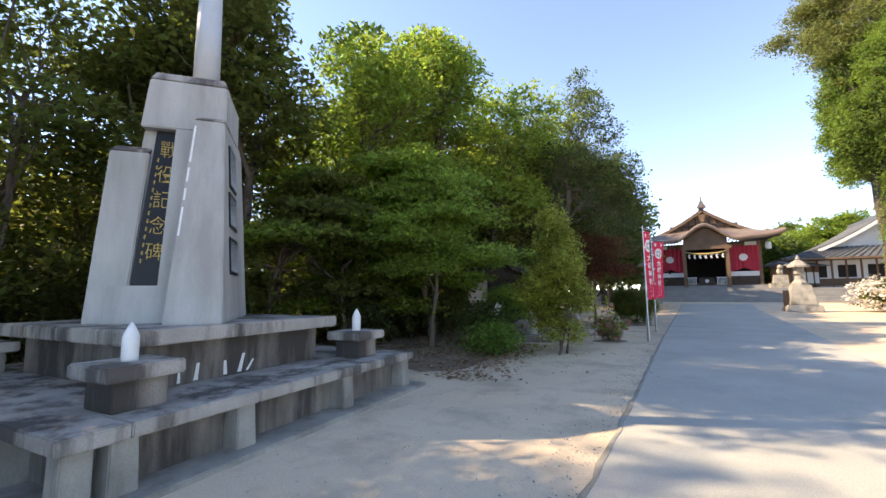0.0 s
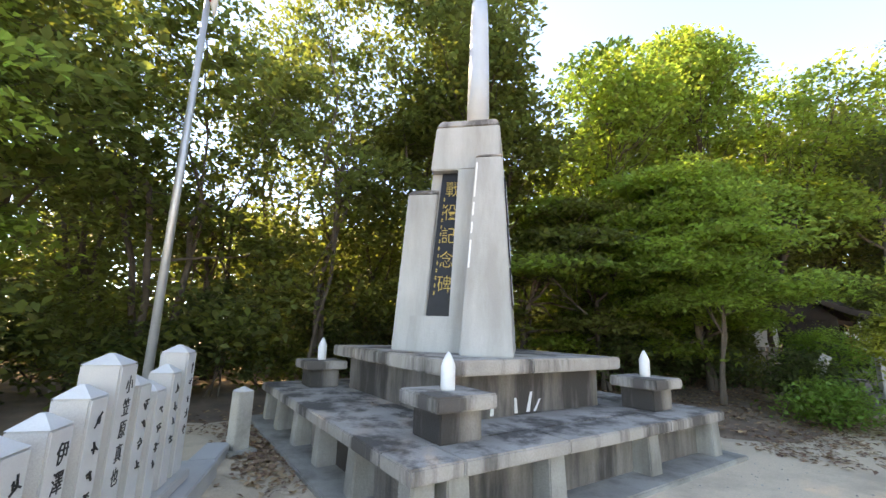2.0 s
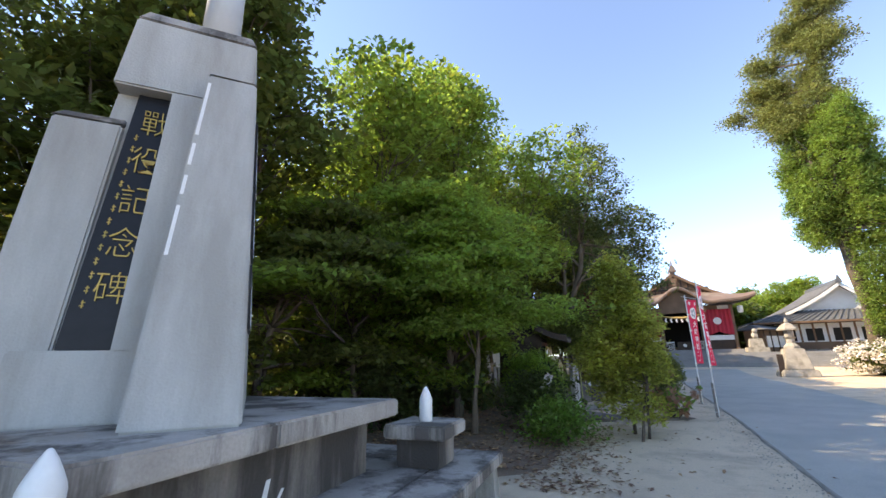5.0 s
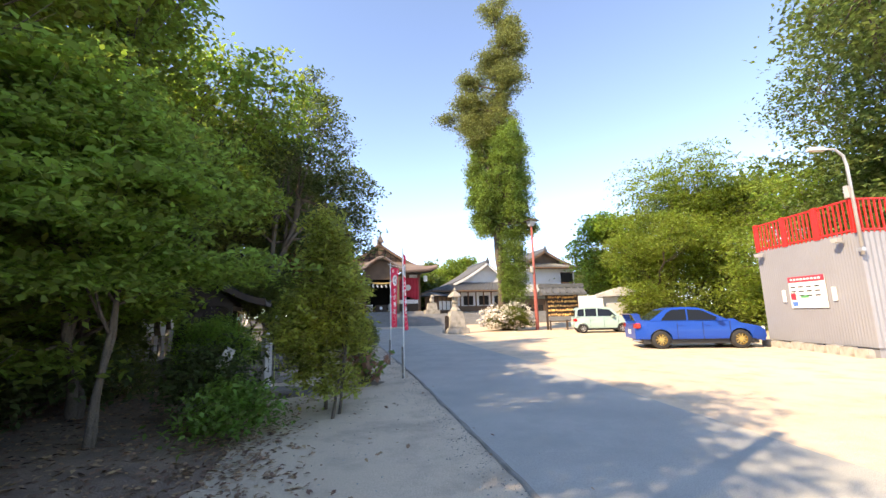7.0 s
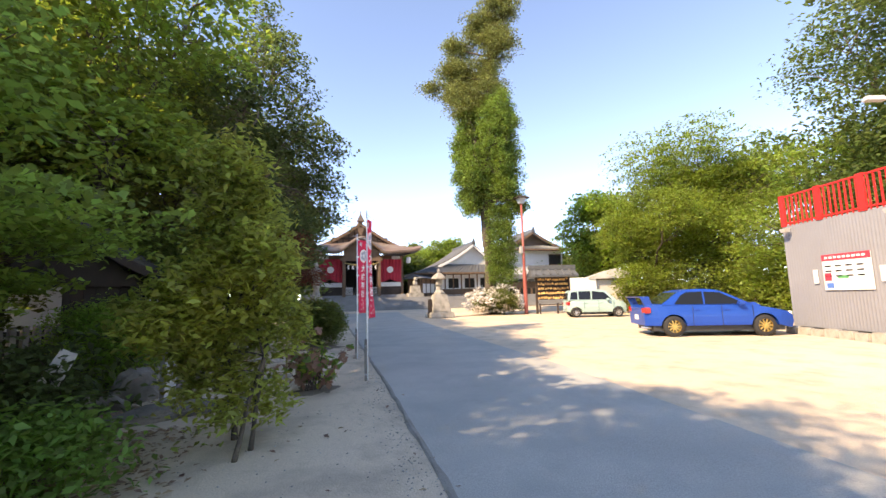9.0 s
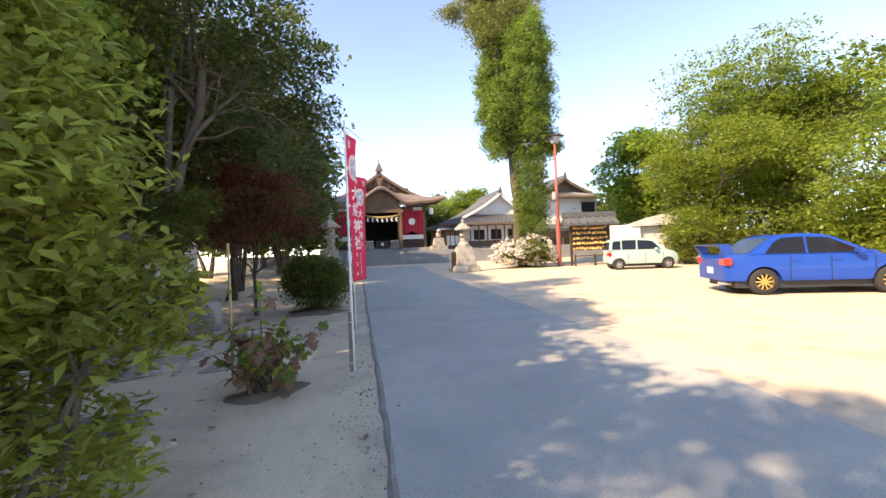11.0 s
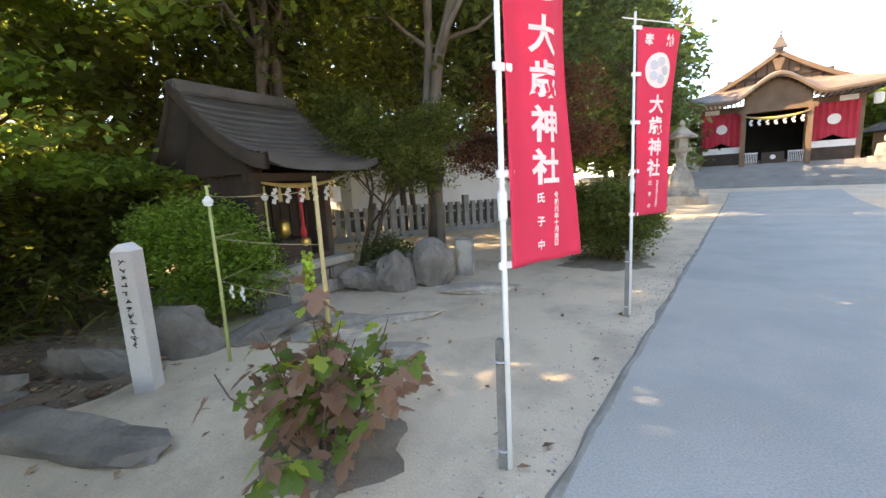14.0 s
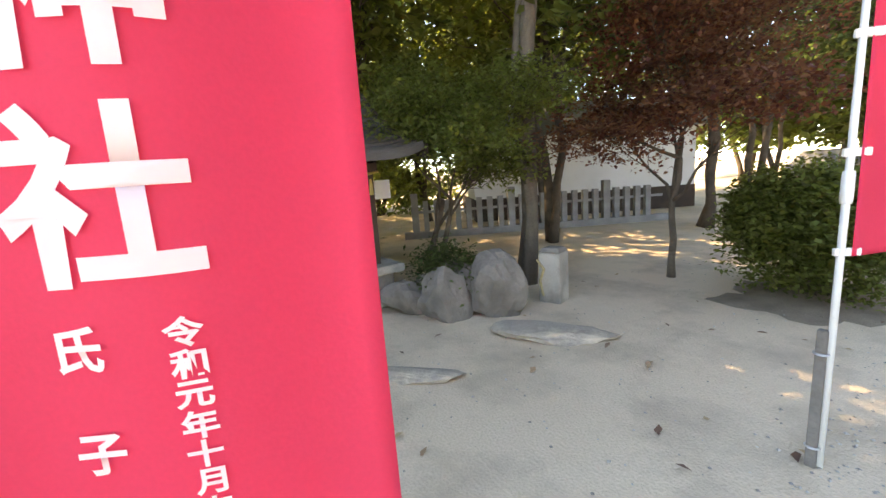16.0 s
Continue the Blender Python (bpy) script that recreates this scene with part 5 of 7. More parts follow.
# ---- the small wayside shrine ----
DARK_WOOD = mat("dark_aged_wood", (0.07, 0.046, 0.034), (0.04, 0.028, 0.022), rough=0.75, scale=2.5, fine=45, bump=0.35, contrast=0.6)
ROOF_BARK = mat("dark_bark_roof", (0.095, 0.085, 0.077), (0.06, 0.053, 0.047), rough=0.6, scale=3, fine=50, bump=0.4, contrast=0.5)
GOLD = mat("brass", (0.70, 0.48, 0.14), rough=0.35, metal=0.8, scale=6, bump=0.05, contrast=0.3)
RED_CORD = mat("red_cord", (0.55, 0.03, 0.03), rough=0.8, bump=0.1, contrast=0.2)
STRAW = mat("straw", (0.55, 0.40, 0.16), (0.42, 0.30, 0.12), rough=0.95, fine=80, bump=0.4, contrast=0.5)
ws = thing("wayside_shrine", "small dark wooden shrine with a curved bark roof", "shrine", -5.55, 14.28, 0, 0)
# local x forward to the path, y along the front
stone = part("stone_base", boxm(-1.0, 0.62, -0.72, 0.72, -0.05, 0.42), ROCK, ws, "stacked stone base")
rngs = np.random.default_rng(21)


def rough_block(x0, x1, y0, y1, z0, z1):
    b = boxm(x0, x1, y0, y1, z0, z1)
    for v in b.verts:
        v.co += Vector(rngs.uniform(-0.035, 0.035, 3))
    return b


for lvl in range(2):
    y = -0.76
    while y < 0.7:
        w = rngs.uniform(0.2, 0.42)
        part("base_stone", rough_block(0.62, 0.68 + rngs.uniform(0, 0.04), y, min(y + w, 0.78) - 0.012, lvl * 0.21 + 0.003, lvl * 0.21 + 0.2), GRANITE_OLD if rngs.random() < 0.6 else ROCK, stone, bevel=0.035)
        y += w
    x = -0.98
    while x < 0.6:
        w = rngs.uniform(0.2, 0.42)
        part("base_stone", rough_block(x, min(x + w, 0.6) - 0.012, -0.78 - rngs.uniform(0, 0.03), -0.72, lvl * 0.21 + 0.003, lvl * 0.21 + 0.2), GRANITE_OLD if rngs.random() < 0.5 else ROCK, stone, bevel=0.035)
        x += w
part("coping_stone", boxm(-1.05, 0.74, -0.82, 0.82, 0.42, 0.52), GRANITE_OLD, ws, bevel=0.015)
part("sill", boxm(-0.55, 0.55, -0.6, 0.6, 0.52, 0.60), DARK_WOOD, ws, bevel=0.006)
for x, y in ((0.5, -0.55), (0.5, 0.55), (-0.45, -0.55), (-0.45, 0.55)):
    part("post", boxm(x - 0.055, x + 0.055, y - 0.055, y + 0.055, 0.60, 1.72), DARK_WOOD, ws, bevel=0.006)
part("back_wall", boxm(-0.49, -0.45, -0.5, 0.5, 0.60, 1.72), DARK_WOOD, ws)
for s in (-1, 1):
    for k in range(5):
        x = -0.4 + k * 0.17
        part("wall_board", boxm(x, x + 0.16, s * 0.55 - 0.014, s * 0.55 + 0.014, 0.60, 1.70), DARK_WOOD, ws, bevel=0.003)
part("lintel", boxm(0.45, 0.57, -0.66, 0.66, 1.62, 1.72), DARK_WOOD, ws, bevel=0.006)
part("inner_door", boxm(-0.02, 0.02, -0.5, 0.5, 0.6, 1.62), DARK_WOOD, ws, "latticed inner doors")
for k in range(7):
    y = -0.45 + k * 0.15
    part("door_bar", boxm(0.02, 0.045, y - 0.012, y + 0.012, 0.7, 1.55), DARK_WOOD, ws)
box_ob = part("offering_box", boxm(0.12, 0.45, -0.28, 0.28, 0.60, 0.82), DARK_WOOD, ws, bevel=0.006)
for k in range(6):
    part("slat", boxm(0.13, 0.44, -0.25 + k * 0.095, -0.22 + k * 0.095, 0.822, 0.84), DARK_WOOD, box_ob)


def gable_roof(thing_ob, half, front, back, ridge_x, ridge_z, eave_z, back_z, mtl, thick=0.07, lift=0.10, rows=14, ny=16, curve=1.6):
    """A concave two-slope roof whose ridge runs along local y; x is the way down."""
    def section(t, side):
        run = front - ridge_x if side > 0 else ridge_x - back
        ez = eave_z if side > 0 else back_z
        return ridge_x + side * run * t, ez + (ridge_z - ez) * (1 - t) ** curve
    for side in (1, -1):
        vv, ff = [], []
        for off in (0, -thick):
            for i in range(rows + 1):
                x, z = section(i / rows, side)
                for j in range(ny + 1):
                    u = -1 + 2 * j / ny
                    vv.append((x, u * half, z + off + lift * abs(u) ** 4 * (0.4 + 0.6 * i / rows)))
        n = ny + 1
        top, base_i = 0, (rows + 1) * n
        for i in range(rows):
            for j in range(ny):
                a = i * n + j
                ff.append((a, a + 1, a + n + 1, a + n))
                ff.append((base_i + a, base_i + a + n, base_i + a + n + 1, base_i + a + 1))
        for i in range(rows):
            for j, flip in ((0, 1), (ny, 0)):
                a = i * n + j
                ff.append((a, a + n, base_i + a + n, base_i + a))
        for j in range(ny):
            a = rows * n + j
            ff.append((a, a + 1, base_i + a + 1, base_i + a))
        ob = part("roof_slope", mesh_from("roof_slope", vv, ff, mtl, False), None, thing_ob)
        # courses of bark laid in steps
        for i in range(1, rows):
            bmc = bmesh.new()
            x, z = section(i / rows, side)
            x2, z2 = section((i + 0.9) / rows, side)
            pts0 = [(x, -half + 2 * half * j / ny, z + 0.004 + lift * abs(-1 + 2 * j / ny) ** 4 * (0.4 + 0.6 * i / rows)) for j in range(ny + 1)]
            for a, b in zip(pts0, pts0[1:]):
                vs = [bmc.verts.new(p) for p in (a, b, (x2, b[1], b[2] + z2 - z + 0.026), (x2, a[1], a[2] + z2 - z + 0.026))]
                bmc.faces.new(vs)
                low_v = [bmc.verts.new((v.co.x, v.co.y, v.co.z - 0.032)) for v in vs[2:]]
                bmc.faces.new((vs[3], vs[2], low_v[0], low_v[1]))
            bmesh.ops.remove_doubles(bmc, verts=bmc.verts[:], dist=0.001)
            part("roof_course", bmc, mtl, ob)


gable_roof(ws, 0.87, 1.28, -1.3, -0.42, 2.78, 1.78, 1.85, ROOF_BARK)
part("ridge_beam", boxm(-0.53, -0.31, -0.91, 0.91, 2.74, 2.90), ROOF_BARK, ws, bevel=0.02)
for s in (-1, 1):
    bmg = bmesh.new()
    pr = []
    for side in (-1, 1):
        for i in range(9):
            t = i / 8 if side > 0 else 1 - i / 8
            run = 1.70 if side > 0 else 0.88
            ez = 1.78 if side > 0 else 1.85
            if side > 0 and i == 0:
                continue
            pr.append((-0.42 + side * run * t, ez + (2.78 - ez) * (1 - t) ** 1.6))
    for (xa, za), (xb, zb) in zip(pr, pr[1:]):
        vs = []
        for y in (s * 0.875, s * 0.92):
            vs += [bmg.verts.new((xa, y, za + 0.09)), bmg.verts.new((xb, y, zb + 0.09)), bmg.verts.new((xb, y, zb - 0.06)), bmg.verts.new((xa, y, za - 0.06))]
        for f in ((0, 1, 2, 3), (7, 6, 5, 4), (0, 4, 5, 1), (3, 2, 6, 7)):
            bmg.faces.new([vs[i] for i in f])
    bmesh.ops.remove_doubles(bmg, verts=bmg.verts[:], dist=0.002)
    part("bargeboard", bmg, DARK_WOOD, ws)
    part("gable_wall", tbox(bmesh.new(), (-0.9, 0.62, s * 0.62 - 0.02, s * 0.62 + 0.02), (-0.5, -0.34, s * 0.62 - 0.02, s * 0.62 + 0.02), 1.72, 2.66), DARK_WOOD, ws)
# sacred rope with paper streamers, bell and cord
part("straw_rope", tubem([(0.66, -0.56, 1.60), (0.68, -0.3, 1.56), (0.69, 0, 1.55), (0.68, 0.3, 1.57), (0.66, 0.62, 1.62)], [0.012, 0.028, 0.034, 0.028, 0.012], 10), STRAW, ws, smooth=True)
for k, y in enumerate((-0.42, -0.22, 0.0, 0.22, 0.42)):
    if k % 2 == 0:
        part("straw_tassel", tubem([(0.69, y + 0.08, 1.54), (0.69, y + 0.08, 1.36)], [0.014, 0.028], 8), STRAW, ws)
    bmz = bmesh.new()
    for i in range(4):
        obox(bmz, (0.69, y + 0.016 * (-1) ** i, 1.50 - 0.045 * i), Matrix.Rotation(0.3 * (-1) ** i, 3, "X"), (0.0015, 0.028, 0.028))
    part("paper_streamer", bmz, PAPER, ws, "folded white paper streamer")
part("bell_cord", tubem([(0.6, 0.02, 1.55), (0.62, 0.02, 1.2), (0.62, 0.02, 1.0)], [0.018, 0.02, 0.02], 8), RED_CORD, ws)
part("cord_tassel", tubem([(0.62, 0.02, 1.0), (0.62, 0.02, 0.92), (0.62, 0.02, 0.86)], [0.03, 0.045, 0.03], 10), RED_CORD, ws)
part("bell", lathe([(0.01, 0.80), (0.055, 0.82), (0.065, 0.86), (0.055, 0.90), (0.01, 0.92)], 14), GOLD, ws, smooth=True).location = (0.62, 0.04, -0.06)
part("vase", lathe([(0.03, 0.60), (0.05, 0.68), (0.035, 0.78), (0.04, 0.8)], 12), WHITE_PAINT, ws, smooth=True).location = (0.5, -0.42, 0.0)
part("gold_ornament", lathe([(0.02, 0.84), (0.09, 0.9), (0.08, 1.05), (0.03, 1.1)], 12), GOLD, ws, smooth=True).location = (0.25, 0.0, 0.0)
part("notice", boxm(0.56, 0.575, 0.60, 0.80, 1.3, 1.52), PAPER, ws, "white paper notice")

# picket-like stone fence behind the small shrine
p0, p1 = Vector((-9.4, 18.0, 0)), Vector((-5.9, 23.4, 0))
FENCE = mat("weathered_fence_stone", (0.36, 0.355, 0.35), (0.24, 0.235, 0.23), rough=0.9, scale=3, fine=70, bump=0.3, contrast=0.5)
fence = thing("picket_fence", "low grey stone picket fence on a kerb", "fence", p0.x, p0.y, 0, math.degrees(math.atan2(p1.y - p0.y, p1.x - p0.x)))
ln = (p1 - p0).length
part("kerb", boxm(-0.2, ln + 0.2, -0.12, 0.12, -0.05, 0.16), FENCE, fence, bevel=0.01)
part("rail", boxm(0, ln, -0.02, 0.02, 0.62, 0.68), FENCE, fence)
for k in range(int(ln / 0.27)):
    h = 1.12 if k % 9 == 0 else 0.92
    w = 0.085 if k % 9 == 0 else 0.065
    o = part("picket", tbox(bmesh.new(), (-w, w, -w, w), (-w, w, -w, w), 0.16, h), FENCE, fence)
    o.location = (k * 0.27 + 0.1, 0, 0)
# white plastered wall beyond the fence
PLASTER = mat("white_plaster", (0.80, 0.80, 0.79), (0.72, 0.72, 0.70), rough=0.85, scale=1.5, fine=40, bump=0.1, contrast=0.15)
TILE = mat("grey_roof_tile", (0.13, 0.135, 0.14), (0.085, 0.09, 0.095), rough=0.5, scale=4, fine=30, bump=0.2, contrast=0.5)
shed2 = thing("white_storehouse", "white plastered storehouse behind the fence and trees", "storehouse", -10.2, 25.0, 0, 57)
part("wall", boxm(-3.5, 3.5, -2, 2, 0, 2.5), PLASTER, shed2)
part("roof", tbox(bmesh.new(), (-3.9, 3.9, -2.5, 2.5), (-3.9, 3.9, -0.1, 0.1), 2.5, 3.7), TILE, shed2)
part("dark_skirting", boxm(-3.52, 3.52, -2.02, 2.02, 0, 0.7), DARK_WOOD, shed2)


# ---- shrine terrace and steps ----
ROAD_TURN = -4.4
STONE_STEP = mat("grey_stone_step", (0.30, 0.30, 0.305), (0.22, 0.22, 0.225), rough=0.85, scale=1.2, fine=60, bump=0.25, contrast=0.4)
terrace = thing("stone_terrace", "broad grey stone steps rising to the shrine terrace", "steps", 4.05, 42.5, 0, ROAD_TURN, kind="structure")
for k in range(8):
    part("step", boxm(-13, 22, 0.38 * k, 0.38 * k + 0.42 if k < 7 else 26, 0.28 if k == 0 else 0.3 + 0.145 * k - 0.01, 0.3 + 0.145 * (k + 1)), STONE_STEP, terrace, bevel=0.012)
TZ = 1.46

# ---- the main shrine ----
COPPER = mat("brown_copper_roof", (0.205, 0.14, 0.112), (0.15, 0.108, 0.088), rough=0.7, scale=0.8, fine=25, bump=0.15, contrast=0.4, stain=(0.26, 0.27, 0.25), stain_scale=0.5, stain_amount=0.5)
WOOD = mat("brown_timber", (0.21, 0.125, 0.078), (0.145, 0.09, 0.055), rough=0.7, scale=1.5, fine=30, bump=0.2, contrast=0.5)
CURTAIN = mat("crimson_curtain", (0.50, 0.03, 0.06), (0.43, 0.025, 0.05), rough=0.8, scale=2, bump=0.1, contrast=0.2)
NIGHT = mat("dark_interior", (0.02, 0.018, 0.016), rough=0.9, scale=2, bump=0.0, contrast=0.3)
hall = thing("shrine_hall", "large timber shrine hall with a sweeping brown copper roof", "shrine", 4.05, 48.0, TZ, ROAD_TURN)
F = 0.32
part("podium", boxm(-5.2, 5.2, -0.6, 9, 0, F), STONE_STEP, hall, bevel=0.02)
for k in range(2):
    part("entrance_step", boxm(-1.9, 1.9, -1.35 + 0.38 * k, -0.6, 0, 0.11 * (k + 1)), STONE_STEP, hall, bevel=0.01)
part("back_wall", boxm(-4.4, 4.4, 6.0, 6.2, F, 4.4), NIGHT, hall, "dark inner wall")
part("side_wall", boxm(-4.4, -4.25, 0.4, 6.0, F, 4.4), WOOD, hall)
part("side_wall", boxm(4.25, 4.4, 0.4, 6.0, F, 4.4), WOOD, hall)
part("floor", boxm(-4.25, 4.25, 0.6, 6.0, F, F + 0.25), WOOD, hall)
part("ceiling_board", boxm(-4.3, 4.3, 0.3, 6.1, 4.4, 4.5), WOOD, hall)
for x in (-4.35, -1.75, 1.75, 4.35):
    part("pillar", boxm(x - 0.14, x + 0.14, 0.2, 0.48, F, 4.45), WOOD, hall, bevel=0.02)
for x in (-1.75, 1.75):
    part("porch_pillar", boxm(x - 0.15, x + 0.15, -1.35, -1.05, 0, 3.9), WOOD, hall, bevel=0.02)
    part("pillar_base", boxm(x - 0.24, x + 0.24, -1.44, -0.96, 0, 0.14), STONE_STEP, hall, bevel=0.02)
part("porch_beam", boxm(-2.1, 2.1, -1.32, -1.08, 3.75, 4.05), WOOD, hall, bevel=0.02)
part("lintel", boxm(-4.5, 4.5, 0.25, 0.45, 4.0, 4.42), WOOD, hall, bevel=0.02)
for s in (-1, 1):
    part("lower_panel", boxm(s * 3.05 - 1.15, s * 3.05 + 1.15, 0.28, 0.36, F, 1.35), DARK_WOOD, hall)
    part("white_band", boxm(s * 3.05 - 1.15, s * 3.05 + 1.15, 0.22, 0.28, 1.18, 1.62), WHITE_PAINT, hall, "pale window screen")
    cu = bmesh.new()
    n = 24
    rows = []
    for i in range(n + 1):
        x = s * 3.05 - 1.22 + 2.44 * i / n
        y = 0.1 + 0.035 * math.sin(i * 1.9)
        sag_z = 1.62 + 0.35 * (1 - abs(2 * i / n - 1)) ** 2
        rows.append((cu.verts.new((x, y, 4.05)), cu.verts.new((x, y, sag_z))))
    for a, b in zip(rows, rows[1:]):
        cu.faces.new((a[0], b[0], b[1], a[1]))
    c = part("curtain", cu, CURTAIN, hall, "crimson hanging curtain")
    m = c.modifiers.new("thickness", "SOLIDIFY")
    m.thickness = 0.02
    bmd = bmesh.new()
    bmesh.ops.create_circle(bmd, cap_ends=True, segments=20, radius=0.34, matrix=pose(s * 3.05, 0.045, 2.95, 90, 0, 0))
    part("crest", bmd, WHITE_PAINT, c, "white crest")
    part("white_plaster", boxm(s * 3.7 - 0.45, s * 3.7 + 0.45, 0.2, 0.24, 4.0, 4.4), WHITE_PAINT, hall)
    for k in range(9):
        x = s * 1.25 - 0.38 + k * 0.095
        part("lattice_bar", boxm(x - 0.02, x + 0.02, 0.02, 0.05, F + 0.05, F + 0.75), WHITE_PAINT, hall)
    part("lattice_rail", boxm(s * 1.25 - 0.42, s * 1.25 + 0.42, 0.01, 0.06, F + 0.72, F + 0.8), WHITE_PAINT, hall)
    lan = part("hanging_lantern", lathe([(0.08, 0), (0.22, 0.05), (0.24, 0.35), (0.22, 0.62), (0.08, 0.68)], 12), PAPER, hall, "white paper lantern")
    lan.location = (s * 4.9, -0.7, 3.55)
ob = part("offering_chest", boxm(-0.62, 0.62, -0.55, -0.1, F, F + 0.75), DARK_WOOD, hall, bevel=0.02)
bmd = bmesh.new()
bmesh.ops.create_circle(bmd, cap_ends=True, segments=16, radius=0.16, matrix=pose(0, -0.556, F + 0.42, 90, 0, 0))
part("chest_crest", bmd, WHITE_PAINT, ob)
part("sacred_rope", tubem([(-1.7, -1.4, 3.55), (-0.9, -1.42, 3.35), (0, -1.42, 3.28), (0.9, -1.42, 3.35), (1.7, -1.4, 3.55)], [0.04, 0.09, 0.11, 0.09, 0.04], 10), STRAW, hall, smooth=True)
for k in range(7):
    x = -1.35 + 0.45 * k
    bmz = bmesh.new()
    for i in range(3):
        obox(bmz, (x + 0.03 * (-1) ** i, -1.44, 3.2 - 0.13 * i + 0.02 * abs(x)), Matrix.Rotation(0.2 * (-1) ** i, 3, "Y"), (0.075, 0.004, 0.075))
    part("paper_streamer", bmz, PAPER, hall, "folded white paper streamer")


def sheet(name, fz, x0, x1, y0, y1, nx, ny, thick, mtl, parent, label=""):
    """A curved roof sheet with thickness: z from fz(x, y)."""
    vv, ff = [], []
    for off in (0, -thick):
        for j in range(ny + 1):
            for i in range(nx + 1):
                x, y = x0 + (x1 - x0) * i / nx, y0 + (y1 - y0) * j / ny
                vv.append((x, y, fz(x, y) + off))
    n, o = nx + 1, (nx + 1) * (ny + 1)
    for j in range(ny):
        for i in range(nx):
            a = j * n + i
            ff += [(a, a + 1, a + n + 1, a + n), (o + a, o + a + n, o + a + n + 1, o + a + 1)]
    for i in range(nx):
        for a in (i, ny * n + i):
            ff.append((a, a + 1, o + a + 1, o + a))
    for j in range(ny):
        for a in (j * n, j * n + nx):
            ff.append((a, a + n, o + a + n, o + a))
    return part(name, mesh_from(name, vv, ff, mtl, False), None, parent, label)


HW = 6.05
EZ = 4.75
def side_sweep(x):
    t = min(1, abs(x) / HW)
    return EZ + 0.25 + 2.95 * (1 - t) ** 1.52 + 0.40 * t ** 7
def skirt(x, y):
    t = (0.9 - y) / 2.9                     # 0 at the wall, 1 at the front edge
    base = 6.05 - 1.32 * t ** 0.8 + 0.42 * (abs(x) / HW) ** 6
    return min(base, side_sweep(x) + 0.02) + 1.4 * math.exp(-((x / 1.55) ** 2)) * min(1, t * 1.2) - 0.16 * math.exp(-(((abs(x) - 2.3) / 0.7) ** 2)) * t
sheet("main_roof", lambda x, y: side_sweep(x), -HW, HW, 0.4, 9.5, 48, 4, 0.22, COPPER, hall, "sweeping brown copper main roof")
sheet("front_roof", skirt, -HW, HW, -2.0, 0.9, 64, 10, 0.16, COPPER, hall, "front roof rising in an undulating gable")
sheet("eave_trim", lambda x, y: skirt(x, -1.96) - 0.13, -HW + 0.1, HW - 0.1, -1.93, -1.78, 64, 1, 0.16, WOOD, hall)
bmg = bmesh.new()
pts = [(x, side_sweep(x) - 0.25) for x in np.linspace(-3.6, 3.6, 25)]
for (xa, za), (xb, zb) in zip(pts, pts[1:]):
    vs = [bmg.verts.new(p) for p in ((xa, 0.72, 5.2), (xb, 0.72, 5.2), (xb, 0.72, zb), (xa, 0.72, za))]
    bmg.faces.new(vs)
gable = part("gable_wall", bmg, WOOD, hall, "timber gable end")
for s in (-1, 1):
    bmb = bmesh.new()
    pts = [(s * x, side_sweep(x)) for x in np.linspace(0.0, 4.2, 15)]
    rings = [[bmb.verts.new((x, y, z + dz)) for y, dz in ((0.28, 0.04), (0.28, -0.28), (0.40, -0.28), (0.40, 0.04))] for x, z in pts]
    for a, b in zip(rings, rings[1:]):
        for i in range(4):
            bmb.faces.new((a[i], a[(i + 1) % 4], b[(i + 1) % 4], b[i]))
    bmb.faces.new(rings[0])
    bmb.faces.new(rings[-1])
    part("bargeboard", bmb, WOOD, hall)
part("gable_pendant", tbox(bmesh.new(), (-0.12, 0.12, 0.2, 0.3), (-0.35, 0.35, 0.2, 0.3), 6.6, 7.4), WOOD, hall)
for x in np.linspace(-2.4, 2.4, 9):
    part("gable_strut", boxm(x - 0.05, x + 0.05, 0.62, 0.71, 5.2, min(7.2, side_sweep(x) - 0.3)), DARK_WOOD, gable)
part("gable_beam", boxm(-2.9, 2.9, 0.58, 0.7, 6.2, 6.4), DARK_WOOD, gable)
part("ridge", boxm(-0.22, 0.22, 0.2, 9.6, side_sweep(0) - 0.05, side_sweep(0) + 0.38), COPPER, hall, bevel=0.04)
part("ridge_ornament", tbox(bmesh.new(), (-0.42, 0.42, 0.1, 0.4), (-0.1, 0.1, 0.1, 0.4), side_sweep(0) + 0.1, side_sweep(0) + 0.8), COPPER, hall, bevel=0.03)
part("finial", lathe([(0.05, 0), (0.09, 0.1), (0.04, 0.2), (0.07, 0.3), (0.02, 0.5)], 8), COPPER, hall).location = (0, 0.25, side_sweep(0) + 0.8)
# the carved infill under the undulating gable
bmk = bmesh.new()
pts = [(x, skirt(x, -1.2) - 0.2) for x in np.linspace(-1.8, 1.8, 17)]
for (xa, za), (xb, zb) in zip(pts, pts[1:]):
    bmk.faces.new([bmk.verts.new(p) for p in ((xa, -1.2, 4.05), (xb, -1.2, 4.05), (xb, -1.2, max(4.06, zb)), (xa, -1.2, max(4.06, za)))])
part("carved_panel", bmk, WOOD, hall, "carved timber panel")
for k in range(44):
    x = -5.7 + k * 0.265
    part("rafter_end", boxm(x - 0.04, x + 0.04, -1.7, 0.3, skirt(x, -1.8) - 0.40, skirt(x, -1.8) - 0.30), DARK_WOOD, hall)


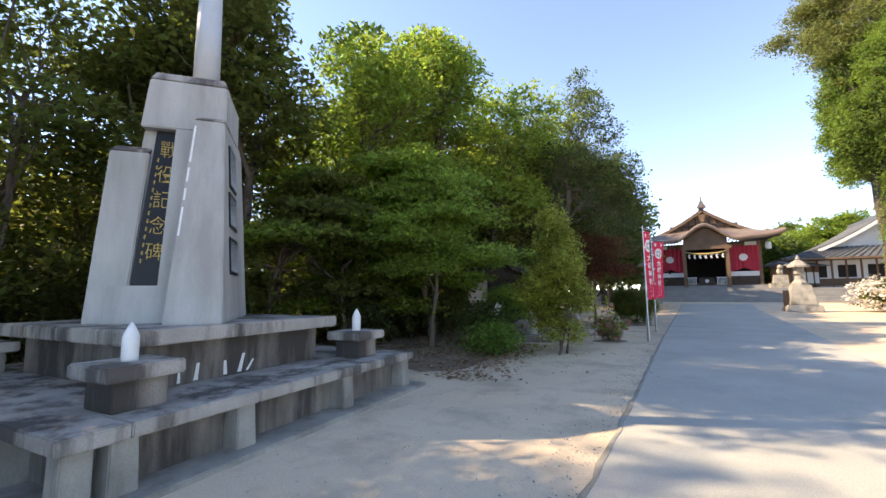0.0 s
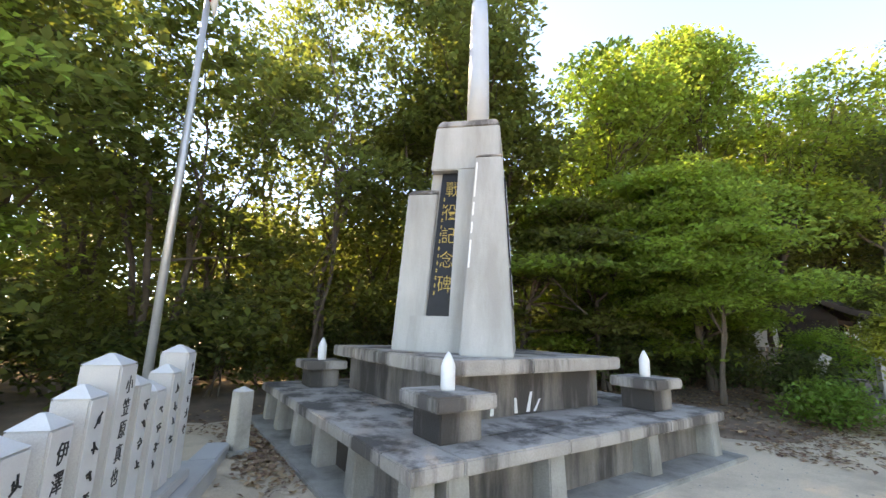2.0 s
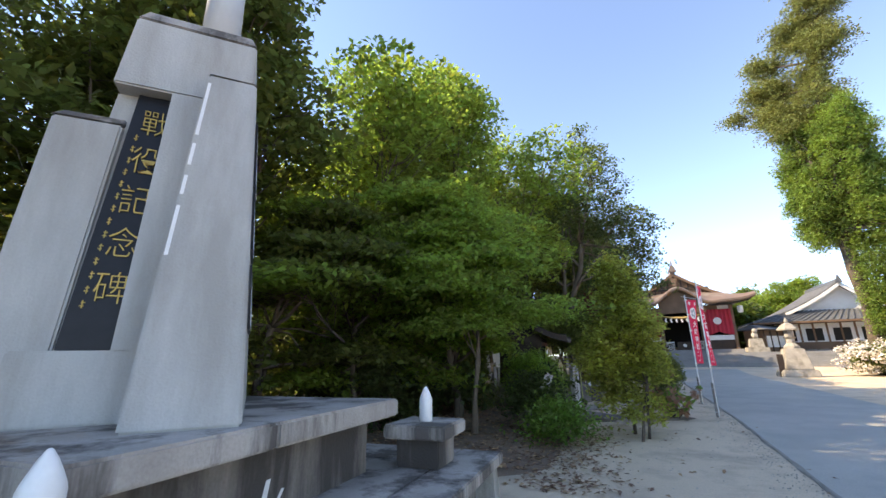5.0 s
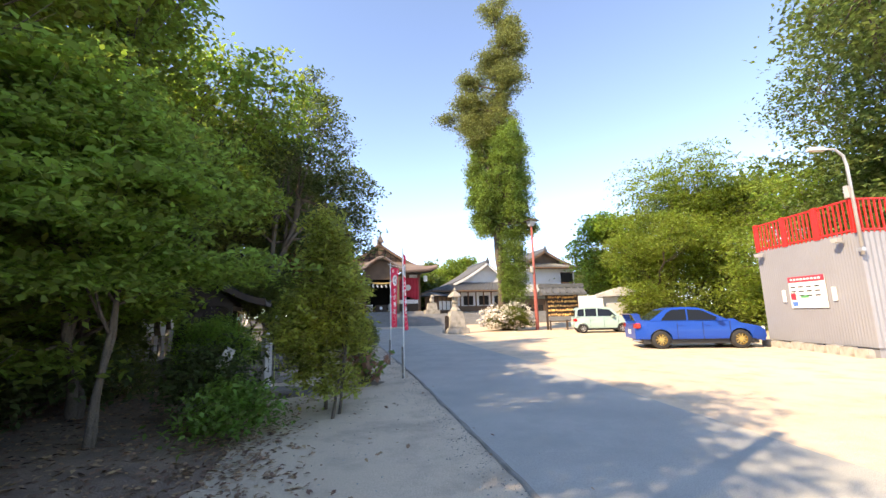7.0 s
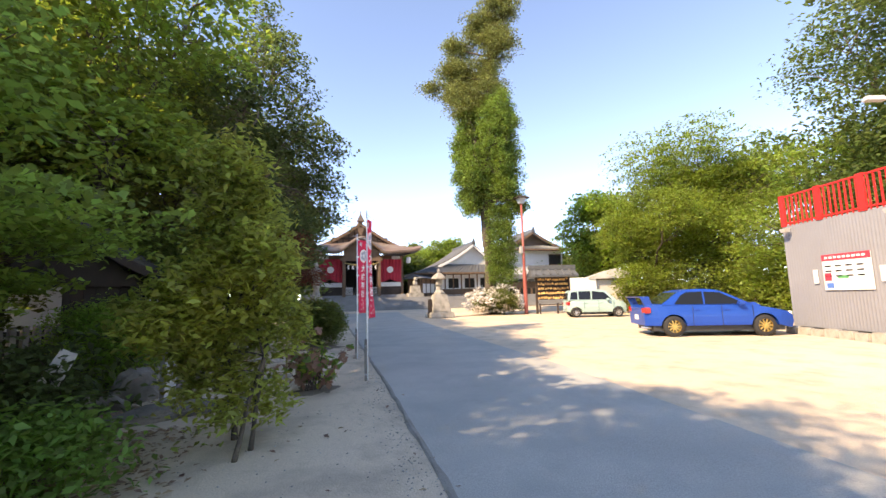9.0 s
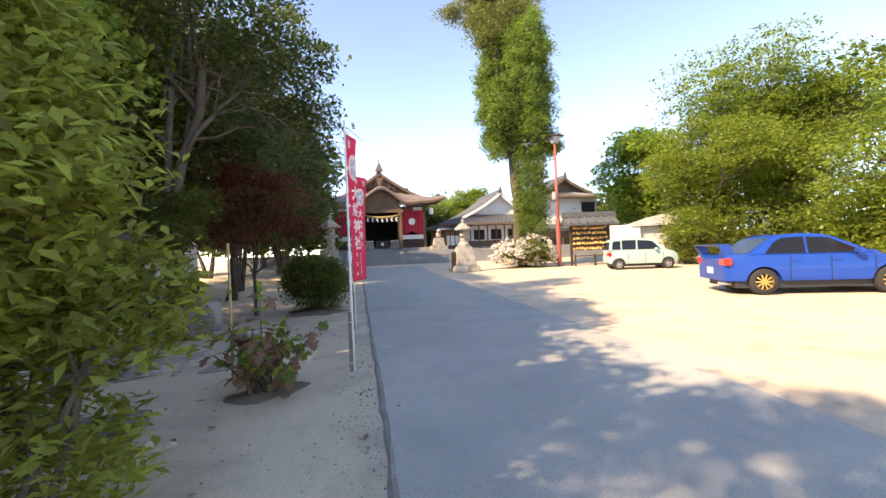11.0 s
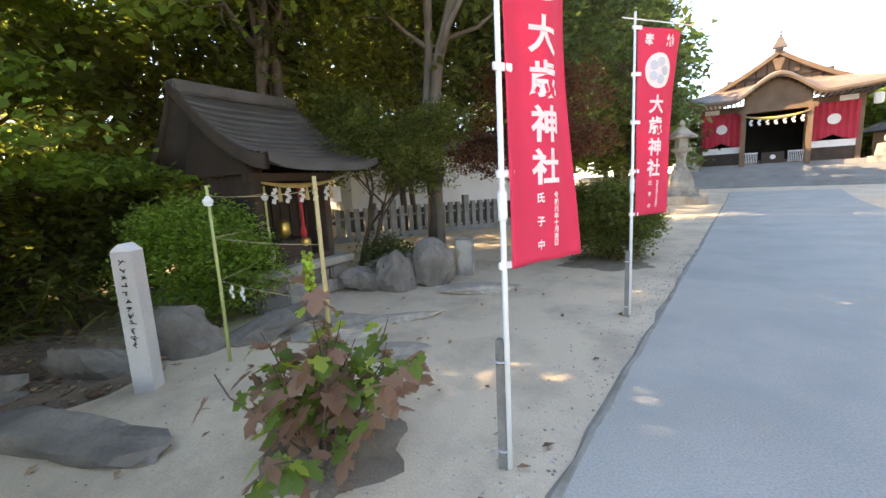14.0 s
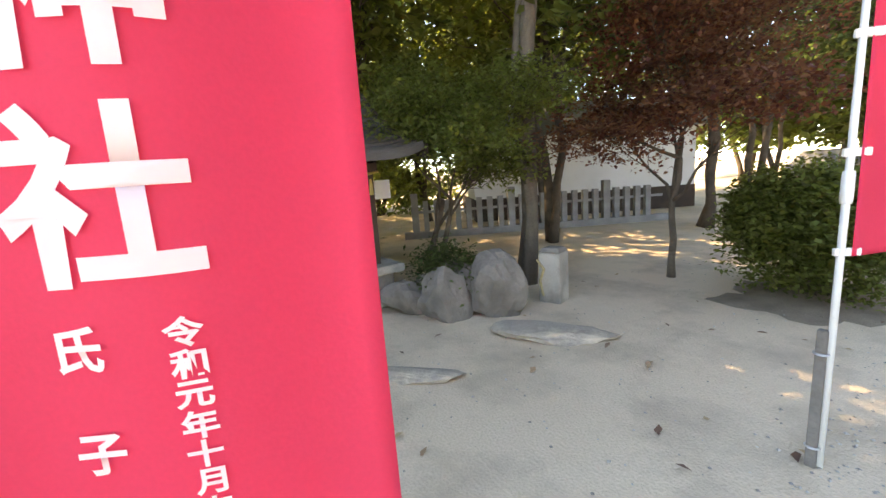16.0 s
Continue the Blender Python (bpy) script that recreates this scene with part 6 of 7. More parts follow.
# ---- stone lanterns and guardian pedestals ----
def stone_lantern(x, y, z, scale, label, rz=0):
    t = thing("stone_lantern", label, "stone lantern", x, y, z, rz, "stone lanterns")
    S = scale
    part("base_step", boxm(-0.75 * S, 0.75 * S, -0.75 * S, 0.75 * S, 0, 0.32 * S), GRANITE_OLD, t, bevel=0.03)
    part("base_step", boxm(-0.52 * S, 0.52 * S, -0.52 * S, 0.52 * S, 0.32 * S, 0.62 * S), GRANITE_OLD, t, bevel=0.03)
    part("pedestal", tbox(bmesh.new(), (-0.42 * S, 0.42 * S, -0.42 * S, 0.42 * S), (-0.30 * S, 0.30 * S, -0.30 * S, 0.30 * S), 0.62 * S, 1.15 * S), GRANITE_OLD, t, bevel=0.03)
    part("shaft", lathe([(0.3 * S, 1.15 * S), (0.3 * S, 1.22 * S), (0.19 * S, 1.35 * S), (0.15 * S, 1.65 * S), (0.2 * S, 1.85 * S), (0.34 * S, 1.95 * S), (0.34 * S, 2.02 * S)], 12), GRANITE_OLD, t)
    part("lamp_chamber", lathe([(0.2 * S, 2.02 * S), (0.22 * S, 2.06 * S), (0.22 * S, 2.34 * S), (0.2 * S, 2.38 * S)], 6), GRANITE_OLD, t)
    part("roof_cap", lathe([(0.5 * S, 2.38 * S), (0.52 * S, 2.44 * S), (0.34 * S, 2.56 * S), (0.17 * S, 2.72 * S), (0.10 * S, 2.78 * S)], 6), GRANITE_OLD, t)
    part("jewel", lathe([(0.06 * S, 2.78 * S), (0.11 * S, 2.86 * S), (0.09 * S, 2.94 * S), (0.01 * S, 3.04 * S)], 10), GRANITE_OLD, t, smooth=True)
    return t


stone_lantern(-1.1, 32.8, 0.0, 1.26, "tall weathered stone lantern on a stepped base", 12)
k1 = thing("stone_lantern", "squat sunlit stone lantern on a broad stepped plinth", "stone lantern", 6.87, 31.6, 0, -4, "stone lanterns")
k1.scale = (1.08, 1.08, 1.4)
part("base_step", tbox(bmesh.new(), (-0.78, 0.78, -0.78, 0.78), (-0.72, 0.72, -0.72, 0.72), 0, 0.28), GRANITE_OLD, k1, bevel=0.03)
part("plinth", tbox(bmesh.new(), (-0.60, 0.60, -0.60, 0.60), (-0.40, 0.40, -0.40, 0.40), 0.28, 1.12), GRANITE_OLD, k1, bevel=0.03)
part("shaft", lathe([(0.36, 1.12), (0.36, 1.2), (0.2, 1.34), (0.2, 1.5), (0.3, 1.58)], 8), GRANITE_OLD, k1)
part("lamp_chamber", lathe([(0.22, 1.58), (0.22, 1.84), (0.2, 1.86)], 6), GRANITE_OLD, k1)
part("roof_cap", lathe([(0.5, 1.86), (0.5, 1.92), (0.28, 2.08), (0.12, 2.16)], 6), GRANITE_OLD, k1)
part("jewel", lathe([(0.07, 2.16), (0.11, 2.24), (0.01, 2.38)], 8), GRANITE_OLD, k1, smooth=True)
board = thing("notice_stand", "dark framed notice board leaning by the lantern", "notice board", 6.1, 31.3, 0, 10)
part("board", boxm(-0.16, 0.16, -0.02, 0.02, 0.3, 1.25), DARK_WOOD, board, bevel=0.01)
part("stand_leg", boxm(-0.14, -0.1, 0.02, 0.06, 0, 1.1), DARK_WOOD, board)
part("stand_leg", boxm(0.1, 0.14, 0.02, 0.06, 0, 1.1), DARK_WOOD, board)
for s, lab in ((1, "seated stone guardian dog on a tall pedestal"), (-1, "seated stone guardian dog on a tall pedestal")):
    kd = thing("guardian_pedestal", "stepped stone pedestal before the shrine steps", "pedestal", 4.05 + s * 5.2 + 0.1, 46.2, TZ, ROAD_TURN, "guardian pedestals")
    part("base", boxm(-0.8, 0.8, -0.6, 0.6, 0, 0.4), GRANITE_OLD, kd, bevel=0.03)
    part("block", tbox(bmesh.new(), (-0.55, 0.55, -0.42, 0.42), (-0.45, 0.45, -0.36, 0.36), 0.4, 1.15), GRANITE_OLD, kd, bevel=0.03)
    bmd = bmesh.new()
    bmesh.ops.create_icosphere(bmd, subdivisions=2, radius=0.3, matrix=pose(0.06, 0, 0.28) @ Matrix.Diagonal((1.15, 0.8, 1.0, 1)))
    bmesh.ops.create_icosphere(bmd, subdivisions=2, radius=0.22, matrix=pose(-0.2, 0, 0.68))
    tube(bmd, [(-0.22, -0.1, 0), (-0.2, -0.1, 0.5)], [0.07, 0.08], 8)
    tube(bmd, [(-0.22, 0.1, 0), (-0.2, 0.1, 0.5)], [0.07, 0.08], 8)
    dog = solid("guardian_dog", bmd, GRANITE_OLD, lab, "statue", group="guardian dogs", smooth=True)
    dog.matrix_world = pose(4.05 + s * 5.2 + 0.1, 46.2, TZ + 1.15, 0, 0, 90 if s > 0 else 90)


# ---- hipped and gabled buildings on the far side ----
def tiled_roof(t, x0, x1, y0, y1, z0, z1, over, mtl, ridge_along="x", gable=0.25):
    """A roof with rows of round tiles and a heavy ridge; returns nothing."""
    bm = bmesh.new()
    cx, cy = (x0 + x1) / 2, (y0 + y1) / 2
    if ridge_along == "x":
        a, b = (x0 - over, x1 + over, y0 - over, y1 + over), (x0 - over + (x1 - x0) * gable, x1 + over - (x1 - x0) * gable, cy - 0.06, cy + 0.06)
    else:
        a, b = (x0 - over, x1 + over, y0 - over, y1 + over), (cx - 0.06, cx + 0.06, y0 - over + (y1 - y0) * gable, y1 + over - (y1 - y0) * gable)
    tbox(bm, a, b, z0, z1)
    ob = part("roof", bm, mtl, t, "grey tiled roof")
    part("eave_fascia", boxm(a[0] - 0.02, a[1] + 0.02, a[2] - 0.02, a[3] + 0.02, z0 - 0.14, z0 - 0.003), mtl, t)
    part("ridge_tiles", boxm(b[0] - 0.1, b[1] + 0.1, b[2] - 0.1, b[3] + 0.1, z1 - 0.05, z1 + 0.3), mtl, t, bevel=0.04)
    bmt = bmesh.new()
    if ridge_along == "x":
        n = int((a[1] - a[0]) / 0.55)
        for i in range(n):
            x = a[0] + 0.3 + i * 0.55
            xt = b[0] + (b[1] - b[0]) * (x - a[0]) / (a[1] - a[0])
            tube(bmt, [(x, a[2], z0 + 0.03), (xt, b[2], z1 + 0.03)], [0.07, 0.07], 5)
    else:
        n = int((a[3] - a[2]) / 0.55)
        for i in range(n):
            y = a[2] + 0.3 + i * 0.55
            yt = b[2] + (b[3] - b[2]) * (y - a[2]) / (a[3] - a[2])
            tube(bmt, [(a[0], y, z0 + 0.03), (b[0], yt, z1 + 0.03)], [0.07, 0.07], 5)
    part("tile_rib", bmt, mtl, ob)


def hip_gable_roof(t, hw, gw, y0, y1, over, ze, zg, zt, face_mat, barge_mat):
    """A tiled hip-and-gable roof with its ridge along y and the gable towards -y; hw, gw: (left, right) half widths of eaves and gable."""
    skirt = part("lower_roof", tbox(bmesh.new(), (-hw[0], hw[1], y0 - over, y1 + over), (-gw[0], gw[1], y0 + 0.5, y1 - 0.5), ze, zg), TILE, t, "grey tiled skirt roof")
    part("eave_fascia", boxm(-hw[0] - 0.02, hw[1] + 0.02, y0 - over - 0.02, y1 + over + 0.02, ze - 0.16, ze - 0.003), WOOD, t)
    bm = bmesh.new()
    n = int((hw[0] + hw[1]) / 0.5)
    for i in range(n):
        x = -hw[0] + 0.25 + 0.5 * i
        tube(bm, [(x, y0 - over, ze + 0.03), (-gw[0] + (gw[0] + gw[1]) * (x + hw[0]) / (hw[0] + hw[1]), y0 + 0.5, zg + 0.03)], [0.07, 0.07], 5)
    for i in range(int((y1 - y0 + 2 * over) / 0.5)):
        y = y0 - over + 0.25 + 0.5 * i
        yt = y0 + 0.5 + (y1 - y0 - 1) * (y - y0 + over) / (y1 - y0 + 2 * over)
        tube(bm, [(-hw[0], y, ze + 0.03), (-gw[0], yt, zg + 0.03)], [0.07, 0.07], 5)
    part("tile_rib", bm, TILE, skirt)
    yf, yb = y0 - 0.1, y1 - 0.3
    for side, g in ((-1, gw[0]), (1, gw[1])):
        curve = []
        for i in range(9):
            u = i / 8
            curve.append((side * (g + 0.35) * u, zt - (zt - zg + 0.1) * (1.28 * u - 0.28 * u * u)))
        def slab(ya, yc, low, high):
            b2 = bmesh.new()
            rings = [[b2.verts.new((x, yy, z + dz)) for x, z in curve] for yy, dz in ((ya, high), (ya, low), (yc, low), (yc, high))]
            for a, b in zip(rings, rings[1:] + rings[:1]):
                for i in range(8):
                    b2.faces.new((a[i], a[i + 1], b[i + 1], b[i]))
            for i in (0, 8):
                b2.faces.new([r[i] for r in rings])
            return b2
        slope = part("upper_roof", slab(yf, yb, -0.16, 0.0), TILE, t, "curved grey tiled slope")
        part("bargeboard", slab(yf - 0.07, yf - 0.003, -0.34, -0.04), barge_mat, slope, "curved bargeboard")
        b3 = bmesh.new()
        for i in range(int((yb - yf) / 0.5) + 1):
            tube(b3, [(x, yf + 0.08 + 0.5 * i, z + 0.03) for x, z in curve[::2]], [0.07] * 5, 5)
        part("tile_rib", b3, TILE, slope)
    part("ridge_tiles", boxm(-0.17, 0.17, yf - 0.12, yb + 0.1, zt - 0.05, zt + 0.28), TILE, t, bevel=0.04)
    part("ridge_end_tile", tbox(bmesh.new(), (-0.28, 0.28, yf - 0.24, yf - 0.125), (-0.06, 0.06, yf - 0.22, yf - 0.14), zt - 0.12, zt + 0.62), TILE, t, bevel=0.03)
    part("gable_wall", tbox(bmesh.new(), (-gw[0] + 0.1, gw[1] - 0.1, y0 + 0.52, y0 + 0.6), (-0.1, 0.1, y0 + 0.52, y0 + 0.6), zg - 0.05, zt - 0.3), face_mat, t)


OZ = TZ - 0.1
office = thing("shrine_office", "long low timber shrine office with grey tiled roof", "building", 17.4, 50.0, OZ, -4)
part("wall", boxm(-5.6, 2.6, -1, 7, 0.2, 3.9 - OZ), PLASTER, office, "pale plaster wall")
part("plinth", boxm(-5.8, 2.8, -1.2, 7.2, 0, 0.2), STONE_STEP, office)
for k in range(9):
    x = -5.5 + k * 0.98
    part("timber_post", boxm(x - 0.07, x + 0.07, -1.08, -1.0, 0.2, 3.9 - OZ), WOOD, office)
for k in range(4):
    x = -4.5 + k * 1.96
    part("window", boxm(x - 0.6, x + 0.6, -1.06, -1.003, 1.0, 2.1), NIGHT, office, "dark window opening")
part("lower_board", boxm(-5.6, 2.6, -1.05, -1.004, 0.25, 0.9), WOOD, office)
hip_gable_roof(office, (7.2, 3.5), (4.0, 3.0), -1, 7, 1.2, 4.1 - OZ, 5.1 - OZ, 7.55 - OZ, PLASTER, PLASTER)
low = thing("shrine_annex", "low open timber annex with hanging votive boards", "building", 12.0, 48.6, TZ - 0.1, 40)
part("wall", boxm(-2.4, 2.4, 0, 1.6, 0, 2.0), WOOD, low)
part("white_panel", boxm(-1.9, 1.9, -0.06, -0.003, 0.5, 1.5), PLASTER, low)
for k in range(6):
    part("post", boxm(-2.3 + k * 0.9, -2.2 + k * 0.9, -0.1, -0.062, 0, 2.0), DARK_WOOD, low)
part("roof", tbox(bmesh.new(), (-3.0, 3.0, -0.8, 2.2), (-2.6, 2.6, 0.7, 0.9), 2.05, 2.5), TILE, low)

house = thing("white_house", "two-storey white plastered house with grey tiled gable roof", "house", 25.8, 50.3, 0, -4)
part("wall", boxm(-4.1, 4.1, -1.0, 6, 0, 6.85), PLASTER, house, "white plaster wall")
hip_gable_roof(house, (5.3, 5.3), (3.3, 3.3), -1, 6, 0.9, 7.0, 7.55, 9.3, WOOD, WOOD)
part("pent_roof", tbox(bmesh.new(), (-5.0, 5.0, -2.1, -1.0), (-4.6, 4.6, -1.1, -1.0), 3.3, 3.9), TILE, house)
w = part("window", boxm(2.1, 3.8, -1.08, -1.003, 4.7, 6.3), NIGHT, house, "dark upper window")
part("window_frame", boxm(2.0, 3.9, -1.12, -1.081, 6.3, 6.4), WOOD, w)
part("window_rail", boxm(2.0, 3.9, -1.2, -1.081, 5.0, 5.07), WOOD, w)
part("low_wall", boxm(-4.4, 4.4, -1.6, -1.2, 0, 3.0), WOOD, house, "timber ground floor front")
for k in range(5):
    part("sliding_door", boxm(-3.9 + k * 1.6, -2.6 + k * 1.6, -1.66, -1.603, 0.3, 2.2), NIGHT, house)

# ---- votive plaque rack, shed, lamp post ----
PLAQUE = mat("orange_votive_wood", (0.80, 0.50, 0.20), (0.70, 0.40, 0.14), rough=0.75, obj_random=0.35, bump=0.1, contrast=0.3)
rack = thing("votive_rack", "roofed timber rack crowded with orange votive plaques", "rack", 15.3, 30.6, 0, -12)
for x in (-1.25, 1.25):
    part("post", boxm(x - 0.07, x + 0.07, -0.07, 0.07, 0, 2.75), DARK_WOOD, rack)
part("backing", boxm(-1.2, 1.2, 0.03, 0.08, 1.0, 2.65), DARK_WOOD, rack)
for z in (1.0, 1.33, 1.66, 1.99, 2.32):
    part("rail", boxm(-1.2, 1.2, -0.03, 0.03, z + 0.25, z + 0.29), DARK_WOOD, rack)
tiled_roof(rack, -1.5, 1.5, -0.35, 0.35, 2.75, 3.2, 0.25, TILE, "x", 0.02)
pm = None
rngv = np.random.default_rng(8)
for r in range(5):
    for c in range(13):
        if pm is None:
            o = part("votive_plaque", tbox(bmesh.new(), (-0.085, 0.085, -0.012, 0.012), (-0.05, 0.05, -0.012, 0.012), 0, 0.15), PLAQUE, rack)
            pm = o.data
        else:
            o = part("votive_plaque", pm, None, rack)
        o.matrix_basis = pose(-1.08 + c * 0.18 + rngv.normal(0, 0.015), -0.05 - 0.02 * rngv.random(), 1.06 + 0.33 * r + rngv.normal(0, 0.02), 0, rngv.normal(0, 6), rngv.normal(0, 6))
for k in range(3):
    part("barrier_post", boxm(-1.3 + k * 1.3 - 0.05, -1.3 + k * 1.3 + 0.05, -0.75, -0.65, 0, 0.75), DARK_WOOD, rack)
part("barrier_rail", boxm(-1.35, 1.35, -0.73, -0.67, 0.6, 0.68), DARK_WOOD, rack)
SHEET = mat("weathered_sheet_metal", (0.55, 0.53, 0.50), (0.45, 0.43, 0.40), rough=0.6, metal=0.2, scale=1.5, bump=0.1, contrast=0.4)
shed = thing("shed", "old pale shed with a shallow sheet metal roof", "shed", 18.2, 28.2, 0, -28)
part("wall", boxm(-1.2, 1.9, -0.6, 2.2, 0, 2.3), SHEET, shed)
part("roof", tbox(bmesh.new(), (-1.5, 2.1, -1.0, 2.5), (-1.5, 2.1, -1.0, 2.5), 2.35, 2.43), SHEET, shed)
part("gable", tbox(bmesh.new(), (-1.2, 1.9, -0.6, -0.55), (0.2, 0.5, -0.6, -0.55), 2.3, 2.85), DARK_WOOD, shed)
part("roof_ridge", tbox(bmesh.new(), (-1.5, 2.1, -1.0, 2.5), (0.25, 0.45, -1.0, 2.5), 2.44, 3.0), SHEET, shed)
scr = thing("white_screen", "plain white board screen beside the shed", "screen", 15.9, 28.3, 0, -20)
part("panel", boxm(-0.6, 1.1, -0.04, 0.04, 0.25, 2.45), PLASTER, scr)
part("post", boxm(-0.65, -0.58, 0.04, 0.12, 0, 2.45), SHEET, scr)
part("post", boxm(1.05, 1.12, 0.04, 0.12, 0, 2.6), SHEET, scr)
RUST_RED = mat("rust_red_paint", (0.38, 0.10, 0.08), (0.30, 0.08, 0.065), rough=0.5, scale=4, bump=0.05, contrast=0.3)
lamp = thing("street_lamp", "tall rust-red lamp post with a flat square head", "street lamp", 13.3, 31.1, 0)
part("post", tubem([(0, 0, 0), (0, 0, 4.3), (0, 0, 8.1)], [0.115, 0.10, 0.075], 12), RUST_RED, lamp, smooth=True)
part("lower_sleeve", lathe([(0.14, 0), (0.14, 3.0), (0.12, 3.1)], 12), RUST_RED, lamp)
part("lamp_head", tbox(bmesh.new(), (-0.16, 0.16, -0.16, 0.16), (-0.3, 0.3, -0.3, 0.3), 8.1, 8.5), GREY_PAINT, lamp, bevel=0.02)
part("lamp_roof", tbox(bmesh.new(), (-0.5, 0.5, -0.5, 0.5), (-0.36, 0.36, -0.36, 0.36), 8.5, 8.62), DARK_WOOD, lamp, bevel=0.01)
part("speaker_box", boxm(-0.3, -0.1, -0.12, 0.1, 4.4, 4.9), SHEET, lamp, bevel=0.02)

# ---- metal-clad wall with red railing ----
CLAD = mat("pale_corrugated_cladding", (0.33, 0.33, 0.35), (0.29, 0.29, 0.31), rough=0.5, metal=0.15, scale=0.8, fine=30, bump=0.05, contrast=0.2)
RED_RAIL = mat("red_railing_paint", (0.62, 0.03, 0.025), (0.52, 0.025, 0.02), rough=0.5, scale=4, bump=0.05, contrast=0.25)
GC, GL, GR = Vector((11.0, 10.0, 0)), Vector((12.3, 13.6, 0)), Vector((17.0, 8.0, 0))
GZ0, GZ1 = 0.22, 3.36
clad = thing("clad_building", "low pale corrugated metal building with a roof terrace", "building", GC.x, GC.y, 0, 0)


def clad_wall(a, b, out, pitch, depth):
    d = (b - a)
    n = int(d.length / pitch)
    bm = bmesh.new()
    prev = None
    for i in range(n + 1):
        p = a + d * i / n - GC
        q = p + out * (depth if i % 2 else 0.0)
        cur = (bm.verts.new((q.x, q.y, GZ0)), bm.verts.new((q.x, q.y, GZ1)))
        if prev:
            bm.faces.new((prev[0], cur[0], cur[1], prev[1]))
        prev = cur
    return part("cladding", bm, CLAD, clad, "corrugated metal cladding")


clad_wall(GC, GL, Vector((-0.94, 0.34, 0)), 0.045, 0.005)
clad_wall(GC, GR, Vector((-0.32, -0.95, 0)), 0.076, 0.016)
bm = bmesh.new()
ring = [bm.verts.new((p.x - GC.x, p.y - GC.y, z)) for z in (-0.2, GZ1 - 0.03) for p in (GC + Vector((0.06, 0.03, 0)), GR, GR + Vector((3, 6, 0)), GL + Vector((0.06, 0, 0)))]
bm.faces.new(ring[:4][::-1])
bm.faces.new(ring[4:])
for i in range(4):
    bm.faces.new((ring[i], ring[(i + 1) % 4], ring[4 + (i + 1) % 4], ring[4 + i]))
part("inner_block", bm, CLAD, clad)
rail = thing("terrace_railing", "bright red metal railing along the flat roof", "railing", GC.x, GC.y, GZ1 - 0.03, 0)
for a, b in ((GC, GL), (GC, GR)):
    d = b - a
    n = int(d.length / 0.15)
    ang = math.degrees(math.atan2(d.y, d.x))
    for z in (0.06, 0.92):
        o = part("rail", boxm(0, d.length, -0.025, 0.025, z, z + 0.05), RED_RAIL, rail)
        o.matrix_basis = pose(a.x - GC.x, a.y - GC.y, 0, 0, 0, ang)
    bar = None
    for i in range(n + 1):
        if bar is None:
            o = part("baluster", boxm(-0.018, 0.018, -0.018, 0.018, 0.0, 0.93), RED_RAIL, rail)
            bar = o.data
        else:
            o = part("baluster", bar, None, rail)
        o.matrix_basis = pose(a.x - GC.x + d.x * i / n, a.y - GC.y + d.y * i / n, 0, 0, 0, ang)
    for i in range(int(d.length / 1.25) + 1):
        f = min(1, i * 1.25 / d.length)
        o = part("red_panel", boxm(-0.09, 0.09, -0.03, 0.03, 0, 1.0), RED_RAIL, rail)
        o.matrix_basis = pose(a.x - GC.x + d.x * f, a.y - GC.y + d.y * f, 0, 0, 0, ang)
d = (GL - GC).normalized()
ang = math.degrees(math.atan2(d.y, d.x))
SIGN_RED = mat("sign_red", (0.60, 0.05, 0.08), rough=0.5, bump=0.0, contrast=0.1)
SIGN_GREEN = mat("sign_green", (0.10, 0.40, 0.15), rough=0.5, bump=0.0, contrast=0.1)
SIGN_BLUE = mat("sign_blue", (0.08, 0.2, 0.55), rough=0.5, bump=0.0, contrast=0.1)
sign = thing("wall_sign", "white information sign with a red header on cladding", "sign", GC.x + d.x * 1.9 - 0.94 * 0.03, GC.y + d.y * 1.9 + 0.34 * 0.03, 0, ang + 180)
part("board", boxm(-0.68, 0.68, -0.02, 0.0, 1.30, 2.30), WHITE_PAINT, sign, bevel=0.004)
part("header", boxm(-0.68, 0.68, -0.025, -0.021, 2.12, 2.30), SIGN_RED, sign, "red header strip")
for k in range(9):
    part("header_mark", boxm(-0.58 + k * 0.13, -0.49 + k * 0.13, -0.030, -0.026, 2.18, 2.24), WHITE_PAINT, sign)
for k in range(12):
    part("text_bar", boxm(-0.6 + 0.3 * (k % 4), -0.42 + 0.3 * (k % 4), -0.025, -0.021, 1.95 - 0.14 * (k // 4), 1.99 - 0.14 * (k // 4)), INK, sign)
part("green_patch", boxm(-0.25, 0.05, -0.025, -0.021, 1.62, 1.7), SIGN_GREEN, sign)
part("blue_patch", boxm(-0.6, -0.4, -0.025, -0.021, 1.36, 1.5), SIGN_BLUE, sign)
part("red_patch", boxm(-0.64, -0.44, -0.025, -0.021, 1.56, 1.78), SIGN_RED, sign)
part("small_notice", boxm(0.86, 1.0, -0.02, 0.0, 1.5, 1.9), WHITE_PAINT, sign)
part("small_notice", boxm(-1.0, -0.86, -0.02, 0.0, 1.5, 1.9), WHITE_PAINT, sign)
kerb = thing("kerb_stones", "row of rough stones along the wall's foot", "kerb", 0, 0, 0)
for k in range(9):
    p = GC + (GL - GC) * ((k + 0.4) / 9) + Vector((-0.25, 0.08, 0))
    o = part("kerb_stone", boxm(-0.2, 0.2, -0.12, 0.1, -0.15, 0.2 + 0.02 * (k % 3)), GRANITE_OLD, kerb, bevel=0.03)
    o.matrix_basis = pose(p.x, p.y, 0, 0, 0, ang)
wl = thing("wall_lamp", "steel pole lamp with curved arm on the corner", "street lamp", GC.x - 0.1, GC.y - 0.08, 0, 70)
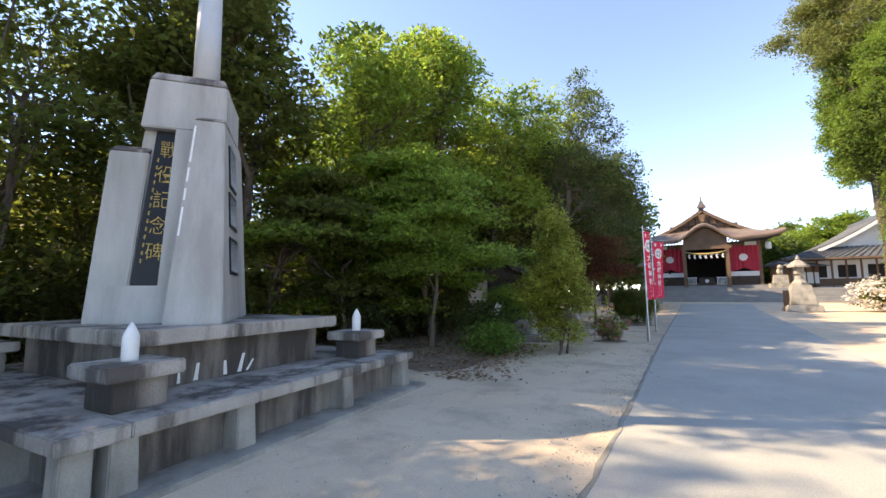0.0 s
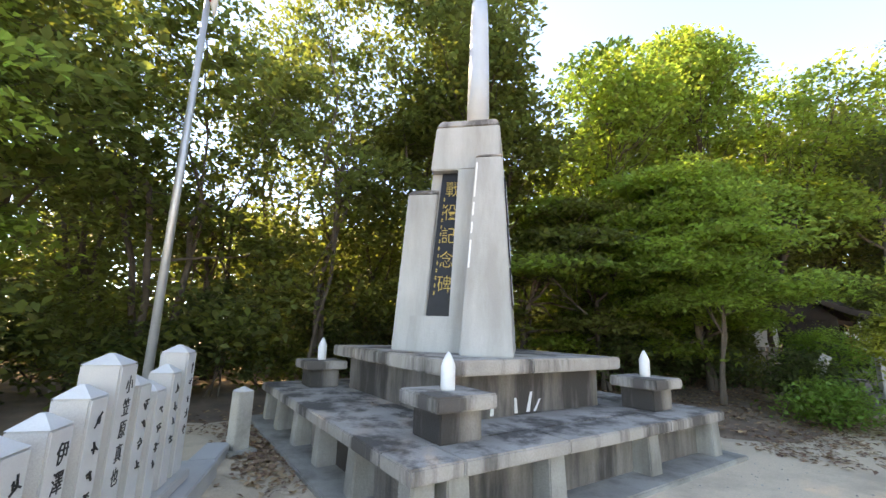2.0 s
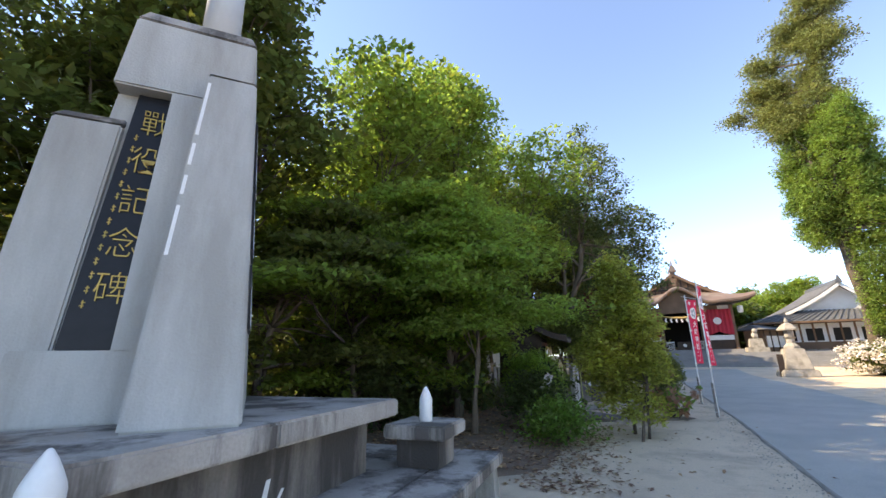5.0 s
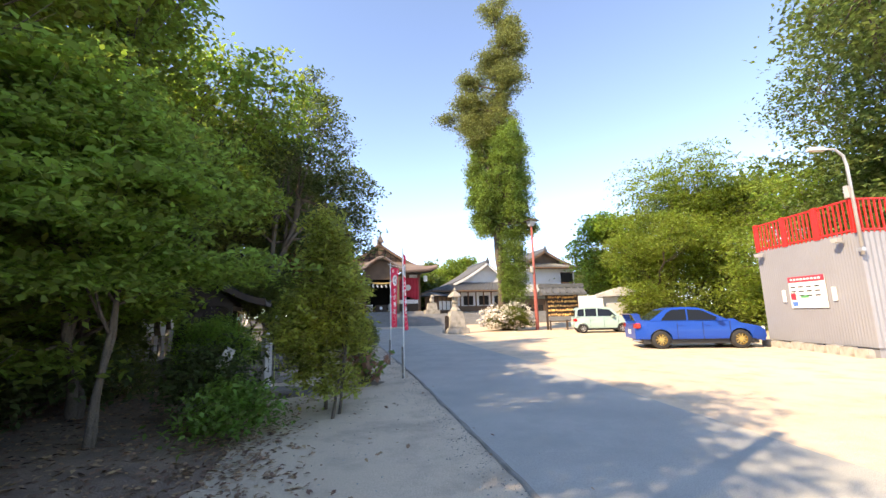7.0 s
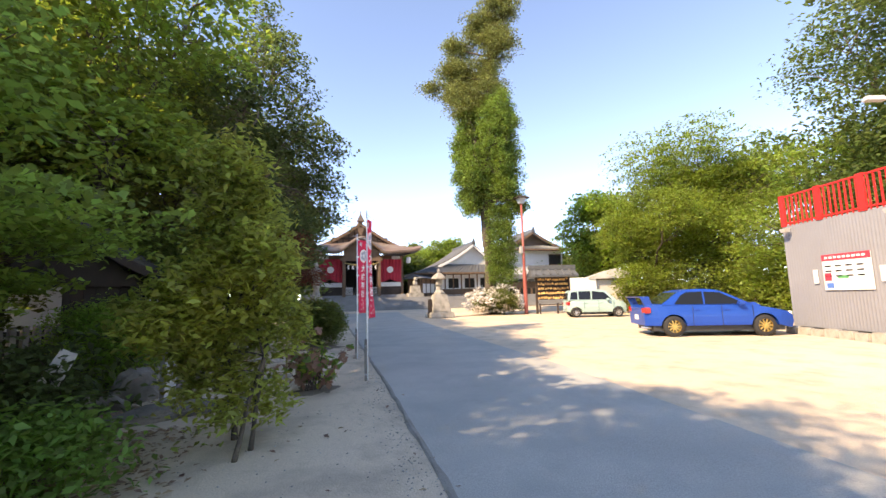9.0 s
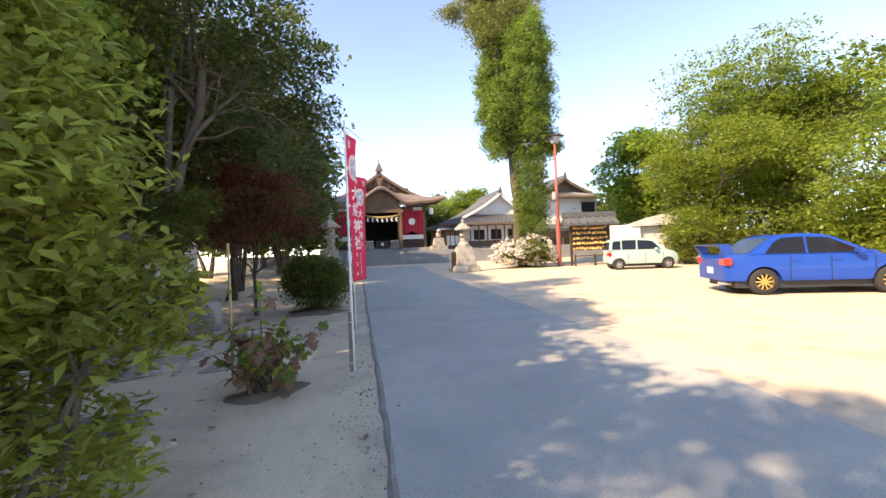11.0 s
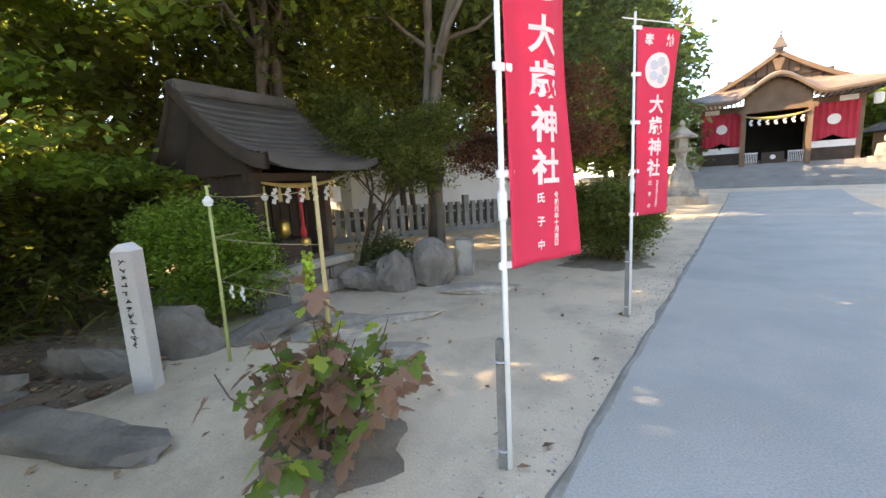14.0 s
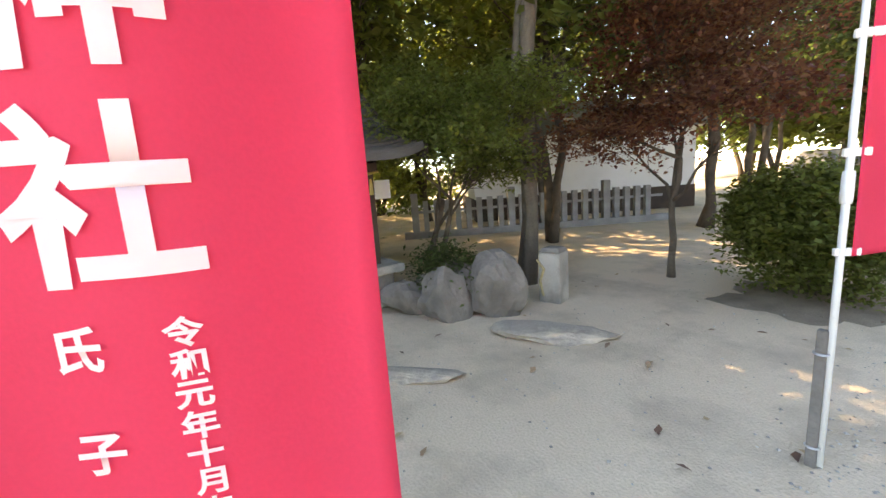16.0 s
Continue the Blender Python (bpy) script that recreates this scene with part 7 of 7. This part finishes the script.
part("pole", tubem([(0, 0, 2.7), (0, 0, 5.2), (0, 0.05, 5.5), (0, 0.25, 5.7), (0, 0.6, 5.72)], [0.045, 0.04, 0.035, 0.03, 0.03], 10), STEEL, wl, smooth=True)
part("lamp_head", tbox(bmesh.new(), (-0.08, 0.08, 0.5, 1.0), (-0.05, 0.05, 0.55, 0.95), 5.66, 5.78), SHEET, wl, bevel=0.01)
part("junction_box", boxm(0.04, 0.16, -0.08, 0.08, 4.3, 4.65), SHEET, wl, bevel=0.01)
part("bracket", boxm(-0.05, 0.1, -0.05, 0.05, 2.8, 2.9), STEEL, wl)
for f in (0.12, 0.92):
    p = GC + (GL - GC) * f
    fl = thing("flood_lamp", "small grey floodlight under the railing", "floodlight", p.x - 0.1, p.y + 0.04, GZ1 - 0.12, ang)
    part("housing", tbox(bmesh.new(), (-0.09, 0.09, 0.0, 0.16), (-0.12, 0.12, 0.0, 0.18), -0.12, 0.0), SHEET, fl, bevel=0.01)
    part("arm", boxm(-0.015, 0.015, -0.1, 0.05, 0.0, 0.03), STEEL, fl)


# ---- parked cars ----
TYRE = mat("tyre_rubber", (0.025, 0.025, 0.026), rough=0.85, bump=0.2, contrast=0.3)
CAR_GLASS = mat("tinted_car_glass", (0.012, 0.014, 0.016), rough=0.08, scale=2, bump=0.0, contrast=0.1, spec=0.35, coat=0.0)
CAR_BLUE = mat("blue_car_paint", (0.003, 0.055, 0.33), rough=0.4, metal=0.0, scale=2, bump=0.0, contrast=0.1, spec=0.3, coat=0.25)
CAR_MINT = mat("pale_mint_car_paint", (0.33, 0.47, 0.44), rough=0.4, scale=2, bump=0.0, contrast=0.08, coat=0.3)
RIM_GOLD = mat("gold_alloy", (0.62, 0.42, 0.14), rough=0.35, metal=0.7, bump=0.0, contrast=0.2)
RIM_SILVER = mat("silver_alloy", (0.62, 0.63, 0.64), rough=0.35, metal=0.7, bump=0.0, contrast=0.2)
LAMP_RED = mat("red_lamp_lens", (0.55, 0.02, 0.02), rough=0.15, bump=0.0, contrast=0.1, coat=0.6)
LAMP_CLEAR = mat("clear_lamp_lens", (0.75, 0.76, 0.78), rough=0.1, bump=0.0, contrast=0.1, coat=0.8)
BLACK_TRIM = mat("black_plastic_trim", (0.03, 0.03, 0.03), rough=0.6, bump=0.05, contrast=0.2)


def prism(bm, poly, half):
    """The side outline (x, z) given thickness in y by half(z)."""
    a = [bm.verts.new((x, -half(z), z)) for x, z in poly]
    b = [bm.verts.new((x, half(z), z)) for x, z in poly]
    bm.faces.new(a)
    bm.faces.new(b[::-1])
    n = len(poly)
    for i in range(n):
        bm.faces.new((a[i], b[i], b[(i + 1) % n], a[(i + 1) % n]))
    return bm


def arch(cx, r, z0, n=9):
    return [(cx + r * math.cos(t), z0 + r * math.sin(t)) for t in np.linspace(math.pi * 0.98, 0.02 * math.pi, n)]


def wheel(name, parent, x, y, r, rim_mat, spokes):
    w = part(name, lathe([(r * 0.62, -0.1), (r * 0.93, -0.1), (r, -0.06), (r, 0.06), (r * 0.93, 0.1), (r * 0.62, 0.1)], 28, False), TYRE, parent, "black tyre", smooth=True)
    w.matrix_basis = pose(x, y, r, 90, 0, 0)
    s = 1 if y < 0 else -1
    rim = part("rim", lathe([(r * 0.66, -0.07), (r * 0.66, 0.085), (r * 0.60, 0.095), (r * 0.58, 0.06), (r * 0.58, -0.05)], 28, False), rim_mat, w, "alloy rim", smooth=False)
    bm = bmesh.new()
    for k in range(spokes):
        a = 2 * math.pi * k / spokes
        obox(bm, (0.33 * r * math.cos(a), 0.33 * r * math.sin(a), s * 0.075), Matrix.Rotation(a, 3, "Z"), (0.30 * r, 0.05 * r, 0.012))
    bmesh.ops.create_cone(bm, cap_ends=True, segments=12, radius1=0.12 * r, radius2=0.10 * r, depth=0.04, matrix=pose(0, 0, s * 0.08))
    part("spoke", bm, rim_mat, w, "alloy spokes")
    part("brake_disc", lathe([(0.02, -0.005), (r * 0.5, -0.005), (r * 0.5, 0.005), (0.02, 0.005)], 20), BLACK_TRIM, w)


def car(label, x, y, rz, paint, body, glass_house, belt, width, roof_in, wb, r, rim, spokes, windows, front, rear, windscreen, rear_glass):
    """A car whose local x runs forward; body and glass_house are side outlines."""
    c = thing("car", label, "car", x, y, 0, rz)
    hw = width / 2
    top = max(z for _, z in glass_house)
    half_low = lambda z: hw - 0.07 * max(0, (0.42 - z) / 0.42) - 0.06 * max(0, (z - 0.6) / 0.4) ** 1.5
    half_up = lambda z: hw - 0.035 - roof_in * (z - belt) / (top - belt)
    bb = prism(bmesh.new(), body, lambda z: hw)
    for zc in (0.30, 0.42, 0.6, 0.78):
        bmesh.ops.bisect_plane(bb, geom=bb.verts[:] + bb.edges[:] + bb.faces[:], plane_co=(0, 0, zc), plane_no=(0, 0, 1))
    for xc in (rear * 0.94, rear * 0.82, rear * 0.68, front * 0.68, front * 0.82, front * 0.94):
        bmesh.ops.bisect_plane(bb, geom=bb.verts[:] + bb.edges[:] + bb.faces[:], plane_co=(xc, 0, 0), plane_no=(1, 0, 0))
    for v in bb.verts:
        end = max(0, (abs(v.co.x) / front - 0.66) / 0.34)
        v.co.y = math.copysign(half_low(v.co.z) * (1 - 0.17 * end ** 2.2), v.co.y)
    b = part("body", bb, paint, c, bevel=0.035, smooth=False)
    g = part("cabin", prism(bmesh.new(), glass_house, half_up), paint, c, bevel=0.03)
    for poly in windows:
        for s in (-1, 1):
            bm = bmesh.new()
            vs = [bm.verts.new((px, s * (half_up(pz) + 0.006), pz)) for px, pz in poly]
            vi = [bm.verts.new((px, s * (half_up(pz) - 0.01), pz)) for px, pz in poly]
            bm.faces.new(vs)
            for i in range(len(vs)):
                bm.faces.new((vs[i], vs[(i + 1) % len(vs)], vi[(i + 1) % len(vs)], vi[i]))
            part("window", bm, CAR_GLASS, g, "tinted side window")
    for nm, ((xa, za), (xb, zb)) in (("windscreen", windscreen), ("rear_window", rear_glass)):
        bm = bmesh.new()
        nx, nz = (zb - za), -(xb - xa)
        ln = math.hypot(nx, nz)
        sgn = 1 if nm == "windscreen" else -1
        ox, oz = sgn * abs(nx) / ln * 0.012, abs(nz) / ln * 0.012
        q = [bm.verts.new((xx + ox, yy, zz + oz)) for xx, zz, yy in ((xa, za, -half_up(za) + 0.07), (xa, za, half_up(za) - 0.07), (xb, zb, half_up(zb) - 0.07), (xb, zb, -half_up(zb) + 0.07))]
        bm.faces.new(q)
        e = bmesh.ops.extrude_face_region(bm, geom=bm.faces[:])
        bmesh.ops.translate(bm, verts=[v for v in e["geom"] if isinstance(v, bmesh.types.BMVert)], vec=(-ox, 0, -oz))
        part(nm, bm, CAR_GLASS, g, "tinted glass")
    for wx in (-wb / 2, wb / 2):
        for s in (-1, 1):
            wheel("wheel", c, wx, s * (hw - 0.105), r, rim, spokes)
    for s in (-1, 1):
        part("headlight", boxm(front - 0.16, front + 0.006, s * (hw - 0.32) - 0.17, s * (hw - 0.32) + 0.17 , 0.58, 0.72), LAMP_CLEAR, c, "clear headlight", bevel=0.02)
        part("tail_light", boxm(rear - 0.008, rear + 0.17, s * (hw - 0.2) - 0.17, s * (hw - 0.2) + 0.165, 0.72, 0.90), LAMP_RED, c, "red tail light", bevel=0.02)
        part("mirror", boxm(0.52, 0.68, s * (hw + 0.08) - 0.08, s * (hw + 0.08) + 0.08, belt - 0.02, belt + 0.12), paint, c, bevel=0.03)
        for hx in (-0.35, 0.5):
            part("door_handle", boxm(hx - 0.32, hx - 0.16, s * hw - 0.02 if s > 0 else -hw - 0.004, hw + 0.004 if s > 0 else -hw + 0.02, belt - 0.16, belt - 0.12), paint, c, bevel=0.006)
        for hx in (-0.72, 0.1, 0.95):
            part("door_gap", boxm(hx - 0.004, hx + 0.004, s * hw - 0.012, s * hw + 0.0015, 0.30, belt - 0.02), BLACK_TRIM, c)
    part("number_plate", boxm(rear - 0.014, rear - 0.004, -0.17, 0.17, 0.50, 0.66), WHITE_PAINT, c, "white number plate")
    part("underside", boxm(rear + 0.25, front - 0.25, -hw + 0.12, hw - 0.12, 0.17, 0.4), BLACK_TRIM, c)
    return c


WB = 2.525
sedan_body = [(-2.07, 0.34), *arch(-WB / 2, 0.37, 0.31), *arch(WB / 2, 0.37, 0.31), (2.06, 0.24), (2.12, 0.42), (2.09, 0.60), (1.94, 0.72), (1.6, 0.80), (1.3, 0.865), (0.95, 0.93), (-1.55, 0.96), (-1.98, 0.97), (-2.08, 0.88)]
sedan_top = [(-1.62, 0.94), (1.02, 0.92), (0.25, 1.345), (0.08, 1.395), (-0.15, 1.425), (-0.45, 1.435), (-0.75, 1.415), (-1.03, 1.345)]
ang_blue = -28.0
blue = car("glossy blue saloon car with gold wheels and rear spoiler", 9.99, 14.77, ang_blue, CAR_BLUE, sedan_body, sedan_top, 0.94, 1.73, 0.22, WB, 0.315, RIM_GOLD, 10,
           [[(-0.33, 0.97), (0.78, 0.96), (0.17, 1.315), (-0.28, 1.35)], [(-1.22, 0.98), (-0.38, 0.97), (-0.33, 1.355), (-0.78, 1.345), (-0.98, 1.24)]],
           2.09, -2.075, ((0.98, 0.965), (0.25, 1.345)), ((-1.55, 0.985), (-1.03, 1.335)))
sp_ob = part("spoiler", tbox(bmesh.new(), (-2.17, -1.86, -0.72, 0.72), (-2.21, -1.92, -0.72, 0.72), 1.20, 1.24), CAR_BLUE, blue, "raised rear spoiler", bevel=0.012)
for s in (-1, 1):
    part("spoiler_upright", tbox(bmesh.new(), (-2.04, -1.80, s * 0.68 - 0.03, s * 0.68 + 0.03), (-2.16, -1.90, s * 0.70 - 0.03, s * 0.70 + 0.03), 0.95, 1.21), CAR_BLUE, sp_ob, bevel=0.01)
part("bonnet_scoop", tbox(bmesh.new(), (1.0, 1.55, -0.26, 0.26), (1.05, 1.4, -0.22, 0.22), 0.86, 0.98), CAR_BLUE, blue, bevel=0.015)
part("exhaust_pipe", tubem([(-2.11, -0.5, 0.27), (-1.8, -0.5, 0.27)], [0.045, 0.045], 10), RIM_SILVER, blue)

WK = 2.36
kei_body = [(-1.66, 0.36), *arch(-WK / 2, 0.33, 0.28), *arch(WK / 2, 0.33, 0.28), (1.62, 0.24), (1.69, 0.45), (1.66, 0.72), (1.45, 0.88), (1.05, 0.99), (-1.60, 1.0), (-1.69, 0.9)]
kei_top = [(-1.64, 0.97), (1.15, 0.95), (0.62, 1.48), (0.3, 1.58), (-0.6, 1.62), (-1.40, 1.57), (-1.56, 1.40)]
ang_kei = -25.0
car("pale mint boxy small car parked by the shed", 14.33, 25.19, ang_kei, CAR_MINT, kei_body, kei_top, 0.97, 1.475, 0.13, WK, 0.28, RIM_SILVER, 7,
    [[(-0.25, 1.02), (0.86, 1.0), (0.48, 1.42), (-0.22, 1.50)], [(-1.0, 1.03), (-0.33, 1.02), (-0.30, 1.50), (-0.98, 1.50)], [(-1.5, 1.04), (-1.07, 1.03), (-1.05, 1.49), (-1.42, 1.45)]],
    1.66, -1.685, ((1.10, 1.0), (0.66, 1.45)), ((-1.645, 1.05), (-1.575, 1.42)))
